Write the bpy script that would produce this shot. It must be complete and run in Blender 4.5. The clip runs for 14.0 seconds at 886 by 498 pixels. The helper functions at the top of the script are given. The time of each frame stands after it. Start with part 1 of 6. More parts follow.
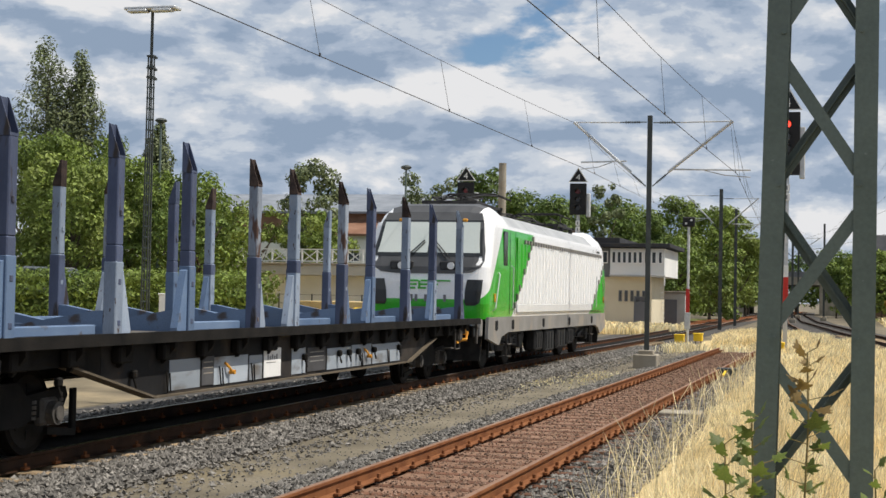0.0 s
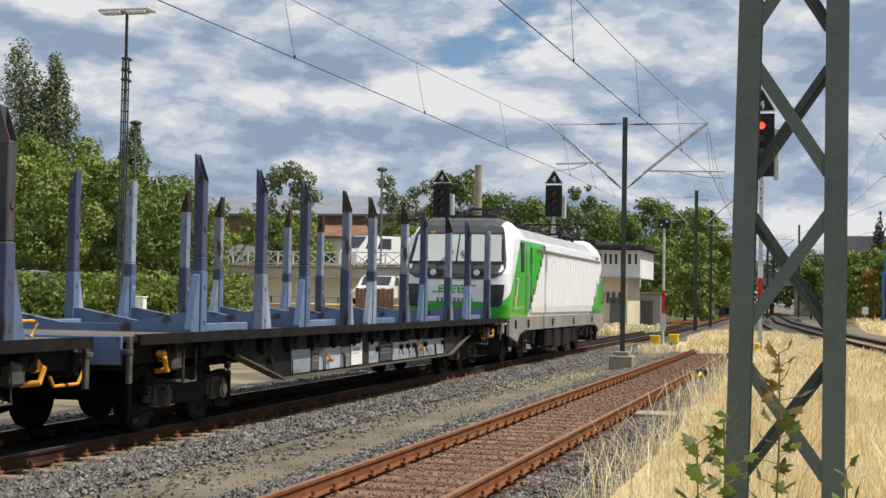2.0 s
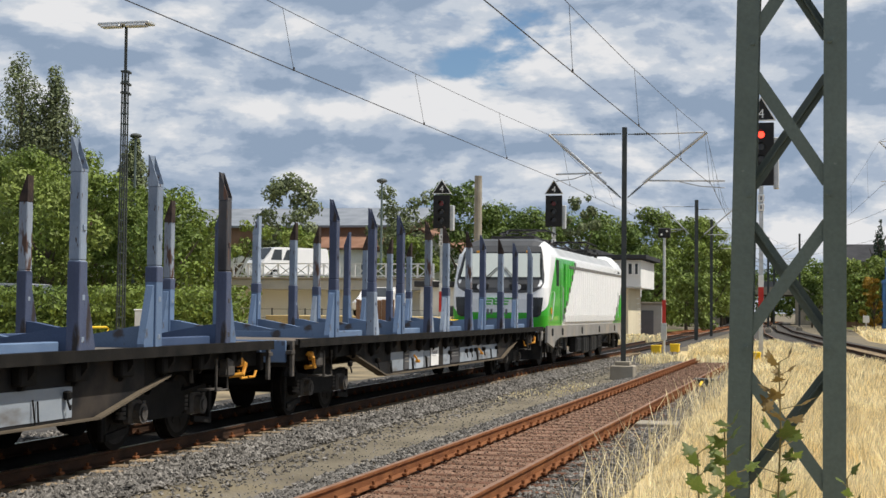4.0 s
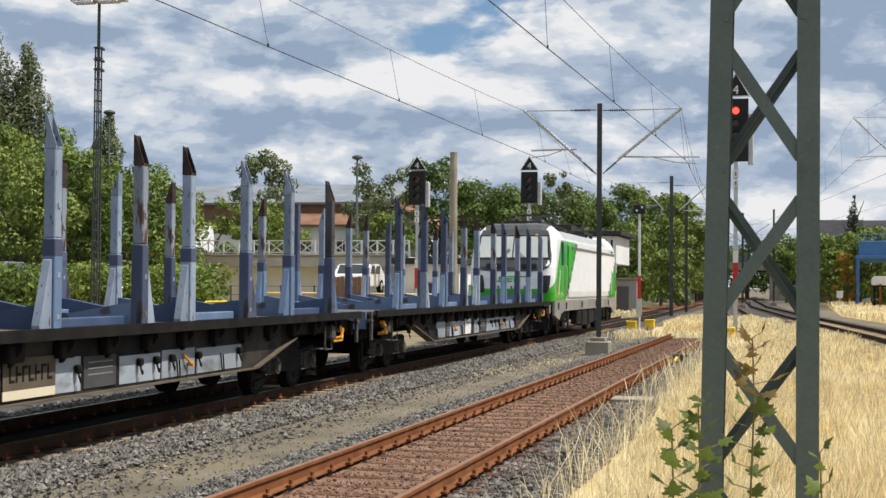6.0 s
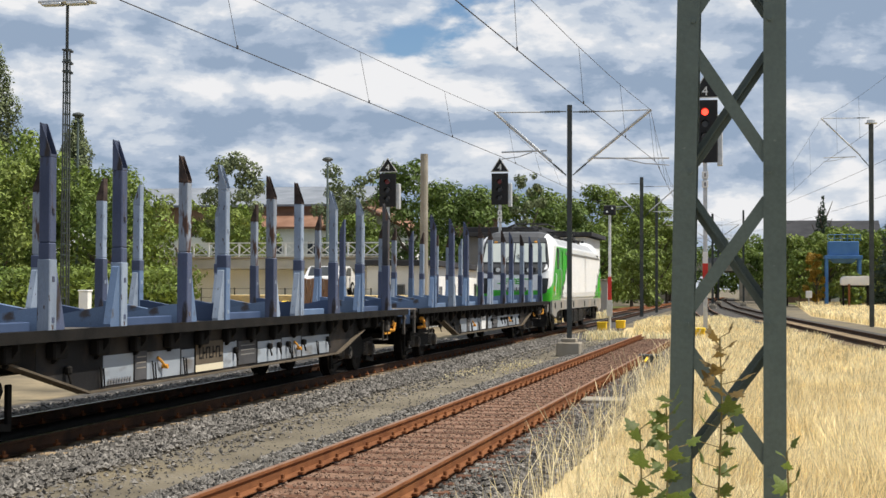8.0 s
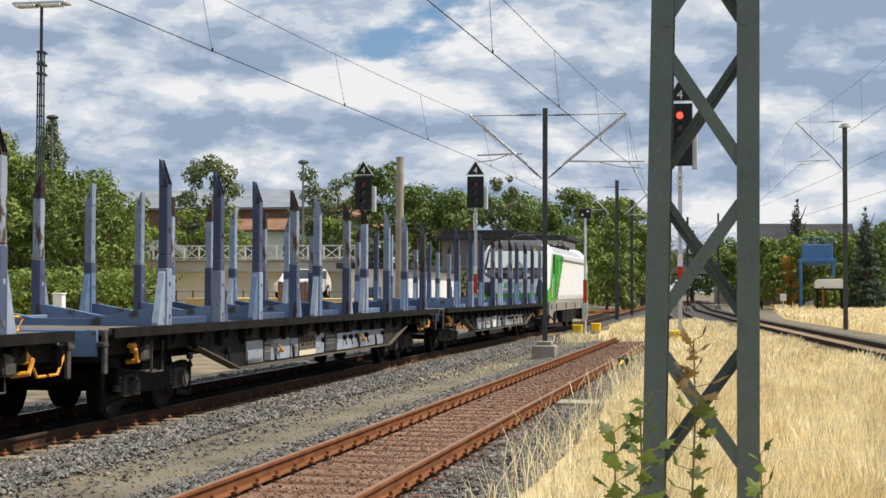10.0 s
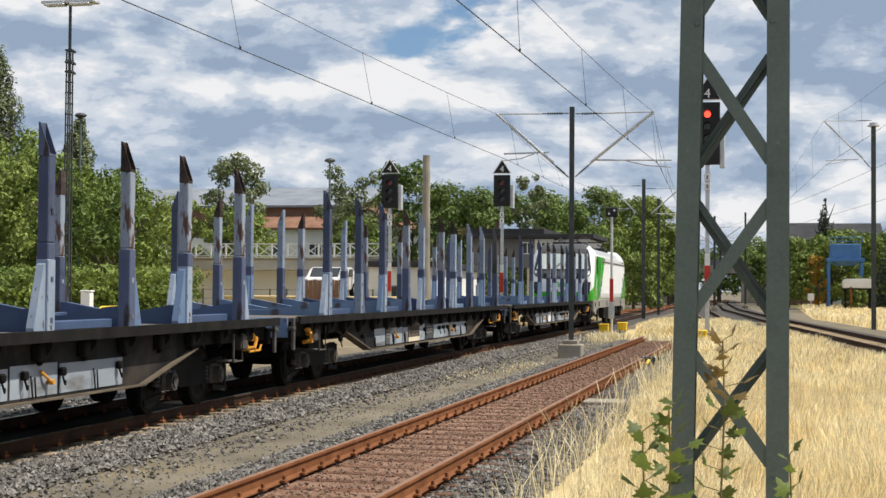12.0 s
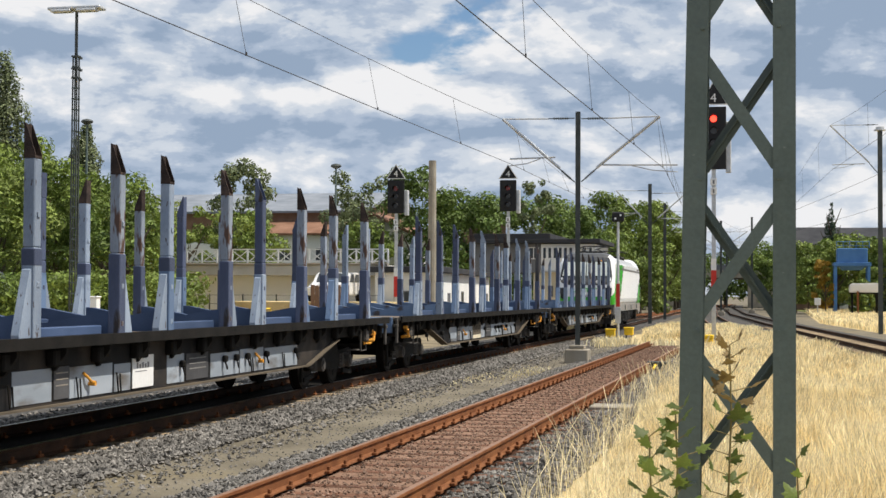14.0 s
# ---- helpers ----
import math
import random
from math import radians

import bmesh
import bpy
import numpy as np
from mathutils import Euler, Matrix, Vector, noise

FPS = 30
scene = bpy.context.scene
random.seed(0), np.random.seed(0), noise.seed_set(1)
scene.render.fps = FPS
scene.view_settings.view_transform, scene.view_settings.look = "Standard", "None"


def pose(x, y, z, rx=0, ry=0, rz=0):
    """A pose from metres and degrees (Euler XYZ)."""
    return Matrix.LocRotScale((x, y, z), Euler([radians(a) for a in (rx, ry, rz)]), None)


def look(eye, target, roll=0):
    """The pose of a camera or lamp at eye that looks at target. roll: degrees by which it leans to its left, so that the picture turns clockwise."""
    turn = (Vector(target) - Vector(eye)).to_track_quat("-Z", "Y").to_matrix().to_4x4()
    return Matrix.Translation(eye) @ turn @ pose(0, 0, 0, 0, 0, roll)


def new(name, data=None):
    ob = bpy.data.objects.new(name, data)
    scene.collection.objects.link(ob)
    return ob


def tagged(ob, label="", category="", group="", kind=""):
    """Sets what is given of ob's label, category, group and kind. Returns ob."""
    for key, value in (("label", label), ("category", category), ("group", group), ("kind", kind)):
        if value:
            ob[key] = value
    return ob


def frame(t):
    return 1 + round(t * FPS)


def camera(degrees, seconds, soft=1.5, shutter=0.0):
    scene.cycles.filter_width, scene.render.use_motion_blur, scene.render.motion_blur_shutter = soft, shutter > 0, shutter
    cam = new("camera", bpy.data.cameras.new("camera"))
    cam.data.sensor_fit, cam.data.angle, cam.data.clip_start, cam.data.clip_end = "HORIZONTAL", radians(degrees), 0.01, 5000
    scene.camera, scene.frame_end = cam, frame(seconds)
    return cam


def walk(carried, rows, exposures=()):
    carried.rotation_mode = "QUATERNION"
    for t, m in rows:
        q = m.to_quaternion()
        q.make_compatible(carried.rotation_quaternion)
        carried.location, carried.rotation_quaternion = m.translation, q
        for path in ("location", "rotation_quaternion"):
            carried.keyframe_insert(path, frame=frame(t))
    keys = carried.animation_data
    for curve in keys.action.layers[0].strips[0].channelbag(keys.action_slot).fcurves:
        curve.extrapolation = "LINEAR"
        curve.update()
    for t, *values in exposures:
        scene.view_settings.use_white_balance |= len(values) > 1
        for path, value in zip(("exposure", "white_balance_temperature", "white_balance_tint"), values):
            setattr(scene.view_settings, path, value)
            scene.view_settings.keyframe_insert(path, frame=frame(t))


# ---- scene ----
# camera: held in the hand at one spot beside the line, turning slightly
EYE_Z = 1.772


def sway(t):
    """Small sideways drift of the hand."""
    return float(np.interp(t, [0, 1, 2.5, 5, 6.5, 7.5, 10.4, 11, 14], [-0.002, 0.008, 0.014, 0.019, 0.021, 0.030, 0.037, 0.027, 0.027]))


cam = camera(33.5, 14.0)
walk(cam, [(t, pose(sway(t), 0.0, EYE_Z, 90 + pitch, roll, yaw)) for t, yaw, pitch, roll in (
    (0.0, 15.361, 1.825, -1.150), (0.5, 15.055, 1.837, -1.030), (1.0, 14.809, 1.900, -1.010), (1.5, 14.491, 1.914, -0.960),
    (2.0, 14.443, 1.918, -0.970), (2.5, 14.400, 2.128, -0.900), (2.8, 14.430, 2.220, -0.820), (4.8, 14.300, 2.470, -0.430), (5.0, 14.146, 2.508, -0.430),
    (5.5, 13.695, 2.227, -0.470), (6.0, 13.533, 1.441, -0.430), (6.5, 13.406, 1.291, -0.400), (7.0, 13.136, 1.493, -0.350),
    (7.5, 12.605, 1.516, -0.220), (8.0, 12.412, 1.515, -0.190), (10.3, 11.430, 1.680, -0.190), (10.5, 11.519, 1.749, -0.200), (11.0, 11.904, 1.907, -0.260),
    (11.5, 12.258, 1.624, -0.330), (12.0, 12.480, 1.570, -0.370), (12.5, 12.491, 1.655, -0.330), (13.0, 12.518, 1.651, -0.260),
    (13.5, 12.601, 1.706, -0.280), (14.0, 12.726, 1.771, -0.260))], exposures=((0.0, 0.0, 6750, 10), (5.6, 0.0, 6750, 10), (6.2, 0.13, 6750, 10), (14.0, 0.13, 6750, 10)))

# ---- light ----
SUN_TO = Vector((0.50, 0.06, 0.86)).normalized()
sun = new("sun", bpy.data.lights.new("sun", "SUN"))
sun.data.energy, sun.data.angle, sun.data.color = 5.0, radians(0.6), (1.0, 0.955, 0.88)
sun.matrix_world = look((0, 0, 60), Vector((0, 0, 60)) - SUN_TO)


def sky_world():
    """Summer sky with broken fair-weather cloud over the whole dome."""
    w = bpy.data.worlds.new("sky")
    scene.world = w
    w.use_nodes = True
    nt = w.node_tree
    nt.nodes.clear()
    N, L = nt.nodes.new, nt.links.new
    out, bg, sky = N("ShaderNodeOutputWorld"), N("ShaderNodeBackground"), N("ShaderNodeTexSky")
    sky.sky_type, sky.sun_disc = "NISHITA", False
    sky.sun_elevation = math.asin(SUN_TO.z)
    sky.sun_rotation = math.atan2(SUN_TO.x, SUN_TO.y)
    sky.air_density, sky.dust_density, sky.ozone_density = 1.0, 0.6, 2.0

    def math_node(op, a, b=None):
        n = N("ShaderNodeMath")
        n.operation = op
        for i, v in enumerate((a, b)):
            if v is None:
                continue
            if isinstance(v, (int, float)):
                n.inputs[i].default_value = v
            else:
                L(v, n.inputs[i])
        return n.outputs[0]

    tc, sep = N("ShaderNodeTexCoord"), N("ShaderNodeSeparateXYZ")
    L(tc.outputs["Generated"], sep.inputs[0])
    comb = N("ShaderNodeCombineXYZ")
    L(sep.outputs["X"], comb.inputs[0])
    L(sep.outputs["Y"], comb.inputs[1])
    L(math_node("MULTIPLY", sep.outputs["Z"], 2.3), comb.inputs[2])

    def cloud(shift, scale, detail, rough):
        """Cloud density; shift looks a little higher up in the sky."""
        mp, n = N("ShaderNodeMapping"), N("ShaderNodeTexNoise")
        mp.inputs["Location"].default_value = (CLOUD_OFF[0], CLOUD_OFF[1], CLOUD_OFF[2] + shift)
        L(comb.outputs[0], mp.inputs[0])
        L(mp.outputs[0], n.inputs["Vector"])
        n.inputs["Scale"].default_value, n.inputs["Detail"].default_value, n.inputs["Roughness"].default_value = scale, detail, rough
        n.inputs["Distortion"].default_value = 0.15
        return n.outputs["Fac"]

    def ramp(fac, *stops):
        r = N("ShaderNodeValToRGB")
        r.color_ramp.interpolation = "EASE"
        els = r.color_ramp.elements
        while len(els) < len(stops):
            els.new(0.5)
        for e, (p, c) in zip(els, stops):
            e.position, e.color = p, (*c, 1)
        L(fac, r.inputs[0])
        return r.outputs[0]

    big, here, above = cloud(0.0, 2.9, 4, 0.5), cloud(0.0, 9.0, 12, 0.56), cloud(0.042, 9.0, 12, 0.56)
    dens = math_node("ADD", math_node("MULTIPLY", big, 0.55), math_node("MULTIPLY", here, 0.45))
    haze = math_node("MULTIPLY", math_node("MAXIMUM", math_node("SUBTRACT", 0.185, sep.outputs["Z"]), 0.0), 1.1)
    cover = ramp(math_node("ADD", dens, haze), (0.385, (0, 0, 0)), (0.435, (1, 1, 1)))
    relief = math_node("MULTIPLY", math_node("SUBTRACT", here, above), 3.4)
    lit = math_node("ADD", math_node("ADD", relief, 0.565), math_node("MULTIPLY", math_node("SUBTRACT", dens, 0.47), -2.2))
    shade = ramp(lit, (0.20, (0.27, 0.36, 0.50)), (0.42, (0.385, 0.47, 0.605)), (0.60, (0.555, 0.62, 0.715)), (0.86, (0.78, 0.80, 0.84)))
    dim = N("ShaderNodeMix")
    dim.data_type, dim.blend_type = "RGBA", "MULTIPLY"
    dim.inputs["Factor"].default_value = 1.0
    L(sky.outputs[0], dim.inputs["A"])
    dim.inputs["B"].default_value = (0.075, 0.088, 0.100, 1)
    mix = N("ShaderNodeMix")
    mix.data_type = "RGBA"
    L(cover, mix.inputs["Factor"])
    L(dim.outputs["Result"], mix.inputs["A"])
    L(shade, mix.inputs["B"])
    L(mix.outputs["Result"], bg.inputs[0])
    bg.inputs[1].default_value = 1.0
    L(bg.outputs[0], out.inputs[0])


CLOUD_OFF = (0.35, 1.9, 0.0)
sky_world()


# ---- materials ----
def mat(name, cols, scale=8.0, rough=0.7, metal=0.0, bump=0.2, fine=60.0, rand=0.0, island=False, spots=None, trans=0.0, coat=0.0, stretch=(1, 1, 1)):
    """Surface with a broad stain noise between the colours, a fine grain, relief, and per-piece variation.
    spots: (colour, scale, threshold, softness) for rust, flaking or dirt with a shape of its own."""
    m = bpy.data.materials.new(name)
    m.use_nodes = True
    nt = m.node_tree
    N, L = nt.nodes.new, nt.links.new
    b = nt.nodes["Principled BSDF"]
    tc, mp = N("ShaderNodeTexCoord"), N("ShaderNodeMapping")
    mp.inputs["Scale"].default_value = stretch
    L(tc.outputs["Object"], mp.inputs[0])
    vec = mp.outputs[0]

    def noise_tex(s, d=5):
        n = N("ShaderNodeTexNoise")
        n.inputs["Scale"].default_value, n.inputs["Detail"].default_value = s, d
        L(vec, n.inputs["Vector"])
        return n.outputs["Fac"]

    broad, grain = noise_tex(scale), noise_tex(fine, 3)
    r = N("ShaderNodeValToRGB")
    els = r.color_ramp.elements
    while len(els) < len(cols):
        els.new(0.5)
    for i, (e, c) in enumerate(zip(els, cols)):
        e.position, e.color = 0.3 + 0.4 * i / max(1, len(cols) - 1), (*c, 1)
    L(broad, r.inputs[0])
    col = r.outputs[0]

    def mul(c, fac, lo, hi):
        mr, mx = N("ShaderNodeMapRange"), N("ShaderNodeVectorMath")
        mr.inputs["To Min"].default_value, mr.inputs["To Max"].default_value = lo, hi
        L(fac, mr.inputs["Value"])
        mx.operation = "SCALE"
        L(c, mx.inputs[0])
        L(mr.outputs[0], mx.inputs["Scale"])
        return mx.outputs[0]

    col = mul(col, grain, 0.78, 1.22)
    if rand:
        src = N("ShaderNodeNewGeometry").outputs["Random Per Island"] if island else N("ShaderNodeObjectInfo").outputs["Random"]
        col = mul(col, src, 1 - rand, 1 + rand)
    if spots:
        sc, ss, th, soft = spots
        mr, mx = N("ShaderNodeMapRange"), N("ShaderNodeMix")
        mr.inputs["From Min"].default_value, mr.inputs["From Max"].default_value = th - soft, th + soft
        L(noise_tex(ss, 6), mr.inputs["Value"])
        mx.data_type = "RGBA"
        L(mr.outputs[0], mx.inputs["Factor"])
        L(col, mx.inputs["A"])
        mx.inputs["B"].default_value = (*sc, 1)
        col = mx.outputs["Result"]
    L(col, b.inputs["Base Color"])
    b.inputs["Metallic"].default_value = metal
    b.inputs["Specular IOR Level"].default_value = 0.5 if rough < 0.5 else (0.3 if rough < 0.7 else 0.12)
    rr = N("ShaderNodeMapRange")
    rr.inputs["To Min"].default_value, rr.inputs["To Max"].default_value = max(0.02, rough - 0.12), min(1.0, rough + 0.12)
    L(grain, rr.inputs["Value"])
    L(rr.outputs[0], b.inputs["Roughness"])
    if coat:
        b.inputs["Coat Weight"].default_value = coat
    if bump:
        bp = N("ShaderNodeBump")
        bp.inputs["Strength"].default_value, bp.inputs["Distance"].default_value = bump, 0.02
        L(grain, bp.inputs["Height"])
        L(bp.outputs[0], b.inputs["Normal"])
    if trans:
        out = nt.nodes["Material Output"]
        tr, ms = N("ShaderNodeBsdfTranslucent"), N("ShaderNodeMixShader")
        L(col, tr.inputs[0])
        ms.inputs[0].default_value = trans
        L(b.outputs[0], ms.inputs[1])
        L(tr.outputs[0], ms.inputs[2])
        L(ms.outputs[0], out.inputs[0])
    return m


def glow(name, col, strength):
    m = mat(name, [col, col], bump=0)
    b = m.node_tree.nodes["Principled BSDF"]
    b.inputs["Emission Color"].default_value, b.inputs["Emission Strength"].default_value = (*col, 1), strength
    return m


M = {}
M["ground"] = mat("trodden_gravel_soil", [(0.105, 0.090, 0.066), (0.165, 0.143, 0.105), (0.205, 0.178, 0.132)], 0.5, 0.95, bump=0.9, fine=18, spots=((0.24, 0.19, 0.10), 0.16, 0.66, 0.06))
M["ballast_bed"] = mat("ballast_bed", [(0.045, 0.042, 0.039), (0.11, 0.103, 0.096)], 6, 0.95, bump=1.0, fine=22)
# near-black ballast: the shade under the train is put into its colour
M["shade_black_bed"] = mat("shade_darkened_ballast", [(0.007, 0.006, 0.005), (0.016, 0.014, 0.012)], 3, 0.9, bump=1.0, fine=22)
M["rust_bed"] = mat("rust_stained_fine_ballast", [(0.15, 0.088, 0.058), (0.225, 0.135, 0.092), (0.27, 0.17, 0.12)], 2.0, 0.95, bump=1.0, fine=26)
M["stone"] = mat("ballast_stone", [(0.105, 0.098, 0.089), (0.235, 0.220, 0.200)], 4, 0.9, bump=0.3, rand=0.48, island=True)
M["stone_rust"] = mat("rusty_ballast_stone", [(0.17, 0.115, 0.085), (0.24, 0.16, 0.12)], 4, 0.9, bump=0.3, rand=0.5, island=True)
M["rail"] = mat("rusty_rail_steel", [(0.16, 0.062, 0.028), (0.27, 0.115, 0.05)], 3, 0.85, 0.1, 0.35, rand=0.1)
M["rail_top"] = mat("worn_rail_head", [(0.22, 0.11, 0.06), (0.32, 0.19, 0.12)], 6, 0.55, 0.4, 0.1)
M["rail_dark"] = mat("dark_rail_steel", [(0.03, 0.018, 0.012), (0.08, 0.040, 0.023)], 3, 0.75, 0.2, 0.3)
M["rail_shine"] = mat("polished_rail_head", [(0.42, 0.40, 0.38), (0.52, 0.5, 0.48)], 6, 0.3, 0.9, 0.05)
M["sleeper"] = mat("rusty_steel_sleeper", [(0.11, 0.055, 0.035), (0.19, 0.095, 0.06)], 4, 0.85, 0.1, 0.5, rand=0.2)
M["sleeper_wood"] = mat("weathered_sleeper_wood", [(0.22, 0.16, 0.10), (0.34, 0.26, 0.17)], 5, 0.9, 0, 0.6, rand=0.3)
M["sleeper_conc"] = mat("sleeper_concrete", [(0.22, 0.20, 0.18), (0.32, 0.30, 0.27)], 5, 0.9, 0, 0.4, rand=0.15)
M["dry_grass"] = mat("dry_grass_blades", [(0.76, 0.62, 0.34), (0.94, 0.86, 0.60)], 0.9, 0.8, 0, 0, rand=0.45, island=True, trans=0.45)
M["straw_soil"] = mat("straw_covered_soil", [(0.42, 0.32, 0.16), (0.58, 0.47, 0.27)], 0.9, 0.95, 0, 0.8, fine=9)
M["green_grass"] = mat("green_grass_blades", [(0.10, 0.13, 0.035), (0.19, 0.20, 0.06)], 1.5, 0.7, 0, 0, rand=0.4, island=True, trans=0.35)
M["dry_strip"] = mat("dusty_dry_strip", [(0.11, 0.092, 0.064), (0.20, 0.165, 0.11), (0.30, 0.24, 0.15)], 0.7, 0.95, 0, 0.8, fine=9)
M["lawn"] = mat("rough_lawn", [(0.09, 0.12, 0.035), (0.20, 0.19, 0.07)], 0.35, 0.95, 0, 0.8, fine=5)
M["leaf"] = mat("tree_leaves", [(0.085, 0.135, 0.026), (0.21, 0.27, 0.052)], 0.25, 0.6, 0, 0, rand=0.45, island=True, trans=0.22)
M["leaf_dark"] = mat("dark_tree_leaves", [(0.065, 0.112, 0.027), (0.145, 0.205, 0.045)], 0.25, 0.6, 0, 0, rand=0.45, island=True, trans=0.22)
M["leaf_light"] = mat("pale_tree_leaves", [(0.14, 0.20, 0.04), (0.235, 0.28, 0.065)], 0.25, 0.6, 0, 0, rand=0.4, island=True, trans=0.22)
M["leaf_poplar"] = mat("poplar_leaves", [(0.11, 0.14, 0.062), (0.205, 0.235, 0.115)], 0.25, 0.55, 0, 0, rand=0.5, island=True, trans=0.22)
M["leaf_gold"] = mat("golden_leaves", [(0.32, 0.20, 0.03), (0.48, 0.31, 0.045)], 0.3, 0.6, 0, 0, rand=0.35, island=True, trans=0.35)
M["needle"] = mat("conifer_needles", [(0.04, 0.06, 0.042), (0.085, 0.115, 0.08)], 0.4, 0.7, 0, 0, rand=0.4, island=True, trans=0.15)
M["maple"] = mat("maple_leaves", [(0.075, 0.115, 0.022), (0.16, 0.21, 0.045)], 14, 0.5, 0, 0.1, rand=0.35, trans=0.4, spots=((0.22, 0.15, 0.05), 30, 0.66, 0.05))
M["maple_brown"] = mat("browned_maple_leaves", [(0.13, 0.085, 0.028), (0.24, 0.165, 0.055)], 14, 0.6, 0, 0.1, rand=0.3, trans=0.35)
M["bark"] = mat("bark", [(0.07, 0.055, 0.04), (0.14, 0.115, 0.09)], 3, 0.95, 0, 0.8, fine=20)
M["twig"] = mat("green_twig", [(0.15, 0.12, 0.05), (0.22, 0.18, 0.08)], 5, 0.8, 0, 0.2)
M["mast_paint"] = mat("grey_green_mast_paint", [(0.095, 0.125, 0.115), (0.115, 0.148, 0.138)], 3, 0.5, 0, 0.08, spots=((0.16, 0.19, 0.18), 40, 0.74, 0.02))
M["mast_dark"] = mat("dark_steel_mast", [(0.045, 0.052, 0.050), (0.075, 0.083, 0.08)], 3, 0.6, 0.1, 0.1)
M["galv"] = mat("galvanised_steel", [(0.46, 0.48, 0.49), (0.60, 0.61, 0.62)], 8, 0.45, 0.35, 0.1)
M["wire"] = mat("copper_wire_dulled", [(0.045, 0.045, 0.048), (0.065, 0.06, 0.058)], 8, 0.6, 0.4, 0)
M["concrete"] = mat("concrete", [(0.25, 0.22, 0.175), (0.37, 0.335, 0.275)], 1.5, 0.9, 0, 0.5)
M["concrete_pale"] = mat("pale_concrete", [(0.40, 0.39, 0.36), (0.52, 0.51, 0.48)], 0.8, 0.9, 0, 0.3)
M["black"] = mat("matt_black_sheet", [(0.012, 0.012, 0.013), (0.02, 0.02, 0.021)], 5, 0.6, 0, 0.05)
M["white"] = mat("white_paint", [(0.74, 0.74, 0.73), (0.82, 0.82, 0.81)], 2, 0.5, 0, 0.05)
M["red"] = mat("red_paint", [(0.45, 0.03, 0.025), (0.55, 0.04, 0.03)], 3, 0.5, 0, 0.05)
M["yellow"] = mat("yellow_paint", [(0.72, 0.47, 0.02), (0.82, 0.56, 0.04)], 3, 0.55, 0, 0.1)
M["orange"] = mat("orange_paint", [(0.60, 0.25, 0.025), (0.75, 0.36, 0.05)], 5, 0.6, 0, 0.1, spots=((0.10, 0.06, 0.04), 12, 0.62, 0.04))
M["red_light"] = glow("red_signal_lamp", (1.0, 0.05, 0.03), 3.5)
M["dim_red"] = mat("unlit_red_lens", [(0.14, 0.02, 0.025), (0.2, 0.03, 0.03)], 5, 0.25, 0, 0)
M["lens"] = mat("dark_lens", [(0.02, 0.02, 0.022), (0.03, 0.03, 0.03)], 5, 0.15, 0, 0)
# train
M["deck"] = mat("dirty_wagon_deck", [(0.09, 0.085, 0.078), (0.18, 0.165, 0.15)], 1.2, 0.8, 0.2, 0.2, spots=((0.17, 0.13, 0.10), 2.0, 0.6, 0.08))
M["frame_black"] = mat("grimy_black_frame", [(0.006, 0.006, 0.006), (0.020, 0.018, 0.016)], 2.5, 0.8, 0.0, 0.3)
M["belly"] = mat("pale_grey_sill_panel", [(0.26, 0.30, 0.345), (0.40, 0.44, 0.49)], 0.9, 0.6, 0, 0.15, rand=0.18, spots=((0.11, 0.095, 0.08), 1.4, 0.62, 0.07), stretch=(1, 0.6, 2))
M["board_grey"] = mat("dark_data_board", [(0.055, 0.055, 0.058), (0.10, 0.10, 0.105)], 2.0, 0.7, 0, 0.1)
M["web_grey"] = mat("grimy_black_sill_web", [(0.008, 0.008, 0.009), (0.026, 0.026, 0.027)], 0.9, 0.75, 0, 0.15, spots=((0.05, 0.042, 0.036), 1.3, 0.56, 0.08))
M["flange"] = mat("dusty_sill_flange", [(0.085, 0.070, 0.052), (0.15, 0.122, 0.09)], 1.5, 0.85, 0, 0.2)
M["blue"] = mat("faded_blue_beam", [(0.085, 0.14, 0.245), (0.145, 0.21, 0.32)], 1.2, 0.6, 0, 0.15, rand=0.15, spots=((0.07, 0.06, 0.06), 3.0, 0.66, 0.04))
M["blue_deep"] = mat("deep_blue_beam", [(0.034, 0.060, 0.125), (0.058, 0.092, 0.175)], 1.5, 0.6, 0, 0.15, rand=0.2)
M["stake_pale"] = mat("worn_pale_blue_stake", [(0.185, 0.235, 0.315), (0.285, 0.34, 0.42)], 2.0, 0.6, 0, 0.3, rand=0.2, spots=((0.060, 0.040, 0.034), 13.0, 0.66, 0.02), stretch=(1.6, 1.6, 0.45))
M["stake_navy"] = mat("navy_stake", [(0.048, 0.062, 0.112), (0.082, 0.102, 0.165)], 2.0, 0.6, 0, 0.3, rand=0.25, spots=((0.035, 0.028, 0.027), 4.0, 0.60, 0.04), stretch=(1.6, 1.6, 0.45))
M["stake_dark"] = mat("scraped_dark_stake", [(0.045, 0.046, 0.052), (0.11, 0.108, 0.115)], 3.0, 0.7, 0, 0.3, rand=0.2, spots=((0.17, 0.09, 0.06), 5.0, 0.62, 0.05), stretch=(1.6, 1.6, 0.4))
M["stake_rust"] = mat("rust_streaked_pale_stake", [(0.20, 0.235, 0.29), (0.29, 0.33, 0.39)], 2.0, 0.65, 0, 0.3, rand=0.15, spots=((0.085, 0.048, 0.036), 7.0, 0.545, 0.03), stretch=(1.8, 1.8, 0.35))
M["tip"] = mat("rusty_stake_tip", [(0.035, 0.028, 0.027), (0.085, 0.060, 0.050)], 9, 0.8, 0.1, 0.4, rand=0.3)
M["wheel"] = mat("grimy_wheel_steel", [(0.006, 0.005, 0.005), (0.014, 0.012, 0.010)], 4, 0.85, 0.0, 0.2)
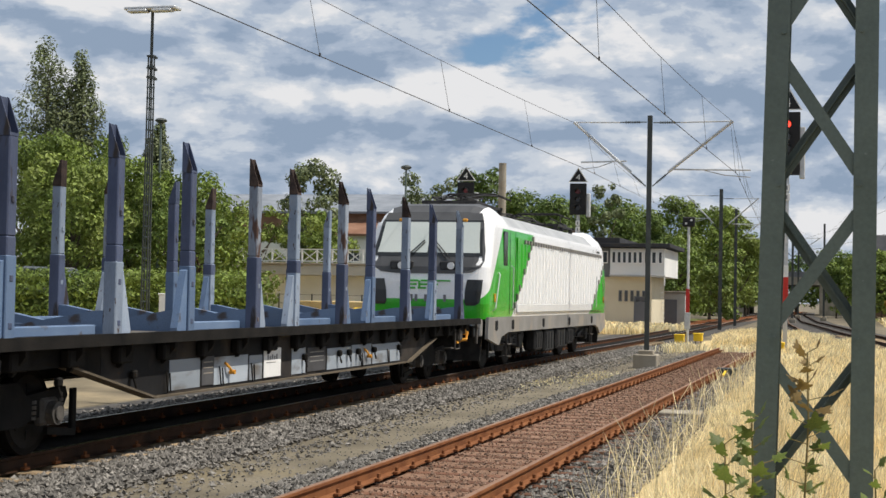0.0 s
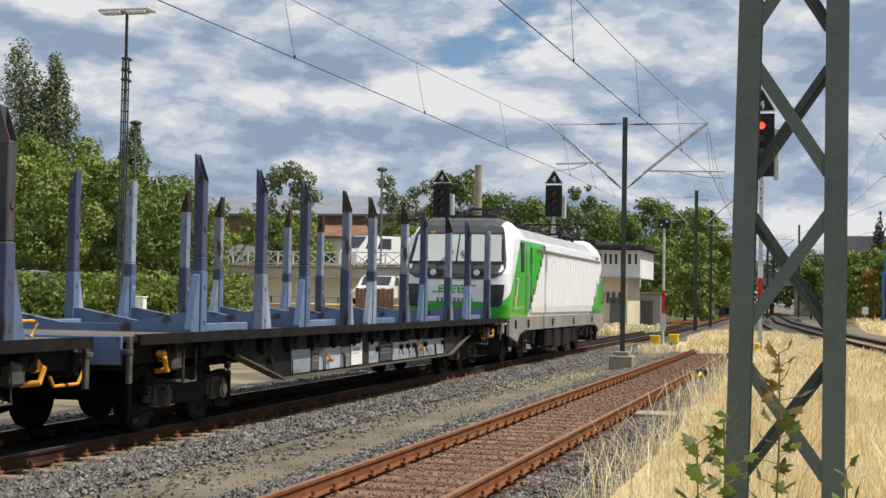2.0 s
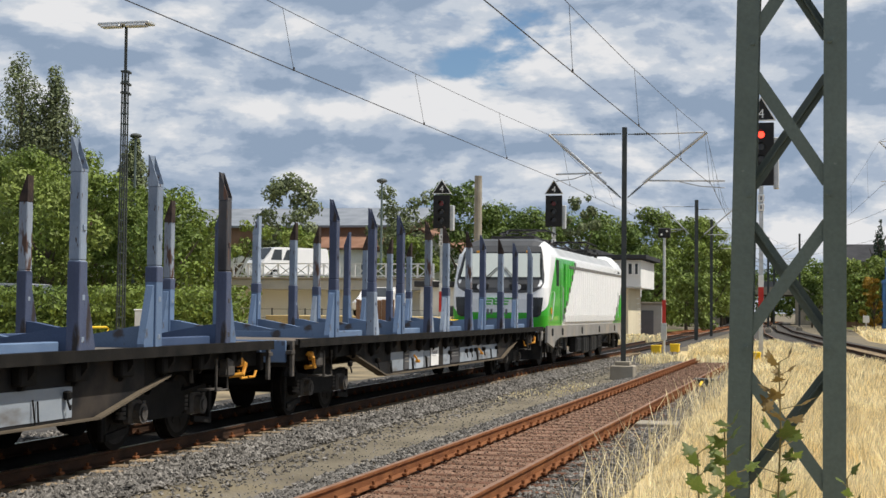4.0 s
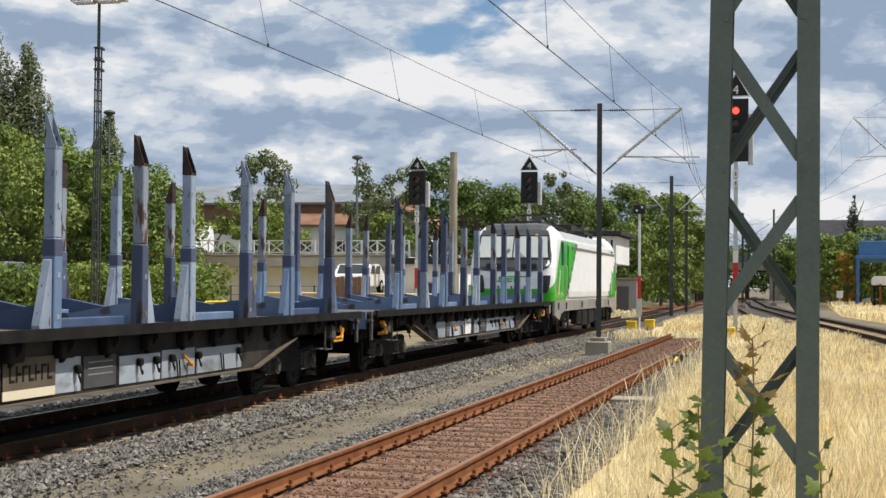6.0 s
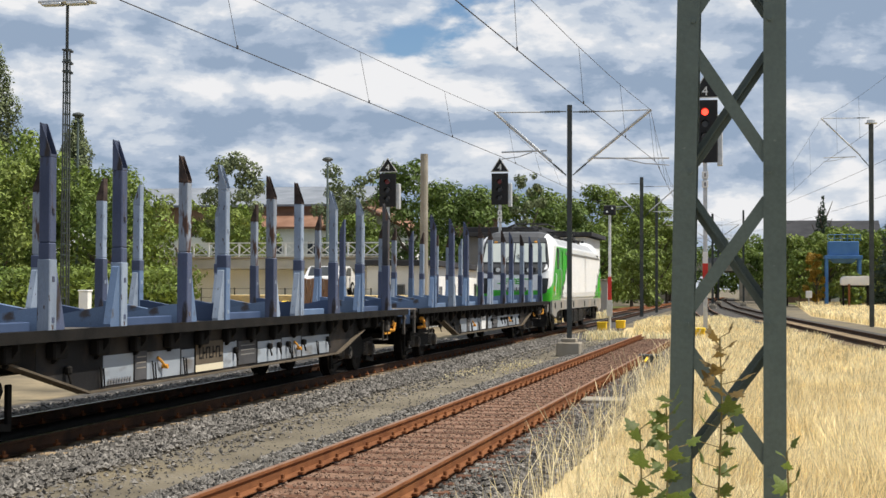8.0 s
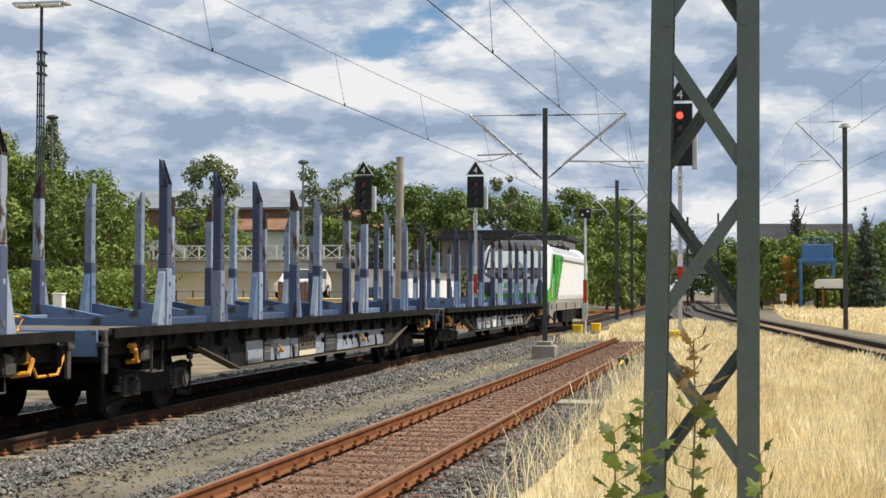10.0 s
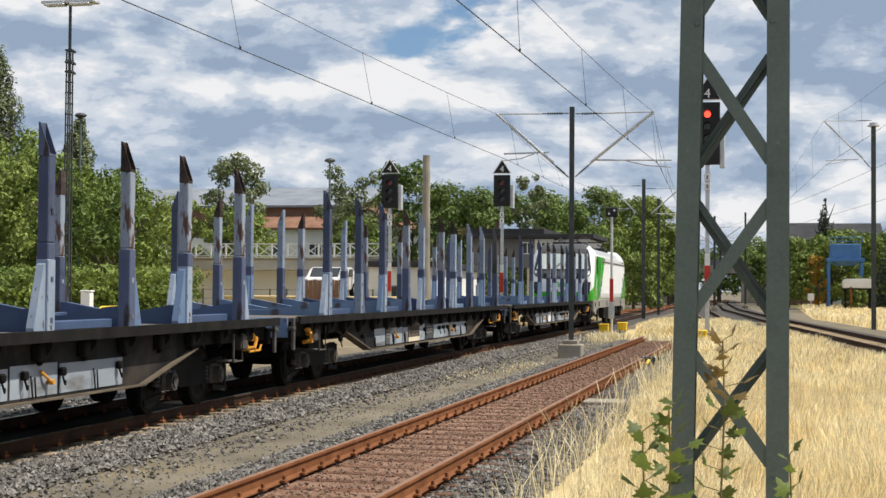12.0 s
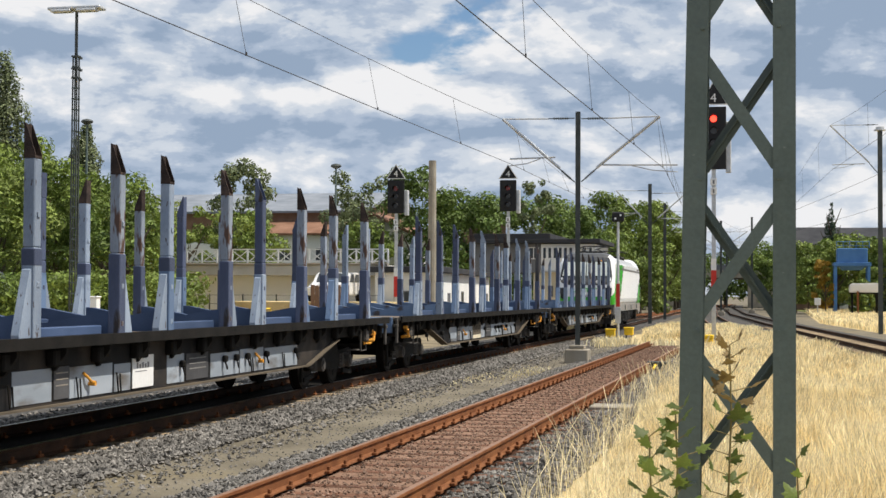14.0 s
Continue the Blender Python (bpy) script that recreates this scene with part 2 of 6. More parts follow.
M["axlebox"] = mat("greasy_grey_casting", [(0.05, 0.046, 0.042), (0.12, 0.11, 0.10)], 6, 0.7, 0.2, 0.3)
M["tread"] = mat("dull_wheel_rim", [(0.015, 0.014, 0.013), (0.03, 0.028, 0.026)], 6, 0.7, 0.1, 0.1)
M["under"] = mat("grey_underframe_paint", [(0.17, 0.165, 0.155), (0.27, 0.26, 0.245)], 1.2, 0.6, 0, 0.15, spots=((0.33, 0.28, 0.22), 1.0, 0.62, 0.1))
M["roof_grey"] = mat("dark_grey_roof_paint", [(0.060, 0.062, 0.066), (0.085, 0.087, 0.092)], 2, 0.5, 0, 0.05)
M["roof_plate"] = mat("pale_roof_sheet", [(0.32, 0.33, 0.34), (0.46, 0.47, 0.47)], 1.0, 0.4, 0.1, 0.05)
M["glass_dark"] = mat("dark_cab_glass", [(0.016, 0.019, 0.021), (0.024, 0.027, 0.029)], 2, 0.08, 0, 0)
M["blind"] = mat("lowered_cab_blind", [(0.50, 0.55, 0.52), (0.56, 0.60, 0.57)], 1, 0.35, 0, 0, coat=0.8)
M["green"] = mat("bright_green_paint", [(0.030, 0.40, 0.018), (0.04, 0.45, 0.025)], 2, 0.3, 0, 0.02, coat=0.5)
M["loco_white"] = mat("white_loco_paint", [(0.80, 0.81, 0.82), (0.86, 0.865, 0.87)], 1.5, 0.3, 0, 0.02, coat=0.4)
M["grey_text"] = mat("grey_lettering", [(0.16, 0.16, 0.17), (0.19, 0.19, 0.2)], 3, 0.5, 0, 0)
M["equip"] = mat("black_underfloor_gear", [(0.008, 0.008, 0.009), (0.03, 0.029, 0.028)], 5, 0.6, 0.2, 0.1)
# buildings
M["cream"] = mat("cream_render", [(0.60, 0.53, 0.38), (0.70, 0.63, 0.47)], 0.5, 0.9, 0, 0.15)
M["white_wall"] = mat("white_render", [(0.66, 0.67, 0.66), (0.77, 0.77, 0.76)], 0.4, 0.9, 0, 0.15)
M["grey_clad"] = mat("grey_cladding", [(0.13, 0.135, 0.145), (0.19, 0.195, 0.205)], 0.6, 0.7, 0, 0.1)
M["roof_dark"] = mat("dark_flat_roof", [(0.035, 0.036, 0.04), (0.06, 0.06, 0.064)], 0.6, 0.8, 0, 0.1)
M["roof_slate"] = mat("slate_blue_roof", [(0.16, 0.18, 0.21), (0.25, 0.27, 0.30)], 0.5, 0.7, 0, 0.2, fine=6)
M["roof_brown"] = mat("brown_tile_roof", [(0.19, 0.10, 0.065), (0.28, 0.16, 0.11)], 0.8, 0.85, 0, 0.5, fine=8)
M["wood_clad"] = mat("brown_timber_cladding", [(0.17, 0.10, 0.07), (0.24, 0.15, 0.105)], 1.0, 0.85, 0, 0.3)
M["window"] = mat("window_glass", [(0.03, 0.036, 0.042), (0.05, 0.058, 0.066)], 1, 0.1, 0, 0)
M["tank_blue"] = mat("blue_hopper_paint", [(0.05, 0.15, 0.36), (0.08, 0.21, 0.45)], 0.8, 0.6, 0, 0.1)
M["asphalt"] = mat("asphalt", [(0.04, 0.04, 0.04), (0.07, 0.07, 0.07)], 0.6, 0.9, 0, 0.4)
M["car_white"] = mat("white_car_paint", [(0.68, 0.68, 0.68), (0.74, 0.74, 0.74)], 1, 0.25, 0, 0, coat=0.6)
M["car_silver"] = mat("silver_car_paint", [(0.36, 0.37, 0.38), (0.44, 0.45, 0.46)], 1, 0.25, 0.5, 0, coat=0.6)
M["car_blue"] = mat("blue_car_paint", [(0.03, 0.06, 0.2), (0.04, 0.08, 0.25)], 1, 0.25, 0, 0, coat=0.6)
M["tyre"] = mat("tyre_rubber", [(0.012, 0.012, 0.012), (0.02, 0.02, 0.02)], 3, 0.9, 0, 0.1)


# ---- mesh helpers ----
def mesh_of(bm, name, material, smooth=False):
    me = bpy.data.meshes.new(name)
    bmesh.ops.recalc_face_normals(bm, faces=bm.faces)
    bm.to_mesh(me)
    bm.free()
    for k in (material if isinstance(material, (list, tuple)) else [material]):
        me.materials.append(M[k])
    if smooth:
        for p in me.polygons:
            p.use_smooth = True
    return me


def part(name, bm, material=None, parent=None, label="", m=None, smooth=False):
    """A bmesh (or a ready mesh) as one object under a thing or a part."""
    me = bm if isinstance(bm, bpy.types.Mesh) else mesh_of(bm, name, material, smooth)
    ob = new(name, me)
    if parent is not None:
        ob.parent = parent
    if m is not None:
        ob.matrix_basis = m
    return tagged(ob, label)


def thing(name, label, category, m=None, group="", kind=""):
    ob = new(name)
    ob.empty_display_size = 0.2
    if m is not None:
        ob.matrix_basis = m
    return tagged(ob, label, category, group, kind)


def box(bm, a, b, bev=0.0, mi=0, m=None):
    """Box between two corners, its edges bevelled."""
    vs = [bm.verts.new((x, y, z)) for z in (a[2], b[2]) for y in (a[1], b[1]) for x in (a[0], b[0])]
    fs = [bm.faces.new([vs[i] for i in q]) for q in ((0, 2, 3, 1), (4, 5, 7, 6), (0, 1, 5, 4), (2, 6, 7, 3), (0, 4, 6, 2), (1, 3, 7, 5))]
    for f in fs:
        f.material_index = mi
    if bev:
        r = bmesh.ops.bevel(bm, geom=list({e for f in fs for e in f.edges}), offset=bev, segments=1, affect="EDGES", profile=0.5)
        for f in r["faces"]:
            f.material_index = mi
        vs = list({v for f in fs if f.is_valid for v in f.verts} | set(r["verts"]))
    if m is not None:
        for v in vs:
            v.co = m @ v.co
    return vs


def bar(bm, p, q, w, d=None, up=(0, 0, 1), mi=0):
    """Rectangular bar from p to q: w across, d deep."""
    p, q = Vector(p), Vector(q)
    d = w if d is None else d
    ax = (q - p).normalized()
    s = ax.cross(Vector(up))
    if s.length < 1e-4:
        s = ax.cross(Vector((0, 1, 0)))
    s.normalize()
    u = s.cross(ax)
    ring = [[bm.verts.new(c + s * (i * w / 2) + u * (j * d / 2)) for i, j in ((-1, -1), (1, -1), (1, 1), (-1, 1))] for c in (p, q)]
    fs = [bm.faces.new(ring[0][::-1]), bm.faces.new(ring[1])]
    fs += [bm.faces.new((ring[0][i], ring[0][(i + 1) % 4], ring[1][(i + 1) % 4], ring[1][i])) for i in range(4)]
    for f in fs:
        f.material_index = mi


def tube(bm, pts, r, n=8, r2=None, mi=0, cap=True):
    """Round tube along the points, tapering from r to r2."""
    pts = [Vector(p) for p in pts]
    r2 = r if r2 is None else r2
    rings = []
    for i, p in enumerate(pts):
        ax = (pts[min(i + 1, len(pts) - 1)] - pts[max(i - 1, 0)]).normalized()
        s = ax.cross(Vector((0, 0, 1)) if abs(ax.z) < 0.9 else Vector((0, 1, 0))).normalized()
        u = s.cross(ax)
        k = r + (r2 - r) * i / max(1, len(pts) - 1)
        rings.append([bm.verts.new(p + k * (math.cos(a) * s + math.sin(a) * u)) for a in (2 * math.pi * j / n for j in range(n))])
    for a, b in zip(rings, rings[1:]):
        for j in range(n):
            bm.faces.new((a[j], a[(j + 1) % n], b[(j + 1) % n], b[j])).material_index = mi
    if cap:
        bm.faces.new(rings[0][::-1]).material_index = mi
        bm.faces.new(rings[-1]).material_index = mi


def prism(bm, outline, a, b, axis="x", mi=0):
    """Extrude an outline between a and b along an axis; the outline is in the two other axes in order."""
    def put(u, v, w):
        return {"x": (w, u, v), "y": (u, w, v), "z": (u, v, w)}[axis]
    lo = [bm.verts.new(put(u, v, a)) for u, v in outline]
    hi = [bm.verts.new(put(u, v, b)) for u, v in outline]
    n = len(outline)
    fs = [bm.faces.new(lo[::-1]), bm.faces.new(hi)] + [bm.faces.new((lo[i], lo[(i + 1) % n], hi[(i + 1) % n], hi[i])) for i in range(n)]
    for f in fs:
        f.material_index = mi


def cyl(bm, c, r, a, b, axis="x", n=20, mi=0):
    prism(bm, [(c[0] + r * math.cos(2 * math.pi * i / n), c[1] + r * math.sin(2 * math.pi * i / n)) for i in range(n)], a, b, axis, mi)


def B():
    return bmesh.new()


def raw(name, verts, faces, material):
    me = bpy.data.meshes.new(name)
    me.from_pydata(verts, [], faces)
    me.materials.append(M[material])
    return me


# ---- ground and tracks (z = 0 is the top of the rails) ----
GZ = -0.25


def sheet(name, pts, z, material, label, kind="structure", cat=""):
    bm = B()
    bm.faces.new([bm.verts.new((x, y, z)) for x, y in pts])
    bmesh.ops.triangulate(bm, faces=bm.faces)
    return tagged(part(name, bm, material), label, cat or name, kind=kind)


def line_a(y):
    """Centre of the train's track: a gentle right-hand bend, then straight."""
    x = -8.977 - 0.015 * y
    if y > 25:
        x += 0.0003 * (min(y, 55) - 25) ** 2
    if y > 55:
        x += 0.018 * (y - 55) - 0.0003 * (min(y, 90) - 55) ** 2 - 0.021 * max(0, y - 90)
    return x


def lerp_path(pts):
    def f(y):
        for (x0, y0), (x1, y1) in zip(pts, pts[1:]):
            if y <= y1:
                return x0 + (x1 - x0) * (y - y0) / (y1 - y0)
        return x1
    return f


XB = -3.993
PATHS = {"train": (line_a, -40, 320), "rusty": (lambda y: XB, -6, 57.5), "side": (lerp_path([(9.1, -5), (3.45, 60), (0.25, 97), (-3.6, 150), (-7.5, 240), (-9, 320)]), -5, 320),
         "back": (lerp_path([(-15.9, 77), (-15.2, 88), (-12.4, 134), (-10.5, 200), (-9.8, 320)]), 77, 320),
         "fan": (lerp_path([(0.2, 62), (-2.6, 84), (-5.6, 130), (-8.5, 200), (-9.4, 320)]), 62, 320)}
RAIL = [(-0.07, -0.16), (0.07, -0.16), (0.07, -0.148), (0.012, -0.13), (0.012, -0.042), (0.034, -0.03), (0.034, -0.004), (0.028, 0), (-0.028, 0), (-0.034, -0.004), (-0.034, -0.03), (-0.012, -0.042), (-0.012, -0.13), (-0.07, -0.148)]


def strip(name, fn, y0, y1, a, b, z, material, step=6.0):
    n = max(1, int((y1 - y0) / step))
    ys = [y0 + (y1 - y0) * i / n for i in range(n + 1)]
    vs = [(fn(y) + o, y, z) for y in ys for o in (a, b)]
    return raw(name, vs, [(2 * i, 2 * i + 1, 2 * i + 3, 2 * i + 2) for i in range(n)], material)


def rail_mesh(fn, y0, y1, off, web, top, step=4.0):
    n = max(1, int((y1 - y0) / step))
    ys = [y0 + (y1 - y0) * i / n for i in range(n + 1)]
    vs = [(fn(y) + off + u, y, z) for y in ys for u, z in RAIL]
    k = len(RAIL)
    fs = [(i * k + j, i * k + (j + 1) % k, (i + 1) * k + (j + 1) % k, (i + 1) * k + j) for i in range(n) for j in range(k)]
    fs += [tuple(range(k))[::-1], tuple(n * k + j for j in range(k))]
    me = raw("rail", vs, fs, web)
    me.materials.append(M[top])
    for i in range(n):
        for j in (7,):
            me.polygons[i * k + j].material_index = 1
    return me


def ballast(name, fn, y0, y1, a, b, count, material, size=(0.03, 0.065), z=-0.23, label="grey crushed stone ballast", fall=1.0, hump=0.0):
    """Loose angular stones, thicker where the viewer stands nearer."""
    rng = np.random.default_rng(abs(hash((round(a * 100), round(y0), count))) % 9999)
    u = rng.random(count)
    y = y0 + (y1 - y0) * u ** fall
    o = a + (b - a) * rng.random(count)
    x = np.array([fn(t) for t in y]) + o
    s = size[0] + (size[1] - size[0]) * rng.random(count)
    s *= 1 + 0.012 * np.maximum(0, y - 20)
    base = np.array([(1, 0, 0), (-1, 0, 0), (0, 1, 0), (0, -1, 0), (0, 0, 1), (0, 0, -1)], float)
    v = base[None] * rng.uniform(0.55, 1.1, (count, 6, 1)) + rng.normal(0, 0.22, (count, 6, 3))
    ang = rng.random(count) * 6.28
    c, sn = np.cos(ang)[:, None], np.sin(ang)[:, None]
    vx, vy = v[..., 0] * c - v[..., 1] * sn, v[..., 0] * sn + v[..., 1] * c
    zz = z + hump * np.sin(np.pi * (o - a) / (b - a)) + rng.uniform(-0.01, 0.03, count)
    V = np.stack([x[:, None] + vx * s[:, None], y[:, None] + vy * s[:, None], zz[:, None] + v[..., 2] * s[:, None] * 0.75], -1).reshape(-1, 3)
    F = np.array([(0, 2, 4), (2, 1, 4), (1, 3, 4), (3, 0, 4), (2, 0, 5), (1, 2, 5), (3, 1, 5), (0, 3, 5)])
    F = (F[None] + 6 * np.arange(count)[:, None, None]).reshape(-1, 3)
    return tagged(part(name, raw(name, V.tolist(), F.tolist(), material), None), label, "ballast", kind="stuff")


def blades(name, count, where, material, h=(0.45, 0.85), w=0.006, label="", z=GZ, lean=0.25, ears=True):
    """Standing grass: bent two-piece blades with ears."""
    rng = np.random.default_rng(count)
    x, y, hh = where(rng, count)
    n = len(x)
    hh = hh * rng.uniform(h[0], h[1], n)
    ang = rng.random(n) * 6.283
    clump = np.sin(3.1 * x + 1.6 * np.sin(1.3 * y)) * np.sin(1.9 * y + 2.2 * np.sin(0.8 * x)) + 0.5 * np.sin(7.7 * x + 2.1 * np.sin(3.7 * y))
    hh = hh * (1 + 0.13 * clump)
    bend = rng.normal(0.05, lean, (n, 2)) * hh[:, None]
    bend[:, 0] += 0.11 * np.sin(2.6 * x + 3.3 * np.sin(1.1 * y)) * hh
    wd = (w * (1 + 0.045 * np.maximum(0, y - 8)))
    dx, dy = np.cos(ang) * wd, np.sin(ang) * wd
    mid = np.stack([x + bend[:, 0] * 0.3, y + bend[:, 1] * 0.3, z + hh * 0.62], -1)
    tip = np.stack([x + bend[:, 0], y + bend[:, 1], z + hh], -1)
    d = np.stack([dx, dy, np.zeros(n)], -1)
    a0 = np.stack([x, y, np.full(n, z)], -1)
    ear = tip * 0.72 + mid * 0.28
    k = 1.3 if ears else 0.8
    V = np.stack([a0 - d, a0 + d, mid + d, mid - d, ear + k * d, ear - k * d, tip], 1).reshape(-1, 3)
    F = np.array([(0, 1, 2, 3), (3, 2, 4, 5)])
    Q = (F[None] + 7 * np.arange(n)[:, None, None]).reshape(-1, 4).tolist()
    T = (np.array([[5, 4, 6]])[None] + 7 * np.arange(n)[:, None, None]).reshape(-1, 3).tolist()
    return tagged(part(name, raw(name, V.tolist(), Q + T, material)), label, "grass", kind="stuff")


def build_ground():
    sheet("ground", [(-3000, -400), (3000, -400), (3000, 4500), (-3000, 4500)], GZ, "ground", "trodden grey-brown gravel soil between the tracks")
    fn = line_a
    for nm, f, y0, y1, a, b, z, mt, lb in (
            ("ballast_bed", fn, -40, 320, -3.1, 2.0, GZ + 0.010, "ballast_bed", "grey ballast bed under the train's track"),
            # strip over the sleepers, its black painted in for the train's shade
            ("ballast_bed", fn, -40, 120, -0.68, 0.68, -0.158, "shade_black_bed", "ballast between the rails, blackened for the shade under the train"),
            ("ballast_bed", PATHS["rusty"][0], -6, 60, -1.5, 1.5, GZ + 0.014, "ballast_bed", "grey ballast shoulders of the rusty siding"),
            ("ballast_bed", PATHS["rusty"][0], -6, 58, -0.70, 0.70, GZ + 0.05, "rust_bed", "rust-stained fine ballast between siding rails"),
            ("ballast_bed", PATHS["side"][0], -5, 320, -2.4, 2.4, GZ + 0.03, "ballast_bed", "grey ballast bed of the through track"),
            ("ballast_bed", PATHS["back"][0], 77, 320, -1.8, 1.8, GZ + 0.018, "rust_bed", "brown ballast bed of the rear siding"),
            ("ballast_bed", PATHS["fan"][0], 62, 320, -1.7, 1.7, GZ + 0.026, "ballast_bed", "grey ballast bed at the points")):
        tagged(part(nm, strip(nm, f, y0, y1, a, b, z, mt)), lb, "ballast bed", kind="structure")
    sheet("meadow", [(-2.35, 2), (-2.55, 14), (-2.9, 25), (-3.0, 36), (-3.3, 50), (-3.7, 58), (-6.3, 62), (-7.0, 76), (-3.6, 90), (-1.2, 74), (0.8, 58), (2.0, 45), (4.2, 25), (6.4, 2)], GZ + 0.006, "straw_soil", "straw-coloured soil under the dry meadow")
    sheet("meadow", [(3.2, 112), (7.5, 62), (9.5, 40), (60, 40), (60, 190), (3.5, 190)], GZ + 0.008, "straw_soil", "dry yellow meadow beyond the through track")
    sheet("meadow", [(-12.6, 5), (-12.6, 62), (-14.6, 76), (-17.0, 74), (-17.5, 62), (-19.5, 46), (-26, 42), (-26, 5)], GZ + 0.005, "dry_strip", "dusty dry strip behind the train")
    sheet("lawn", [(-60, 42), (-19.5, 46), (-17.5, 62), (-17.6, 96), (-60, 110)], GZ + 0.006, "straw_soil", "dry grass in front of the ramp wall")
    sheet("lawn", [(-12.0, 108), (-10.2, 118), (-9.2, 170), (-70, 170), (-70, 112)], GZ + 0.007, "lawn", "rough lawn under the trees")
    sheet("lawn", [(3.5, 191), (60, 191), (60, 420), (-2, 420), (1.5, 240)], GZ + 0.007, "lawn", "rough green slope beyond the meadow")


def build_tracks():
    for key, (fn, y0, y1) in PATHS.items():
        main = key in ("train", "side")
        t = thing("track", {"train": "ballasted track that carries the train", "rusty": "disused siding with rusty rails and steel sleepers", "side": "through track with dark rails",
                            "back": "rusty siding behind the train", "fan": "dark rails leading through the points"}[key], "railway track", kind="structure")
        for s in (-0.7535, 0.7535):
            web, top = {"rusty": ("rail", "rail_top"), "train": ("rail_dark", "rail_shine"), "side": ("rail_dark", "rail_dark"), "back": ("rail", "rail_top"), "fan": ("rail_dark", "rail_top")}[key]
            part("rail", rail_mesh(fn, y0, y1, s, web, top), None, t)


# ---- train ----
PITCH, DECK = 22.67, 21.5
HALF = DECK / 2
STAKES = ((1.91, -1), (4.12, 1), (6.03, -1), (8.19, 1), (9.73, -1), (11.96, 1), (13.47, -1), (15.64, 1), (17.57, -1), (19.77, 1))
STAKE_X, SILL_X = 1.48, 1.33


def wheelset(parent, y, r=0.46):
    bm = B()
    for s in (-1, 1):
        cyl(bm, (0, 0), r, s * 0.68, s * 0.82, "x", 28, 0)
        cyl(bm, (0, 0), r + 0.03, s * 0.66, s * 0.69, "x", 28, 0)
        cyl(bm, (0, 0), r - 0.07, s * 0.815, s * 0.825, "x", 28, 1)
        cyl(bm, (0, 0), 0.13, s * 0.8, s * 0.9, "x", 14, 0)
        for k in range(6):
            a = k * math.pi / 3
            box(bm, (s * 0.82, -0.04, 0.2), (s * 0.835, 0.04, 0.3), 0, 1, pose(0, 0, 0, math.degrees(a)))
    cyl(bm, (0, 0), 0.085, -0.7, 0.7, "x", 12, 0)
    return part("wheelset", bm, ["wheel", "tread"], parent, "grimy steel wheelset", pose(0, y, r))


def spring_mesh():
    bm = B()
    cyl(bm, (0, 0), 0.04, 0, 0.2, "z", 8)
    for j in range(4):
        cyl(bm, (0, 0), 0.062, j * 0.055, j * 0.055 + 0.035, "z", 10)
    return mesh_of(bm, "spring", "axlebox")


SPRING = spring_mesh()


def wagon_bogie(parent, y):
    bm = B()
    for s in (-1, 1):
        prism(bm, [(-1.35, 0.62), (-1.2, 0.42), (-0.65, 0.42), (-0.42, 0.34), (0.42, 0.34), (0.65, 0.42), (1.2, 0.42), (1.35, 0.62), (1.3, 0.72), (0.5, 0.66), (0.35, 0.80), (-0.35, 0.80), (-0.5, 0.66), (-1.3, 0.72)], s * 0.96, s * 1.06)
        for e in (-1, 1):
            box(bm, (s * 0.95, e * 1.62 - 0.05, 0.16), (s * 1.0, e * 1.62 + 0.05, 0.68), 0.01)
            bar(bm, (s * 1.0, e * 1.6, 0.2), (s * 1.0, e * 1.0, 0.26), 0.05, 0.08)
    box(bm, (-1.05, -0.16, 0.42), (1.05, 0.16, 0.78), 0.03)
    box(bm, (-1.05, -1.32, 0.5), (1.05, -1.22, 0.66), 0.02)
    box(bm, (-1.05, 1.22, 0.5), (1.05, 1.32, 0.66), 0.02)
    cyl(bm, (0, 0), 0.3, 0.76, 0.97, "z", 16)
    bog = part("bogie", bm, "frame_black", parent, "grimy two-axle freight bogie", pose(0, y, 0))
    for s in (-1, 1):
        for e in (-0.93, 0.93):
            b2 = B()
            box(b2, (s * 0.98, e - 0.17, 0.33), (s * 1.10, e + 0.17, 0.62), 0.03)
            cyl(b2, (e, 0.46), 0.125, s * 1.0, s * 1.19, "x", 16)
            cyl(b2, (e, 0.46), 0.08, s * 1.19, s * 1.21, "x", 12)
            part("axle_box", b2, "axlebox", bog, "greasy round axle box")
            for k in (-0.28, 0.28):
                part("spring", SPRING, None, bog, "", pose(1.02 * s, e + k, 0.40))
    return bog, [wheelset(bog, -0.93), wheelset(bog, 0.93)]


def buffer_pair(parent, y, d, z=1.05, mt="frame_black"):
    for s in (-0.875, 0.875):
        bm = B()
        cyl(bm, (s, z), 0.10, y, y + d * 0.33, "y", 14)
        cyl(bm, (s, z), 0.075, y + d * 0.3, y + d * 0.47, "y", 14)
        cyl(bm, (s, z), 0.235, y + d * 0.47, y + d * 0.515, "y", 22)
        part("buffer", bm, mt, parent)
    bm = B()
    box(bm, (-0.05, min(y, y + d * 0.5), z - 0.1), (0.05, max(y, y + d * 0.5), z), 0.02)
    tube(bm, [(-0.03, y + d * 0.5, z - 0.06), (-0.04, y + d * 0.52, z - 0.4), (0.04, y + d * 0.52, z - 0.4), (0.03, y + d * 0.5, z - 0.06)], 0.03, 8)
    part("draw_hook", bm, mt, parent, "draw hook with screw coupling")


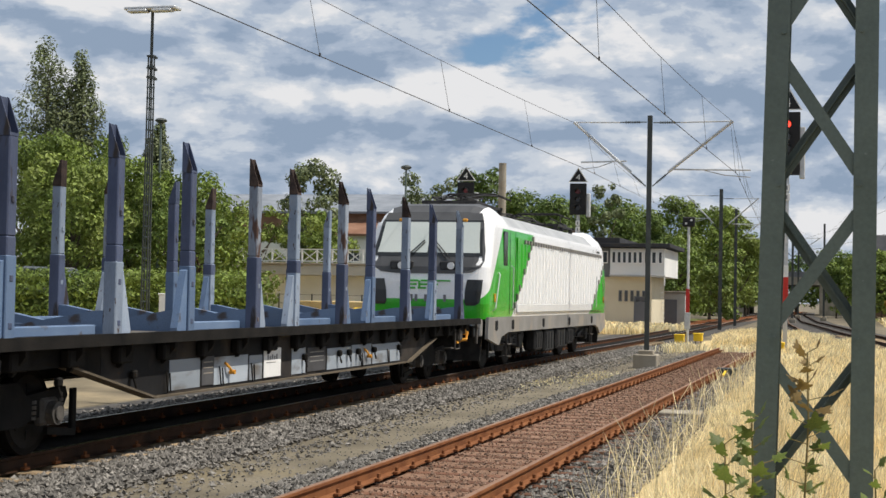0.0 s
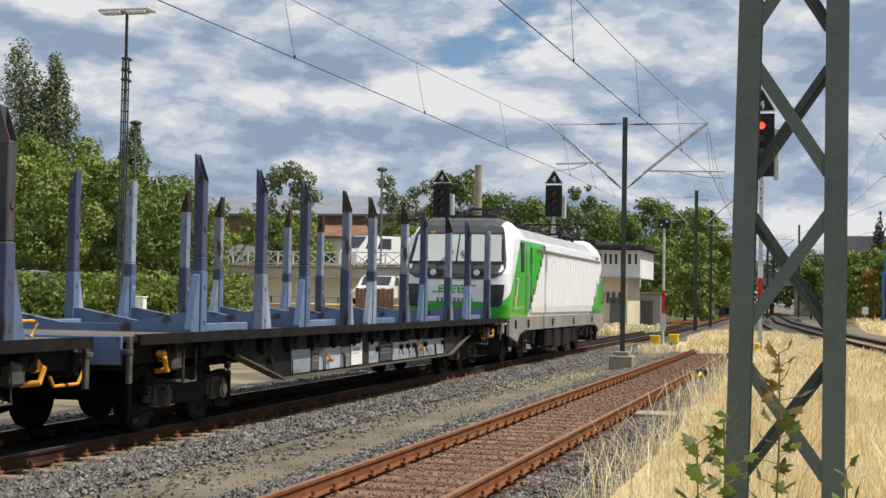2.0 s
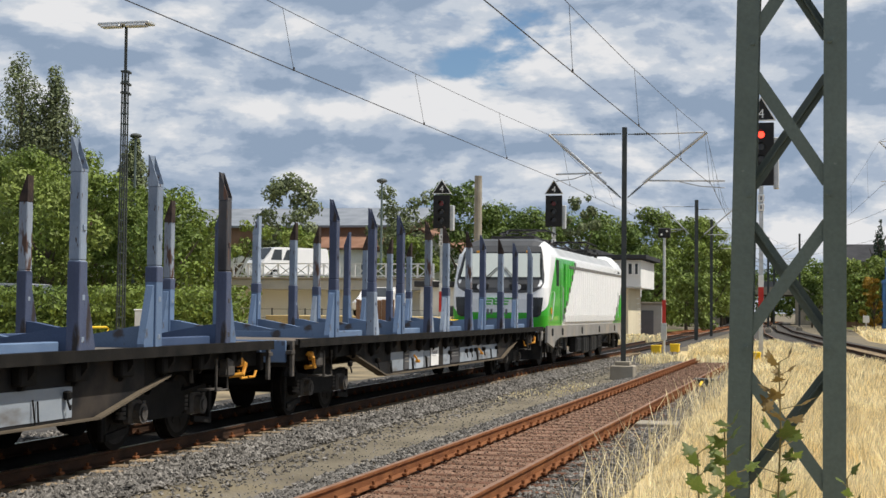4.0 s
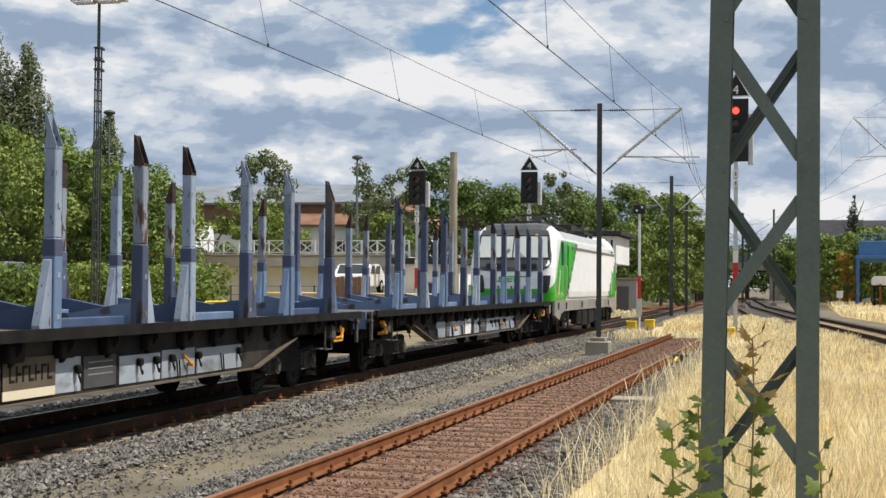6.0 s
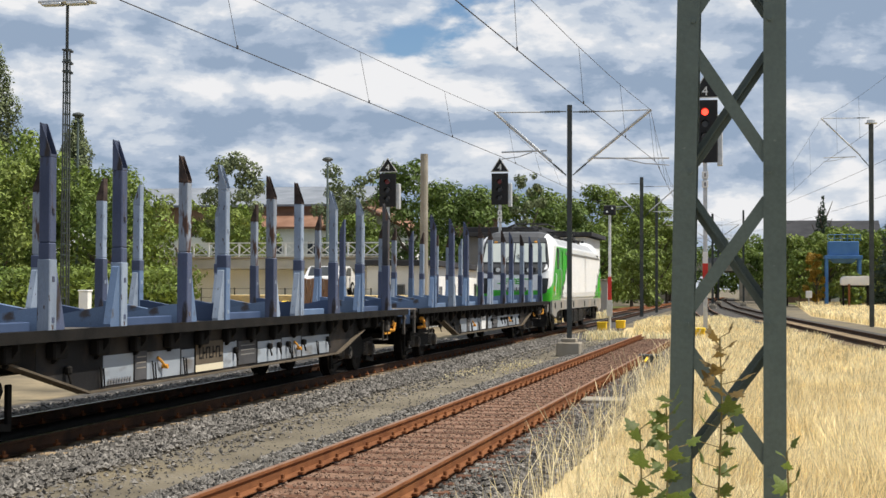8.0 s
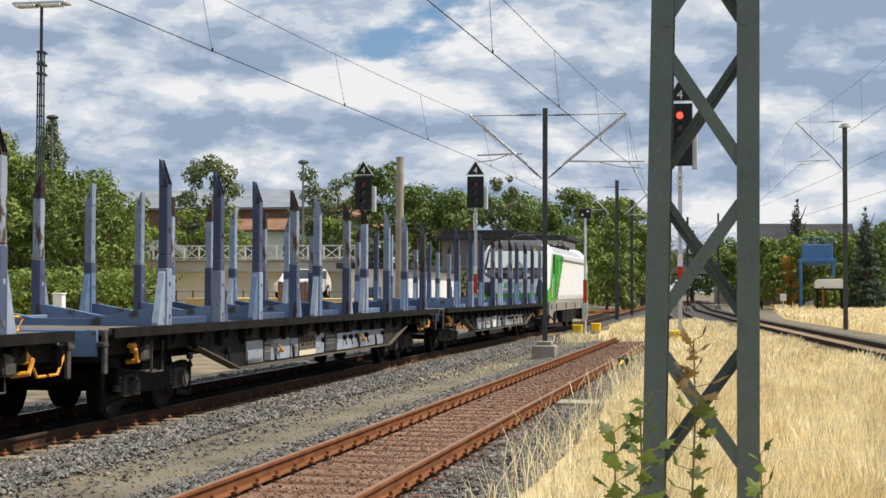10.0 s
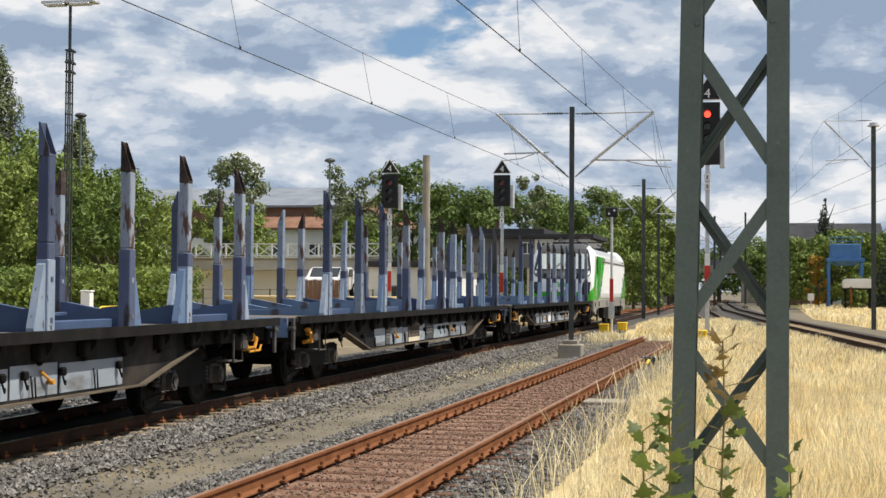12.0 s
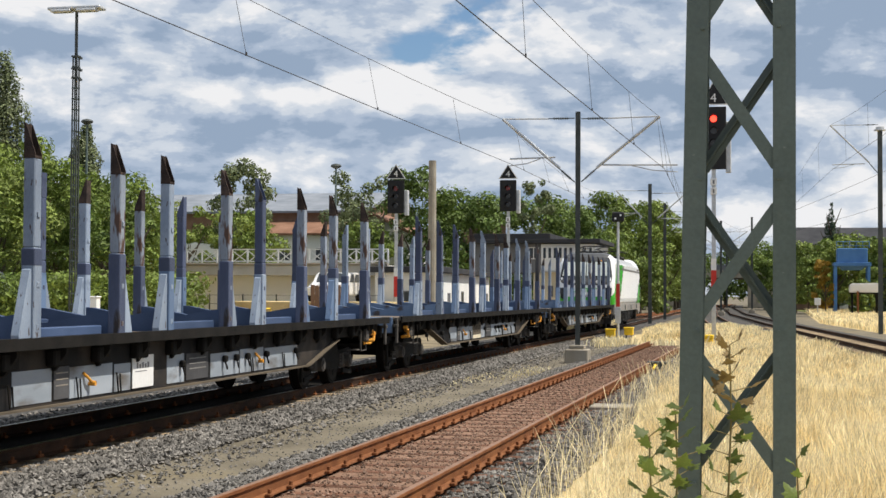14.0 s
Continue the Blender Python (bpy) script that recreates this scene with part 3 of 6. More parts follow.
def stake_meshes():
    """Upright post with a slanted spike, in three paints."""
    out = {}
    for paint in ("stake_pale", "stake_navy", "stake_rust", "stake_dark"):
        bm = B()
        w, d = 0.082, 0.07
        for z0, z1, k in ((0.0, 0.98, 1.0), (0.98, 1.93, 0.96)):
            box(bm, (-d * k, -w * k, z0), (d * k, w * k, z1), 0.012, 0)
        for zz in (0.1, 0.55, 1.3):
            box(bm, (d, -0.03, zz), (d + 0.012, 0.03, zz + 0.06), 0.004, 0)
        out[paint] = mesh_of(bm, "stake", paint)
    for paint in ("stake_pale", "stake_navy", "stake_dark", "tip"):
        bm = B()
        d, w = 0.066, 0.078
        for a, b in ((-w, -w + 0.012), (w - 0.012, w)):
            prism(bm, [(-d, 0), (d, 0), (d, 0.05), (-d + 0.02, 0.37), (-d, 0.38)], a, b, "y")
        box(bm, (-d, -w + 0.012, 0), (-d + 0.014, w - 0.012, 0.37))
        box(bm, (-d + 0.014, -w + 0.012, 0), (d, w - 0.012, 0.03))
        out["tip_" + paint] = mesh_of(bm, "tip", paint)
    for paint in ("stake_pale", "stake_navy", "blue"):
        bm = B()
        prism(bm, [(0.06, 0.0), (0.34, 0.0), (0.35, 0.05), (0.13, 0.74), (0.06, 0.76)], -0.045, 0.045, "x")
        out["brace_" + paint] = mesh_of(bm, "brace", paint)
    for paint in ("blue_deep", "stake_navy", "blue", "stake_pale"):
        bm = B()
        box(bm, (-0.076, -0.088, 0), (0.076, 0.088, 0.80 if paint in ("blue", "stake_pale") else 0.97), 0.01)
        out["socket_" + paint] = mesh_of(bm, "socket", paint)
    bm = B()
    box(bm, (-0.079, -0.091, 0.78), (0.079, 0.091, 0.97), 0.01)
    out["band"] = mesh_of(bm, "band", "stake_navy")
    return out


def cross_beam_mesh(paint):
    """Saddle-shaped beam across the deck, tall at the stakes and low in the middle."""
    bm = B()
    prism(bm, [(-1.44, 0), (1.44, 0), (1.44, 0.27), (1.30, 0.26), (0.42, 0.10), (-0.42, 0.10), (-1.30, 0.26), (-1.44, 0.27)], -0.07, 0.07, "y")
    return mesh_of(bm, "cross_beam", paint)


NAVY, PALE, RUST, DARK = "stake_navy", "stake_pale", "stake_rust", "stake_dark"
PAINTS = ((NAVY, NAVY, NAVY, RUST, PALE, RUST, NAVY, PALE, NAVY, PALE), (NAVY, NAVY, NAVY, RUST, PALE, RUST, PALE, PALE, PALE, DARK), (PALE, NAVY, PALE, RUST, PALE, RUST, NAVY, RUST, RUST, RUST))


def build_wagon(seed, m, group):
    rnd = random.Random(seed)
    w = thing("stake_wagon", ("empty black flat wagon carrying rows of worn blue timber stakes"), "freight wagon", m, group)
    # deck
    bm = B()
    box(bm, (-1.54, -HALF, 1.20), (1.54, HALF, 1.275), 0.012)
    part("deck", bm, "deck", w, "dirty steel deck plate")
    for s in (-1, 1):
        bm = B()
        prism(bm, [(s * u, v) for u, v in ((1.545, 1.165), (1.575, 1.165), (1.575, 1.292), (1.50, 1.292), (1.50, 1.279), (1.545, 1.279))], -HALF, HALF, "y")
        part("edge_rail", bm, "frame_black", w, "black deck edge angle")
        # fish-bellied sill: web and dusty bottom flange
        x = s * SILL_X
        bm = B()
        prism(bm, [(-6.6, 1.195), (-6.6, 0.80), (-5.35, 0.53), (5.6, 0.53), (6.9, 0.80), (6.9, 1.195)], x - 0.012, x + 0.012, "x")
        part("sill_web", bm, "web_grey", w, "dark grey grimy sill web")
        for a, b, c in ((-HALF + 0.1, -6.61, -7.2), (HALF - 0.1, 6.91, 7.5)):
            bm = B()
            prism(bm, [(a, 1.195), (a, 0.93), (c, 0.95), (b, 0.80), (b, 1.195)], x - 0.012, x + 0.012, "x")
            part("end_sill", bm, "frame_black", w, "black sill above the bogie")
        bm = B()
        bar(bm, (x, -5.4, 0.515), (x, 5.65, 0.515), 0.17, 0.022)
        bar(bm, (x, -5.35, 0.515), (x, -7.35, 0.95), 0.19, 0.025)
        bar(bm, (x, 5.6, 0.515), (x, 7.5, 0.92), 0.19, 0.025)
        part("sill_flange", bm, "flange", w, "dusty bottom flange of the sill")
        # light panels on the web
        for y, l, z0, z1 in ((-4.42, 0.90, 0.56, 0.93), (-2.95, 1.15, 0.56, 0.92), (-2.08, 0.48, 0.56, 0.90), (-0.36, 0.60, 0.56, 0.95), (1.55, 1.20, 0.56, 0.90), (2.75, 1.10, 0.56, 0.92), (4.22, 1.72, 0.56, 0.90)):
            bm = B()
            box(bm, (x + s * 0.012, y - l / 2, z0), (x + s * 0.02, y + l / 2, z1), 0.003)
            part("panel", bm, "belly", w)
        for y in (-3.74, 0.42):
            bm = B()
            box(bm, (x + s * 0.012, y - (0.19 if y < 0 else 0.42), 0.57), (x + s * 0.03, y + (0.19 if y < 0 else 0.42), 0.94), 0.005, 0)
            for k in range(3):
                box(bm, (x + s * 0.03, y - (0.15 if y < 0 else 0.32), 0.72 + k * 0.07), (x + s * 0.034, y + (0.15 if y < 0 else 0.32), 0.735 + k * 0.07), 0, 1)
            part("data_board", bm, ["board_grey", "under"], w, "dark grey board of small unreadable lettering")
    # brackets under the overhang
    bm = B()
    prism(bm, [(1.345, 1.195), (1.53, 1.195), (1.53, 1.10), (1.38, 0.90), (1.345, 0.90)], -0.03, 0.03, "y")
    box(bm, (1.345, -0.17, 0.95), (1.46, 0.17, 1.15), 0.02)
    me = mesh_of(bm, "bracket", "frame_black")
    for i in range(18):
        for s in (0, 180):
            part("bracket", me, None, w, "", pose(0, -9.6 + i * 1.13, 0, 0, 0, s))
    # levers, hoses and valves hung on the sill
    for s in (-1, 1):
        x = s * (SILL_X + 0.03)
        for y, kind in ((-3.12, 0), (1.45, 1), (1.95, 1), (2.45, 1), (2.95, 0), (3.35, 1), (-0.2, 1), (-5.9, 1), (4.9, 1), (-7.6, 1)):
            bm = B()
            if kind == 0:
                tube(bm, [(x, y - 0.08, 0.84), (x + s * 0.04, y - 0.01, 0.77), (x + s * 0.04, y + 0.09, 0.71)], 0.018, 8)
                cyl(bm, (y + 0.09, 0.71), 0.03, x, x + s * 0.08, "x", 12)
                part("brake_lever", bm, "orange", w, "orange changeover lever")
            else:
                box(bm, (x - 0.01, y - 0.045, 0.76), (x + s * 0.07, y + 0.045, 0.86), 0.02)
                tube(bm, [(x + s * 0.04, y - 0.03, 0.78), (x + s * 0.06, y + 0.01, 0.66), (x + s * 0.04, y + 0.05, 0.70)], 0.014, 6)
                part("valve", bm, "frame_black", w)
        for y in (-5.0, -3.4, -2.3, 2.62, 4.2):
            bm = B()
            tube(bm, [(x + s * 0.01, y, 0.80), (x + s * 0.03, y + 0.02, 0.55), (x + s * 0.03, y + 0.09, 0.55), (x + s * 0.01, y + 0.1, 0.78)], 0.011, 6)
            part("wire_loop", bm, "frame_black", w)
    # name board, blanked to bars
    x = SILL_X + 0.022
    if seed % 2 == 0:
        bm = B()
        box(bm, (x, -1.81, 0.66), (x + 0.014, -0.69, 0.99), 0.003, 0)
        box(bm, (x, -1.81, 0.56), (x + 0.013, -0.69, 0.66), 0.003, 2)
        for k in range(7):
            y = -1.69 + k * 0.135
            box(bm, (x + 0.014, y, 0.74), (x + 0.018, y + 0.035, 0.91), 0, 1)
            box(bm, (x + 0.014, y + 0.035, (0.74, 0.81, 0.88)[k % 3]), (x + 0.018, y + 0.11, (0.77, 0.84, 0.91)[k % 3]), 0, 1)
        part("name_board", bm, ["flange", "frame_black", "cream"], w, "faded board with dark letter bars")
    y0 = -1.82
    if seed % 2:
        bm = B()
        box(bm, (x + 0.004, y0, 0.57), (x + 0.018, y0 + 0.66, 0.98), 0.003, 0)
        for k in range(5):
            box(bm, (x + 0.018, y0 + 0.12 + k * 0.085, 0.82), (x + 0.021, y0 + 0.17 + k * 0.085, 0.89 - 0.02 * (k % 2)), 0, 1)
        box(bm, (x + 0.018, y0 + 0.08, 0.775), (x + 0.021, y0 + 0.44, 0.785), 0, 1)
        part("sign_plate", bm, ["white", "grey_text"], w, "white plate with small grey letter bars")
    else:
        for k in range(9):
            bm = B()
            box(bm, (x + 0.012, -4.75 + k * 0.08, 0.58), (x + 0.016, -4.71 + k * 0.08, 0.64), 0, 0)
            part("letter_bar", bm, "grey_text", w, "small grey letter bar")
    # headstocks and ends
    for e in (-1, 1):
        y = e * HALF
        bm = B()
        box(bm, (-1.42, min(y, y - e * 0.12), 0.86), (1.42, max(y, y - e * 0.12), 1.12), 0.02)
        part("headstock", bm, "frame_black", w, "black headstock beam")
        buffer_pair(w, y, e * 1.15, 1.02)
        bm = B()
        box(bm, (-1.36, min(y, y + e * 0.05), 0.93), (1.36, max(y, y + e * 0.05), 1.27), 0.01)
        box(bm, (-1.0, min(y + e * 0.05, y + e * 0.30), 1.20), (1.0, max(y + e * 0.05, y + e * 0.30), 1.235), 0.01)
        part("end_plate", bm, "blue", w, "faded blue end plate over the headstock")
        for s in (-1, 1):
            bm = B()
            tube(bm, [(s * 1.38, y - e * 0.9, 1.05), (s * 1.48, y - e * 0.9, 0.98), (s * 1.48, y - e * 0.98, 0.84), (s * 1.30, y - e * 1.05, 0.82)], 0.035, 8)
            box(bm, (s * 1.38, y - e * 0.97 - 0.06, 0.94), (s * 1.46, y - e * 0.97 + 0.06, 1.08), 0.02)
            part("tie_hook", bm, "orange", w, "orange lashing hook")
            bm = B()
            box(bm, (s * 1.30, y - e * 1.35 - 0.14, 0.82), (s * 1.46, y - e * 1.35 + 0.14, 1.06), 0.03)
            part("tool_box", bm, "axlebox", w, "small grey box under the deck")
            bm = B()
            tube(bm, [(s * 1.46, y - e * 1.9, 1.08), (s * 1.46, y - e * 1.9, 0.66), (s * 1.46, y - e * 1.5, 0.66), (s * 1.46, y - e * 1.5, 1.08)], 0.02, 8)
            box(bm, (s * 1.2, y - e * 1.7 - 0.22, 0.655), (s * 1.38, y - e * 1.7 + 0.22, 0.68), 0.005)
            part("foot_step", bm, "axlebox", w, "grey shunter's step")
            bm = B()
            box(bm, (s * 1.44, min(y, y + e * 0.09), 0.72), (s * 1.49, max(y, y + e * 0.09), 1.27), 0.008)
            box(bm, (s * 1.40, min(y, y + e * 0.16), 1.06), (s * 1.50, max(y, y + e * 0.16), 1.12), 0.008)
            part("corner_post", bm, "axlebox", w, "grey steel corner post")
            if e > 0:
                bm = B()
                tube(bm, [(s * 0.98, y - 1.35, 1.28), (s * 0.98, y - 1.33, 1.42), (s * 0.98, y - 1.25, 1.455), (s * 0.98, y - 0.22, 1.455), (s * 0.98, y - 0.15, 1.43), (s * 0.98, y - 0.28, 1.28)], 0.018, 8)
                part("hand_rail", bm, "yellow" if s < 0 else "orange", w, "yellow bent tube hand rail")
            bm = B()
            tube(bm, [(s * 0.95, y + e * 0.1, 0.95), (s * 0.95, y + e * 0.3, 0.72), (s * 0.95, y + e * 0.55, 0.72)], 0.02, 8)
            part("coupling_handle", bm, "orange", w, "orange coupling handle")
    # stakes
    for i, (p, side) in enumerate(STAKES):
        y = p - HALF
        part("cross_beam", BEAMS[rnd.choice(((0, 0, 0), (0, 0, 1), (1, 1, 1))[(seed - 11) % 3])], None, w, "", pose(0, y, 1.275))
        for s in (-1, 1):
            x = s * STAKE_X
            paint = PAINTS[(seed - 11) % 3][i] if s > 0 else rnd.choice(("stake_pale", "stake_pale", "stake_navy", "stake_rust"))
            st = part("stake", STK[paint], None, w, {"stake_pale": "flaking pale blue stake", "stake_navy": "navy blue stake", "stake_rust": "pale stake streaked with rust", "stake_dark": "scraped dark stake"}[paint], pose(x, y, 1.275))
            part("tip", STK["tip_" + {"stake_rust": "tip", "stake_pale": rnd.choice(("stake_pale", "tip"))}.get(paint, paint)], None, st, "slanted spike", pose(0, 0, 1.93, 0, 0, 0 if s > 0 else 180))
            if side > 0 and paint != "stake_navy":
                part("socket", STK["socket_stake_navy"], None, st, "navy lower sleeve")
            else:
                part("socket", STK["socket_" + rnd.choice(("blue", "stake_pale"))], None, st, "pale blue lower sleeve")
                if paint != "stake_navy":
                    part("band", STK["band"], None, st, "dark navy band")
            part("brace", STK["brace_" + ("stake_navy" if side > 0 and rnd.random() < 0.4 else rnd.choice(("blue", "stake_pale", "stake_pale")))], None, w, "", pose(x, y, 1.275, 0, 0, 0 if side > 0 else 180))
    for s in (-1, 1):
        for (p0, _), (p1, _) in zip(STAKES[0::2], STAKES[1::2]):
            bm = B()
            box(bm, (s * 1.30 - 0.06, p0 - HALF + 0.13, 1.275), (s * 1.30 + 0.05, p1 - HALF - 0.13, 1.385), 0.012)
            part("side_beam", bm, ("blue", rnd.choice(("blue", "blue_deep")), "blue_deep")[(seed - 11) % 3], w, "blue beam joining two cross beams")
    bogies = []
    for y in (-8.15, 8.15):
        bogies.append(wagon_bogie(w, y))
    return w, [ws for _, sets in bogies for ws in sets]


def loft(levels, n_side=26, corner=7):
    """Closed body from plan outlines at rising heights: (z, half width, front y, rear y, corner radius)."""
    bm = B()
    rings = []
    for z, hw, yf, yr, r in levels:
        pts = []
        for cx, cy, a0 in ((hw - r, yf + r, -90), (hw - r, yr - r, 0), (-hw + r, yr - r, 90), (-hw + r, yf + r, 180)):
            for k in range(corner + 1):
                a = math.radians(a0 + 90 * k / corner)
                pts.append((cx + r * math.cos(a), cy + r * math.sin(a), z))
        rings.append([bm.verts.new(p) for p in pts])
    n = len(rings[0])
    for a, b in zip(rings, rings[1:]):
        for j in range(n):
            bm.faces.new((a[j], a[(j + 1) % n], b[(j + 1) % n], b[j]))
    bm.faces.new(rings[0][::-1])
    bm.faces.new(rings[-1])
    return bm


def livery():
    """White body paint with green ends, bounded by slanted lines along the side."""
    m = M["loco_white"].copy()
    m.name = "white_green_livery"
    nt = m.node_tree
    N, L = nt.nodes.new, nt.links.new
    b = nt.nodes["Principled BSDF"]
    old = b.inputs["Base Color"].links[0].from_socket
    tc, sp = N("ShaderNodeTexCoord"), N("ShaderNodeSeparateXYZ")
    L(tc.outputs["Object"], sp.inputs[0])
    y, z = sp.outputs["Y"], sp.outputs["Z"]

    def op(o, a, c, d=None):
        n = N("ShaderNodeMath")
        n.operation = o
        for i, v in enumerate((a, c, d)):
            if v is None:
                continue
            if isinstance(v, (int, float)):
                n.inputs[i].default_value = v
            else:
                L(v, n.inputs[i])
        return n.outputs[0]

    def right_of(y0, z0, y1, z1):
        return op("GREATER_THAN", op("SUBTRACT", y, y0), op("MULTIPLY", op("SUBTRACT", z, z0), (y1 - y0) / (z1 - z0)))

    a = op("MULTIPLY", right_of(-8.86, 1.72, -7.28, 3.42), op("SUBTRACT", 1.0, right_of(-6.2, 1.3, -3.9, 3.2)))
    a = op("MULTIPLY", a, op("LESS_THAN", z, 3.42))
    front = op("MULTIPLY", op("LESS_THAN", y, -8.3), op("LESS_THAN", z, 1.56))
    rear = op("MULTIPLY", right_of(5.4, 1.3, 8.2, 2.9), op("LESS_THAN", z, 3.3))
    mask = op("MAXIMUM", op("MAXIMUM", a, front), rear)
    mx = N("ShaderNodeMix")
    mx.data_type = "RGBA"
    L(mask, mx.inputs["Factor"])
    L(old, mx.inputs["A"])
    mx.inputs["B"].default_value = (0.030, 0.40, 0.018, 1)
    L(mx.outputs["Result"], b.inputs["Base Color"])
    M["livery"] = m


def front_y(z):
    """How far the cab front leans back at a height."""
    for (z0, f0), (z1, f1) in zip(FRONT, FRONT[1:]):
        if z <= z1:
            return f0 + (f1 - f0) * (z - z0) / (z1 - z0)
    return FRONT[-1][1]


FRONT = ((1.25, -8.83), (1.6, -8.88), (2.1, -8.88), (2.45, -8.82), (2.7, -8.70), (3.1, -8.50), (3.5, -8.31), (3.75, -8.12), (3.93, -7.85), (4.0, -7.4))


def front_patch(bm, xs, zs, lift, mi=0):
    """Thin curved plate lying on the cab front: xs may narrow with height."""
    rows = []
    for z, (x0, x1) in zip(zs, xs):
        row = []
        for k in range(13):
            x = x0 + (x1 - x0) * k / 12
            over = min(0.29, max(0.0, abs(x) - 1.18))
            bow = 0.30 - math.sqrt(0.09 - over * over)
            row.append((x, front_y(z) + bow - lift, z))
        rows.append(row)
    v = [[bm.verts.new(p) for p in r] for r in rows]
    v2 = [[bm.verts.new((p[0], p[1] + lift + 0.02, p[2])) for p in r] for r in rows]
    n = len(rows)
    for i in range(n - 1):
        for j in range(12):
            bm.faces.new((v[i][j], v[i][j + 1], v[i + 1][j + 1], v[i + 1][j])).material_index = mi
    for i in range(n - 1):
        for j in (0, 12):
            bm.faces.new((v[i][j], v[i + 1][j], v2[i + 1][j], v2[i][j])).material_index = mi
    for i in (0, n - 1):
        for j in range(12):
            bm.faces.new((v[i][j], v[i][j + 1], v2[i][j + 1], v2[i][j])).material_index = mi


def build_loco(m):
    livery()
    lo = thing("electric_locomotive", "white and bright green electric locomotive drawing the wagons", "locomotive", m)
    lv = []
    for z, hw in ((1.25, 1.47), (1.6, 1.49), (2.1, 1.49), (2.45, 1.49), (2.7, 1.485), (3.1, 1.475), (3.42, 1.46), (3.5, 1.44), (3.75, 1.22), (3.93, 1.0), (4.0, 0.8)):
        f = front_y(z)
        lv.append((z, hw, f, 8.85 - (f + 8.88) * 1.0 if z > 2.4 else 8.85, 0.30))
    # the middle of the roof is lower between the two cabs
    part("body", loft(lv[:8] + [(3.56, 1.2, front_y(3.5) + 0.1, 8.2, 0.5)]), "livery", lo, "white body with green slanted ends", smooth=False)
    for e in (1, -1):
        bm = B()
        secs = [(-8.31, 3.45, 1.18, 0.02), (-8.12, 3.5, 1.36, 0.26), (-7.85, 3.5, 1.44, 0.43), (-7.4, 3.5, 1.44, 0.50), (-6.85, 3.5, 1.44, 0.46), (-6.45, 3.5, 1.42, 0.18)]
        rings = []
        for y, z0, hw, hh in secs:
            prof = [(-hw, 0), (-hw * 0.93, hh * 0.45), (-hw * 0.78, hh * 0.85), (-hw * 0.62, hh), (hw * 0.62, hh), (hw * 0.78, hh * 0.85), (hw * 0.93, hh * 0.45), (hw, 0)]
            rings.append([bm.verts.new((x, e * y, z0 + z)) for x, z in prof])
        for a, b in zip(rings, rings[1:]):
            for j in range(7):
                bm.faces.new((a[j], a[j + 1], b[j + 1], b[j])).material_index = 1 if 2 <= j <= 4 and abs(a[j].co.y) > 7.7 else 0
        bm.faces.new(rings[0])
        bm.faces.new(rings[-1])
        part("cab_roof", bm, ["loco_white", "roof_grey"], lo, "cab roof with dark grey middle")
    # sloping roof sheets between the cabs
    for i in range(5):
        y0 = -6.4 + i * 2.56
        for s in (-1, 1):
            bm = B()
            prism(bm, [(s * 1.43, 3.47), (s * 1.10, 3.80), (s * 0.6, 3.82), (s * 0.6, 3.5)], y0 + 0.015, y0 + 2.545, "y")
            part("roof_sheet", bm, "roof_plate", lo, "pale sloping roof sheet")
    # dark brow, screen and lamps on the front
    for e in (0, 180):
        hold = thing("cab_front", "dark-framed cab front", "", pose(0, 0, 0, 0, 0, e))
        hold.parent = lo
        bm = B()
        front_patch(bm, [(-0.70, 0.70), (-1.10, 1.10), (-1.30, 1.30), (-1.36, 1.36), (-1.35, 1.35), (-1.30, 1.30), (-1.24, 1.24), (-1.15, 1.15)], (2.29, 2.33, 2.45, 2.6, 2.85, 3.1, 3.5, 3.74), 0.02)
        part("screen_surround", bm, "roof_grey", hold, "dark grey screen surround")
        bm = B()
        front_patch(bm, [(-1.31, 1.31), (-1.27, 1.27), (-1.22, 1.22)], (2.70, 2.98, 3.56), 0.028)
        part("windscreen", bm, "glass_dark", hold, "dark windscreen glass")
        for x0, x1 in ((-1.24, -0.025), (0.025, 1.24)):
            bm = B()
            front_patch(bm, [(x0, x1), (x0 * 0.97, x1 * 0.97), (x0 * 0.93, x1 * 0.93)], (2.78, 3.0, 3.51), 0.034)
            part("blind", bm, "blind", hold, "pale lowered cab blind")
        for s in (-1, 1):
            bm = B()
            box(bm, (s * 0.60 - 0.28, -8.86, 2.36), (s * 0.60 + 0.28, -8.70, 2.58), 0.03, 0)
            for dx, mi, r in ((-0.17, 1, 0.075), (0.0, 2, 0.085), (0.17, 1, 0.07)):
                cyl(bm, (s * 0.60 + dx, 2.47), r, -8.89, -8.86, "y", 14, mi)
            part("headlight", bm, ["black", "lens", "white"], hold, "headlight cluster behind dark cover")
            bm = B()
            front_patch(bm, [(0.98, 1.20), (0.94, 1.30), (0.95, 1.34), (1.00, 1.36)] if s > 0 else [(-1.20, -0.98), (-1.30, -0.94), (-1.34, -0.95), (-1.36, -1.00)], (1.56, 1.63, 1.90, 2.16), 0.018)
            part("lamp_cover", bm, "glass_dark", hold, "dark lower lamp cover")
            bm = B()
            tube(bm, [(s * 0.12, front_y(3.08) - 0.06, 3.08), (s * 0.55, front_y(2.65) - 0.06, 2.65)], 0.012, 6)
            tube(bm, [(s * 0.45, front_y(2.65) - 0.055, 2.65), (s * 0.10, front_y(3.03) - 0.055, 3.03)], 0.01, 6)
            part("wiper", bm, "black", hold, "black wiper arm")
            bm = B()
            box(bm, (s * 0.78 - 0.06, front_y(3.55) - 0.05, 3.52), (s * 0.78 + 0.06, front_y(3.55) + 0.05, 3.60), 0.02)
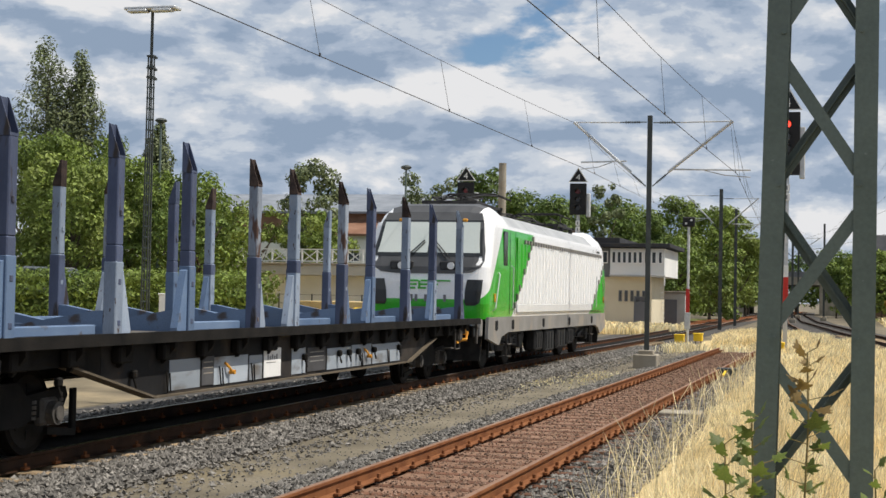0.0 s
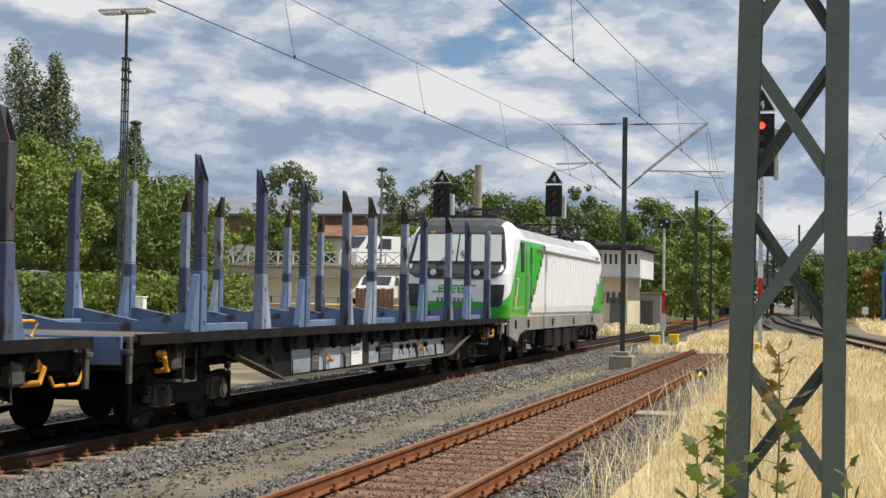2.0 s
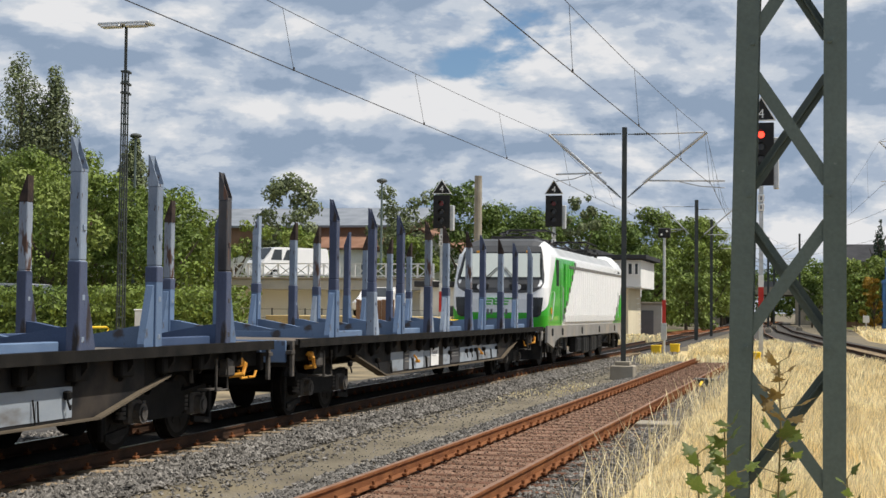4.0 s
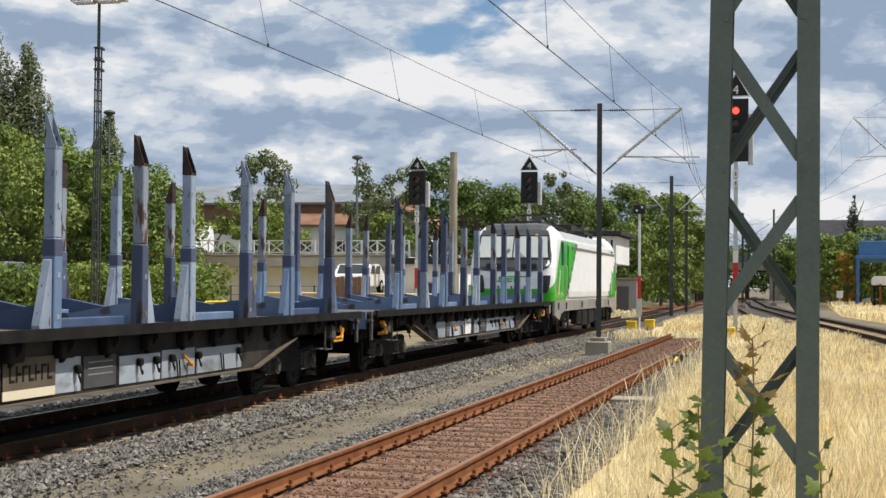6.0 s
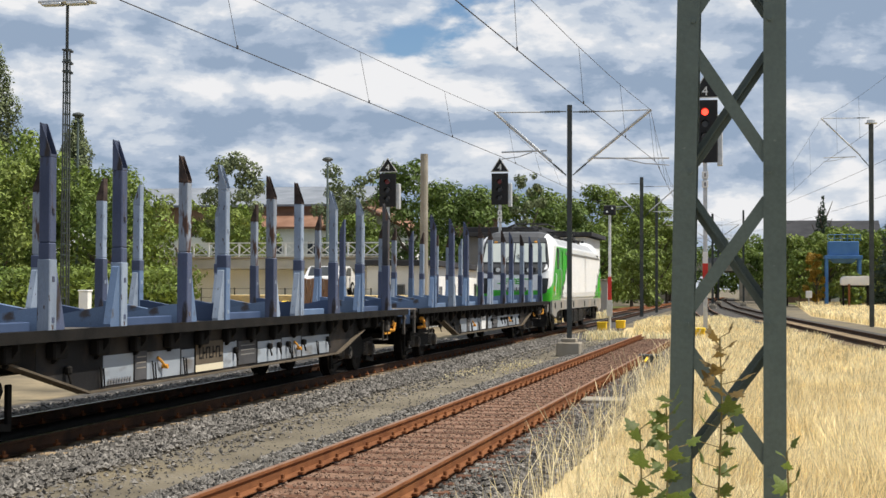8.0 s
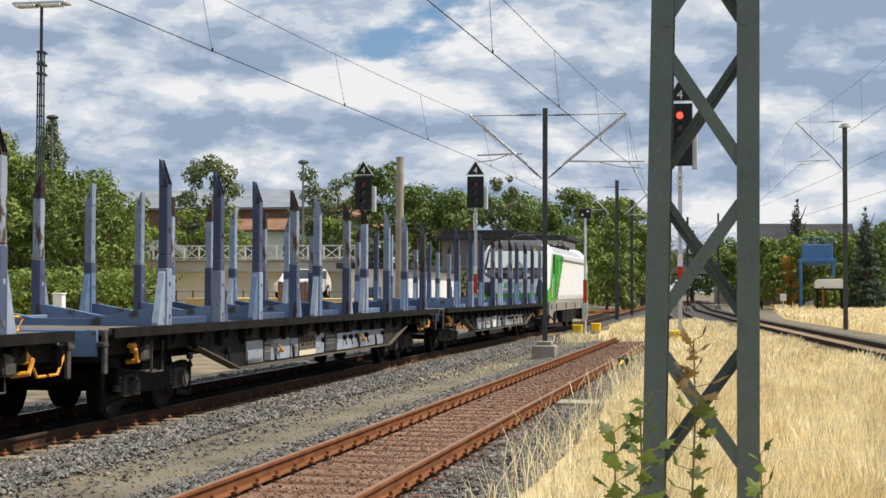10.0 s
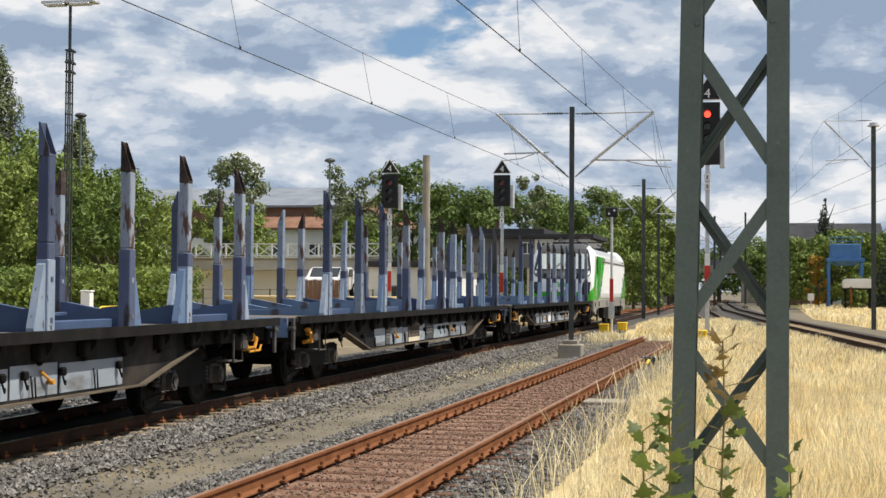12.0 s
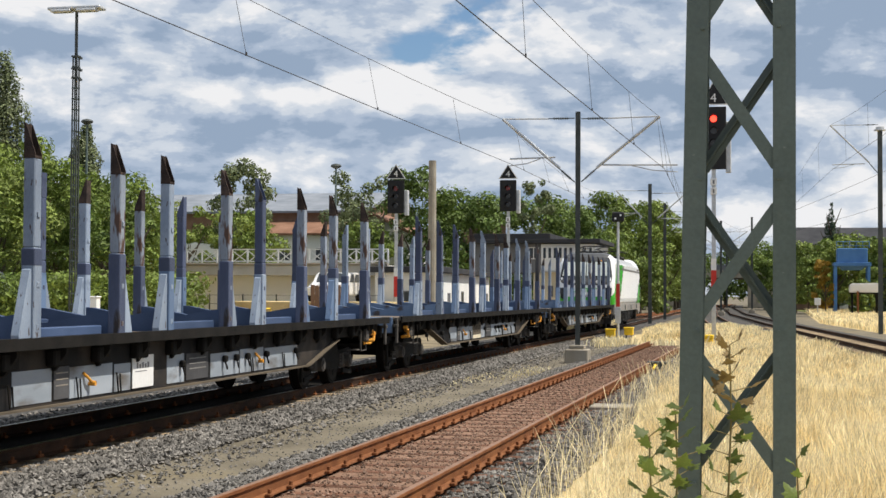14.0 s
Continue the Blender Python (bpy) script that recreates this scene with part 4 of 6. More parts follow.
            part("marker_lamp", bm, "orange", hold, "small amber marker lamp")
        # mark in green slanted shapes, number and plate as plain bars
        bm = B()
        y = -8.897
        for x0 in (-0.42, -0.16, 0.10):
            for z0, a, b2 in ((2.10, 0.0, 0.2), (2.015, 0.0, 0.18), (1.93, -0.02, 0.18)):
                box(bm, (x0 + a + (z0 - 1.93) * 0.3, y - 0.004, z0), (x0 + b2 + (z0 - 1.93) * 0.3, y + 0.03, z0 + 0.042), 0)
            box(bm, (x0 - 0.01, y - 0.004, 1.94), (x0 + 0.035, y + 0.03, 2.12), 0)
        box(bm, (-0.62, y - 0.004, 1.93), (-0.42, y + 0.03, 1.965), 0)
        box(bm, (0.30, y - 0.004, 2.107), (0.60, y + 0.03, 2.142), 0)
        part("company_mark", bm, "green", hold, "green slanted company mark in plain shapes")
        for k in (0, 1, 2, 4, 5, 6, 8):
            bm = B()
            box(bm, (-0.48 + k * 0.115, y - 0.004, 1.64), (-0.42 + k * 0.115, y + 0.03, 1.80), 0)
            part("number_bar", bm, "grey_text", hold, "dark grey bar")
        bm = B()
        box(bm, (-0.35, y - 0.004, 1.46), (0.35, y + 0.03, 1.52), 0)
        part("name_plate", bm, "grey_text", hold, "small name strip as plain bar")
    for s in (-1, 1):
        x = s * 1.49
        # ribbed side sheet
        bm = B()
        box(bm, (min(x, x + s * 0.02), -5.75, 1.40), (max(x, x + s * 0.02), 7.9, 3.28), 0.006, 0)
        n = 30
        for i in range(n):
            y = -5.3 + i * (12.9 / (n - 1))
            prism(bm, [(x + s * 0.02, y - 0.07), (x + s * 0.05, y - 0.035), (x + s * 0.05, y + 0.035), (x + s * 0.02, y + 0.07)], 1.62, 3.12, "z")
        box(bm, (min(x, x + s * 0.035), -5.75, 1.40), (max(x, x + s * 0.035), 7.9, 1.6), 0.006)
        part("side_panel", bm, "livery", lo, "white ribbed side panel")
        bm = B()
        box(bm, (-0.03, 0, 0), (0.03, 0.16, 0.10), 0.004)
        catch = mesh_of(bm, "catch", "under")
        for i in range(36):
            part("catch", catch, None, lo, "", pose(x + s * 0.03, -5.0 + i * 0.35, 3.14))
        bm = B()
        box(bm, (-0.025, 0, 0), (0.025, 0.12, 0.15), 0.004)
        seam = mesh_of(bm, "seam_plate", "under")
        for i in range(9):
            t = i / 8
            part("seam_plate", seam, None, lo, "", pose(x + s * 0.03, -6.1 + 2.1 * t, 1.5 + 1.72 * t))
            part("seam_plate", seam, None, lo, "", pose(x + s * 0.03, 5.6 + 2.2 * t, 1.45 + 1.3 * t))
        for e in (-1, 1):
            bm = B()
            box(bm, (min(x - s * 0.02, x + s * 0.008), e * 7.05 - 0.21, 2.52), (max(x - s * 0.02, x + s * 0.008), e * 7.05 + 0.21, 3.36), 0.02)
            part("side_window", bm, "glass_dark", lo, "dark cab side window")
            for y in (e * 6.55, e * 5.95):
                bm = B()
                box(bm, (min(x, x + s * 0.006), y - 0.012, 1.35), (max(x, x + s * 0.006), y + 0.012, 3.38), 0)
                part("door_joint", bm, "black", lo, "dark joint of the cab door")
            bm = B()
            tube(bm, [(x, e * 6.42, 1.45), (x + s * 0.06, e * 6.42, 1.5), (x + s * 0.06, e * 6.42, 2.5), (x, e * 6.42, 2.55)], 0.016, 6)
            part("grab_rail", bm, "galv", lo, "thin grab rail")
            bm = B()
            tube(bm, [(x, e * 8.3, 1.45), (x + s * 0.06, e * 8.3, 1.5), (x + s * 0.05, e * 7.85, 2.3), (x, e * 7.8, 2.35)], 0.016, 6)
            part("grab_rail", bm, "galv", lo, "thin grab rail")
            bm = B()
            box(bm, (min(x, x + s * 0.03), e * 8.2 - 0.05, 1.65), (max(x, x + s * 0.03), e * 8.2 + 0.05, 1.85), 0.01)
            part("reflector", bm, "orange", lo)
        # grey solebar with cut-outs
        bm = B()
        prism(bm, [(-8.7, 1.30), (-8.75, 0.80), (-7.6, 0.62), (-7.3, 0.82), (-6.6, 0.92), (6.6, 0.92), (7.3, 0.82), (7.6, 0.62), (8.75, 0.80), (8.7, 1.30)], x - s * 0.08, x - s * 0.005, "x")
        part("solebar", bm, "under", lo, "grey dusty solebar")
        for y in (-7.9, -6.1, -2.2, 1.8, 5.9):
            bm = B()
            box(bm, (min(x, x + s * 0.006), y - 0.12, 1.0), (max(x, x + s * 0.006), y + 0.12, 1.2), 0.01)
            box(bm, (min(x, x + s * 0.02), y - 0.02, 0.98), (max(x, x + s * 0.02), y + 0.02, 1.22), 0.004)
            part("jacking_pocket", bm, "black", lo)
        for y, l, z0, z1 in ((-2.4, 1.0, 0.35, 0.9), (-0.9, 1.3, 0.28, 0.9), (0.9, 1.4, 0.32, 0.9), (2.4, 0.9, 0.4, 0.9)):
            bm = B()
            box(bm, (s * 1.28 - 0.14, y - l / 2, z0), (s * 1.28 + 0.14, y + l / 2, z1), 0.05)
            for k in range(3):
                box(bm, (s * 1.40, y - l / 2 + 0.1 + k * l * 0.3, z0 + 0.08), (s * 1.44, y - l / 2 + 0.16 + k * l * 0.3, z1 - 0.08), 0.01)
            part("equipment_box", bm, "equip", lo, "black underfloor equipment box")
    for e in (-1, 1):
        bm = B()
        box(bm, (-1.35, e * 8.8 - 0.1, 0.85), (1.35, e * 8.8 + 0.1, 1.26), 0.03)
        part("bufferbeam", bm, "under", lo, "grey buffer beam")
        bm = B()
        prism(bm, [(-1.3, 0.85), (1.3, 0.85), (1.25, 0.28), (-1.25, 0.28)], e * 8.55 - 0.04, e * 8.55 + 0.04, "y")
        part("plough", bm, "equip", lo, "black rail guard plate")
        buffer_pair(lo, e * 8.9, e * 1.0, 1.04)
        for s in (-1, 1):
            bm = B()
            for z in (0.3, 0.6, 0.9):
                box(bm, (s * 1.30 - 0.08, e * 6.25 - 0.2, z), (s * 1.30 + 0.16, e * 6.25 + 0.2, z + 0.03), 0.005)
            box(bm, (s * 1.38, e * 6.25 - 0.2, 0.3), (s * 1.42, e * 6.25 - 0.17, 1.0), 0)
            box(bm, (s * 1.38, e * 6.25 + 0.17, 0.3), (s * 1.42, e * 6.25 + 0.2, 1.0), 0)
            part("steps", bm, "axlebox", lo, "grey steps below the cab door")
    # roof gear
    for e in (-1, 1):
        bm = B()
        box(bm, (-0.7, e * 5.4 - 1.5, 3.98), (0.7, e * 5.4 - 1.4, 4.06), 0.01)
        box(bm, (-0.7, e * 5.4 + 1.3, 3.98), (0.7, e * 5.4 + 1.4, 4.06), 0.01)
        for sx in (-0.62, 0.62):
            box(bm, (sx - 0.04, e * 5.4 - 1.45, 3.99), (sx + 0.04, e * 5.4 + 1.35, 4.05), 0.01)
        panto = part("pantograph", bm, "equip", lo, "lowered black pantograph", pose(0, 0, 0.06))
        for sx in (-1, 1):
            for y in (3.95, 5.0, 6.6):
                bm = B()
                cyl(bm, (sx * 0.6, e * y), 0.07, 3.74, 4.0, "z", 10)
                part("foot_insulator", bm, "equip", panto)
            bm = B()
            tube(bm, [(sx * 0.55, e * 4.1, 4.03), (sx * 0.42, e * 6.9, 4.14), (sx * 0.3, e * 4.6, 4.26)], 0.032, 6)
            part("lower_arm", bm, "equip", panto)
            bm = B()
            tube(bm, [(sx * 0.25, e * 6.7, 4.12), (sx * 0.5, e * 5.3, 4.30), (sx * 0.75, e * 4.3, 4.34)], 0.026, 6)
            part("upper_arm", bm, "equip", panto)
        for y in (4.15, 4.55):
            bm = B()
            tube(bm, [(-0.95, e * y, 4.24), (-0.6, e * y, 4.38), (0.6, e * y, 4.38), (0.95, e * y, 4.24)], 0.03, 6)
            part("collector_strip", bm, "equip", panto)
    for k, y in enumerate((-2.6, -1.2, 0.2, 1.6, 2.8)):
        bm = B()
        for j in range(5):
            cyl(bm, ((-0.35, 0.35)[k % 2], y), 0.07 + 0.03 * (j % 2), 3.8 + j * 0.06, 3.84 + j * 0.06, "z", 10)
        tube(bm, [((-0.35, 0.35)[k % 2], y, 4.1), ((0.35, -0.35)[k % 2], y + 1.3, 4.1)], 0.025, 6)
        part("insulator", bm, "equip", lo, "ribbed roof insulator and bus bar")
    wheels = []
    for y in (-5.2, 5.2):
        bm = B()
        for s in (-1, 1):
            prism(bm, [(-2.0, 0.75), (-1.7, 0.45), (-0.6, 0.55), (0.6, 0.55), (1.7, 0.45), (2.0, 0.75), (1.9, 0.9), (-1.9, 0.9)], s * 1.02, s * 1.16)
            for e in (-1.3, 1.3):
                box(bm, (s * 1.10 - 0.08, e - 0.2, 0.45), (s * 1.10 + 0.12, e + 0.2, 0.85), 0.04)
                for j in range(4):
                    cyl(bm, (s * 1.12, e * 0.55), 0.11, 0.6 + j * 0.06, 0.64 + j * 0.06, "z", 12)
            tube(bm, [(s * 1.2, -0.5, 0.62), (s * 1.2, 0.5, 0.78)], 0.05, 8)
            bar(bm, (s * 1.1, -1.95, 0.3), (s * 1.1, -1.95, 0.8), 0.06)
            bar(bm, (s * 1.1, 1.95, 0.3), (s * 1.1, 1.95, 0.8), 0.06)
        box(bm, (-1.0, -0.3, 0.4), (1.0, 0.3, 0.9), 0.04)
        bog = part("bogie", bm, "equip", lo, "black two-axle motor bogie", pose(0, y, 0))
        wheels += [wheelset(bog, -1.3, 0.6), wheelset(bog, 1.3, 0.6)]
    return lo, wheels


# way travelled by the rear end of the first wagon's deck: a slow, easing acceleration
def way(t):
    return 10.37 + 2.5549 * t + 0.04487 * t ** 2 - 0.000474 * t ** 3


def on_track(centre, pivot):
    y0, y1 = centre - pivot, centre + pivot
    x0, x1 = line_a(y0), line_a(y1)
    return pose((x0 + x1) / 2, centre, 0, 0, 0, math.degrees(math.atan2(x0 - x1, y1 - y0)))


LOCO_AT = 31.4
STK, BEAMS = stake_meshes(), [cross_beam_mesh("blue"), cross_beam_mesh("blue_deep")]
build_ground()
build_tracks()
loco, loco_wheels = build_loco(on_track(way(0) + LOCO_AT, 5.2))
wagons = [build_wagon(11 + k, on_track(way(0) + HALF - k * PITCH, 8.15), "wagons of the train") for k in range(3)]


# ---- masts, wires and signals beside the line ----
def lattice_mast():
    """Flat mast close to the viewer: two channel legs laced front and back with crossed flats."""
    y, dp = 6.5, 0.16
    t = thing("lattice_mast", "grey-green painted steel lattice mast standing in dry grass", "mast", pose(0, y, GZ))
    top = 6.2

    def left(z):
        return -0.417 + 0.0204 * z

    def right(z):
        return 0.1085 + 0.002 * z
    lw = 0.097
    for f, s in ((left, 1), (right, -1)):
        bm = B()
        prof = [(0, -0.008), (lw, -0.008), (lw, 0.0), (0.010, 0.0), (0.010, dp), (lw, dp), (lw, dp + 0.008), (0, dp + 0.008)]
        lo, hi = ([bm.verts.new((f(z) + s * u, v, z)) for u, v in prof] for z in (-0.4, top))
        for q in range(8):
            bm.faces.new((lo[q], lo[(q + 1) % 8], hi[(q + 1) % 8], hi[q]))
        for ring in (lo, hi):
            bm.faces.new((ring[0], ring[1], ring[2], ring[3]))
            bm.faces.new((ring[0], ring[3], ring[4], ring[7]))
            bm.faces.new((ring[4], ring[5], ring[6], ring[7]))
        part("leg", bm, "mast_paint", t, "grey-green channel leg")
        for k in range(9):
            bm = B()
            z = 0.55 + 0.66 * k
            cyl(bm, (f(z) + s * (lw - 0.025), z), 0.009, -0.02, -0.006, "y", 6)
            part("bolt", bm, "mast_paint", t)
    ztop, step = 3.06, 0.652
    for face, yy, phase in (("front", 0.005, 0), ("back", dp - 0.005, 1)):
        for k in range(-5, 5):
            z1 = ztop - step * k
            z0 = z1 - 0.475
            if z0 < -0.3:
                continue
            a, b = (left(z1) + lw * 0.8, right(z0) - lw * 0.8) if (k + phase) % 2 == 0 else (right(z1) - lw * 0.8, left(z0) + lw * 0.8)
            bm = B()
            bar(bm, (a, yy, z1), (b, yy, z0), 0.056, 0.008, (0, 1, 0))
            bar(bm, (a, yy + 0.012 * (1 if phase == 0 else -1), z1), (b, yy + 0.012 * (1 if phase == 0 else -1), z0), 0.008, 0.03, (0, 1, 0))
            part("lacing_bar", bm, "mast_paint", t)
    return t


def h_beam(bm, x, y, z0, z1, w=0.22, d=0.22, f=0.014):
    box(bm, (x - w / 2, y - d / 2, z0), (x + w / 2, y - d / 2 + f, z1), 0)
    box(bm, (x - w / 2, y + d / 2 - f, z0), (x + w / 2, y + d / 2, z1), 0)
    box(bm, (x - 0.007, y - d / 2 + f, z0), (x + 0.007, y + d / 2 - f, z1), 0)


def insulator(bm, p, q, r=0.036):
    p, q = Vector(p), Vector(q)
    tube(bm, [p.lerp(q, k / 12) for k in range(13)], r * 0.45, 8)
    for k in range(3, 10):
        tube(bm, [p.lerp(q, k / 12), p.lerp(q, (k + 0.5) / 12)], r, 8)


def catenary_mast(x, y, h, arms, base=True, lamp=False, label="dark steel contact-line mast on a concrete foot", w=0.135):
    """arms: (side, reach, tip height, root height, reach of the steady arm, its height)."""
    t = thing("catenary_mast", label, "mast", pose(x, y, GZ))
    bm = B()
    h_beam(bm, 0, 0, 0.0, h - GZ, w, w)
    part("pole", bm, "mast_dark", t)
    if base:
        bm = B()
        box(bm, (-0.35, -0.35, -0.1), (0.35, 0.35, 0.42), 0.03)
        box(bm, (-0.22, -0.22, 0.42), (0.22, 0.22, 0.54), 0.02)
        part("foot", bm, "concrete", t, "weathered concrete foot")
    if lamp:
        bm = B()
        cyl(bm, (0, 0), 0.33, h - GZ, h - GZ + 0.06, "z", 18)
        cyl(bm, (0, 0), 0.22, h - GZ + 0.06, h - GZ + 0.2, "z", 18)
        part("lamp_cap", bm, "galv", t, "pale mushroom lamp cap")
    for s, reach, zt, zr, rs, zs in arms:
        g = -GZ
        bm = B()
        tube(bm, [(s * 0.55, 0, zr + g + 0.35 * (zt - zr) * 0.62), (s * reach, 0, zt + g)], 0.046, 8)
        tube(bm, [(s * 0.9, 0, zt + g - 0.02), (s * reach, 0, zt + g)], 0.022, 8)
        tube(bm, [(s * reach * 0.30, 0, zs + g + 0.08), (s * rs, 0, zs + g + 0.05)], 0.026, 8)
        tube(bm, [(s * rs * 0.55, 0, zs + g + 0.04), (s * rs * 0.75, 0, zs + g - 0.10), (s * rs, 0, zs + g - 0.16)], 0.016, 6)
        part("bracket_arm", bm, "galv", t, "galvanised tube bracket arm")
        bm = B()
        insulator(bm, (s * 0.1, 0, zt + g - 0.02), (s * 0.9, 0, zt + g - 0.02))
        part("insulator", bm, "mast_dark", t, "dark ribbed insulator")
        bm = B()
        insulator(bm, (s * 0.1, 0, zr + g), (s * 0.58, 0, zr + g + 0.35 * (zt - zr) * 0.62))
        part("insulator", bm, "mast_dark", t, "dark ribbed insulator")
    return t


def wire(name, pts, r, label):
    bm = B()
    tube(bm, pts, r, 5)
    return tagged(part(name, bm, "wire"), label, "overhead wire")


def sag_line(p, q, sag, n=10):
    p, q = Vector(p), Vector(q)
    return [p.lerp(q, i / n) - Vector((0, 0, sag * 4 * (i / n) * (1 - i / n))) for i in range(n + 1)]


def catenary(c0, c1, m0, m1, every, first, sag=0.9):
    """Contact wire, messenger wire above it and droppers between."""
    ct = thing("contact_line", "overhead contact line with messenger wire and droppers", "overhead line")
    cp, mp = sag_line(c0, c1, 0.03), sag_line(m0, m1, sag)

    def at(pts, y):
        for a, b in zip(pts, pts[1:]):
            if a.y <= y <= b.y:
                return a.lerp(b, (y - a.y) / (b.y - a.y))
        return None
    for nm, pts, r in (("contact_wire", cp, 0.0085), ("messenger_wire", mp, 0.006)):
        bm = B()
        tube(bm, pts, r, 5)
        part(nm, bm, "wire", ct)
    y = first
    while y < c1[1]:
        a, b = at(cp, y), at(mp, y)
        if a is not None and b is not None:
            bm = B()
            tube(bm, [a, b], 0.0045, 4)
            box(bm, (a.x - 0.012, a.y - 0.02, a.z - 0.01), (a.x + 0.012, a.y + 0.02, a.z + 0.05), 0)
            part("dropper", bm, "wire", ct)
        y += every
    return ct


def text_four(parent, m, size):
    cu = bpy.data.curves.new("figure", "FONT")
    cu.body, cu.size, cu.extrude, cu.align_x = "4", size, 0.004, "CENTER"
    ob = new("figure", cu)
    dg = bpy.context.evaluated_depsgraph_get()
    me = bpy.data.meshes.new_from_object(ob.evaluated_get(dg))
    bpy.data.objects.remove(ob)
    me.materials.clear()
    me.materials.append(M["white"])
    part("figure", me, None, parent, "white figure 4", m)


def main_signal(x, y, z0, z1, ztop, lit, post=True, w=0.72, face=0.0):
    t = thing("light_signal", "black light signal %s below a triangular board showing 4" % ("showing red" if lit else "with unlit lenses"), "railway signal", pose(x, y, GZ, 0, 0, face))
    g = -GZ
    bm = B()
    h_beam(bm, 0, 0.12, 0, z0 + g + 0.3, 0.14, 0.14)
    part("post", bm, "galv", t, "galvanised signal post")
    bm = B()
    box(bm, (-w / 2, -0.02, z0 + g), (w / 2, 0.05, z1 + g), 0.02)
    part("screen", bm, "black", t, "matt black signal screen")
    zz = z1 + g - 0.42
    for k in range(3):
        bm = B()
        cyl(bm, (0, zz - 0.42 * k), 0.115, -0.05, -0.02, "y", 18, 0)
        for a in range(0, 190, 20):
            a0, a1 = math.radians(a - 5), math.radians(a + 15)
            p0, p1 = (0.14 * math.cos(a0), 0.14 * math.sin(a0)), (0.14 * math.cos(a1), 0.14 * math.sin(a1))
            bar(bm, (p0[0], -0.14, zz - 0.42 * k + p0[1]), (p1[0], -0.14, zz - 0.42 * k + p1[1]), 0.26, 0.012, (p0[0], 0, p0[1]), 1)
        part("lens", bm, [("red_light" if lit else "dim_red") if k == 0 else "lens", "black"], t, "red lamp" if k == 0 else "dark lens with hood")
    bm = B()
    box(bm, (w / 2 - 0.02, 0.08, z0 + g - 0.1), (w / 2 + 0.16, 0.4, z1 + g - 0.5), 0.02)
    part("cabinet", bm, "galv", t, "grey lamp cabinet behind the screen")
    hw, zb, zt = 0.50, z1 + g + 0.06, ztop + g
    for nm, k, d0, mt in (("board_rim", 1.0, 0.0, "white"), ("board", 0.86, -0.012, "black")):
        bm = B()
        cz = (zb * 2 + zt) / 3
        prism(bm, [(-hw * k, cz + (zb - cz) * k), (hw * k, cz + (zb - cz) * k), (0, cz + (zt - cz) * k)], d0 - 0.012, d0 + 0.012, "y")
        part(nm, bm, mt, t)
    text_four(t, pose(0, -0.027, zb + 0.10, 90), 0.44)
    bm = B()
    box(bm, (-0.09, 0.02, 1.9), (0.09, 0.045, 2.9), 0, 0)
    box(bm, (-0.09, 0.02, 2.9), (0.09, 0.045, 3.3), 0, 1)
    part("mast_plate", bm, ["red", "white"], t, "red and white mast plate")
    bm = B()
    for k in range(2):
        box(bm, (-0.11, -0.01, z0 + g - 0.55 - 0.32 * k), (0.11, 0.02, z0 + g - 0.3 - 0.32 * k), 0.01, 0)
        box(bm, (-0.03, -0.014, z0 + g - 0.5 - 0.32 * k), (0.03, -0.01, z0 + g - 0.36 - 0.32 * k), 0, 1)
    part("small_plate", bm, ["white", "grey_text"], t, "small white plate with a letter bar")
    return t


def dwarf_post(x, y, h):
    t = thing("shunting_signal", "small black shunting signal on a slim grey post", "railway signal", pose(x, y, GZ))
    bm = B()
    tube(bm, [(0, 0, 0), (0, 0, h - GZ)], 0.06, 8)
    part("post", bm, "galv", t)
    bm = B()
    box(bm, (-0.28, -0.1, h - GZ - 0.35), (0.28, 0.1, h - GZ + 0.1), 0.05)
    part("head", bm, "black", t, "black signal head")
    for dx, dz in ((-0.12, -0.2), (0.12, -0.05)):
        bm = B()
        cyl(bm, (dx, h - GZ + dz), 0.05, -0.115, -0.1, "y", 12)
        part("lens", bm, "white", t, "white lens")
    bm = B()
    box(bm, (-0.085, -0.09, 1.5), (0.085, -0.06, 2.55), 0, 0)
    part("mast_plate", bm, "red", t, "red mast plate")
    bm = B()
    box(bm, (-0.13, -0.11, 0.75), (0.13, -0.065, 1.5), 0.01, 0)
    part("side_cabinet", bm, "galv", t)


def yellow_box(x, y, s=0.42):
    t = thing("track_magnet_box", "yellow connection box on short legs beside the track", "junction box", pose(x, y, GZ))
    bm = B()
    box(bm, (-s / 2, -s / 2, 0.14), (s / 2, s / 2, 0.14 + s * 0.85), 0.03)
    box(bm, (-s / 2 - 0.02, -s / 2 - 0.02, 0.14 + s * 0.7), (s / 2 + 0.02, s / 2 + 0.02, 0.14 + s * 0.9), 0.02)
    part("housing", bm, "yellow", t)
    for dx in (-0.12, 0.12):
        bm = B()
        box(bm, (dx - 0.03, -0.03, -0.05), (dx + 0.03, 0.03, 0.16), 0)
        part("leg", bm, "concrete", t)


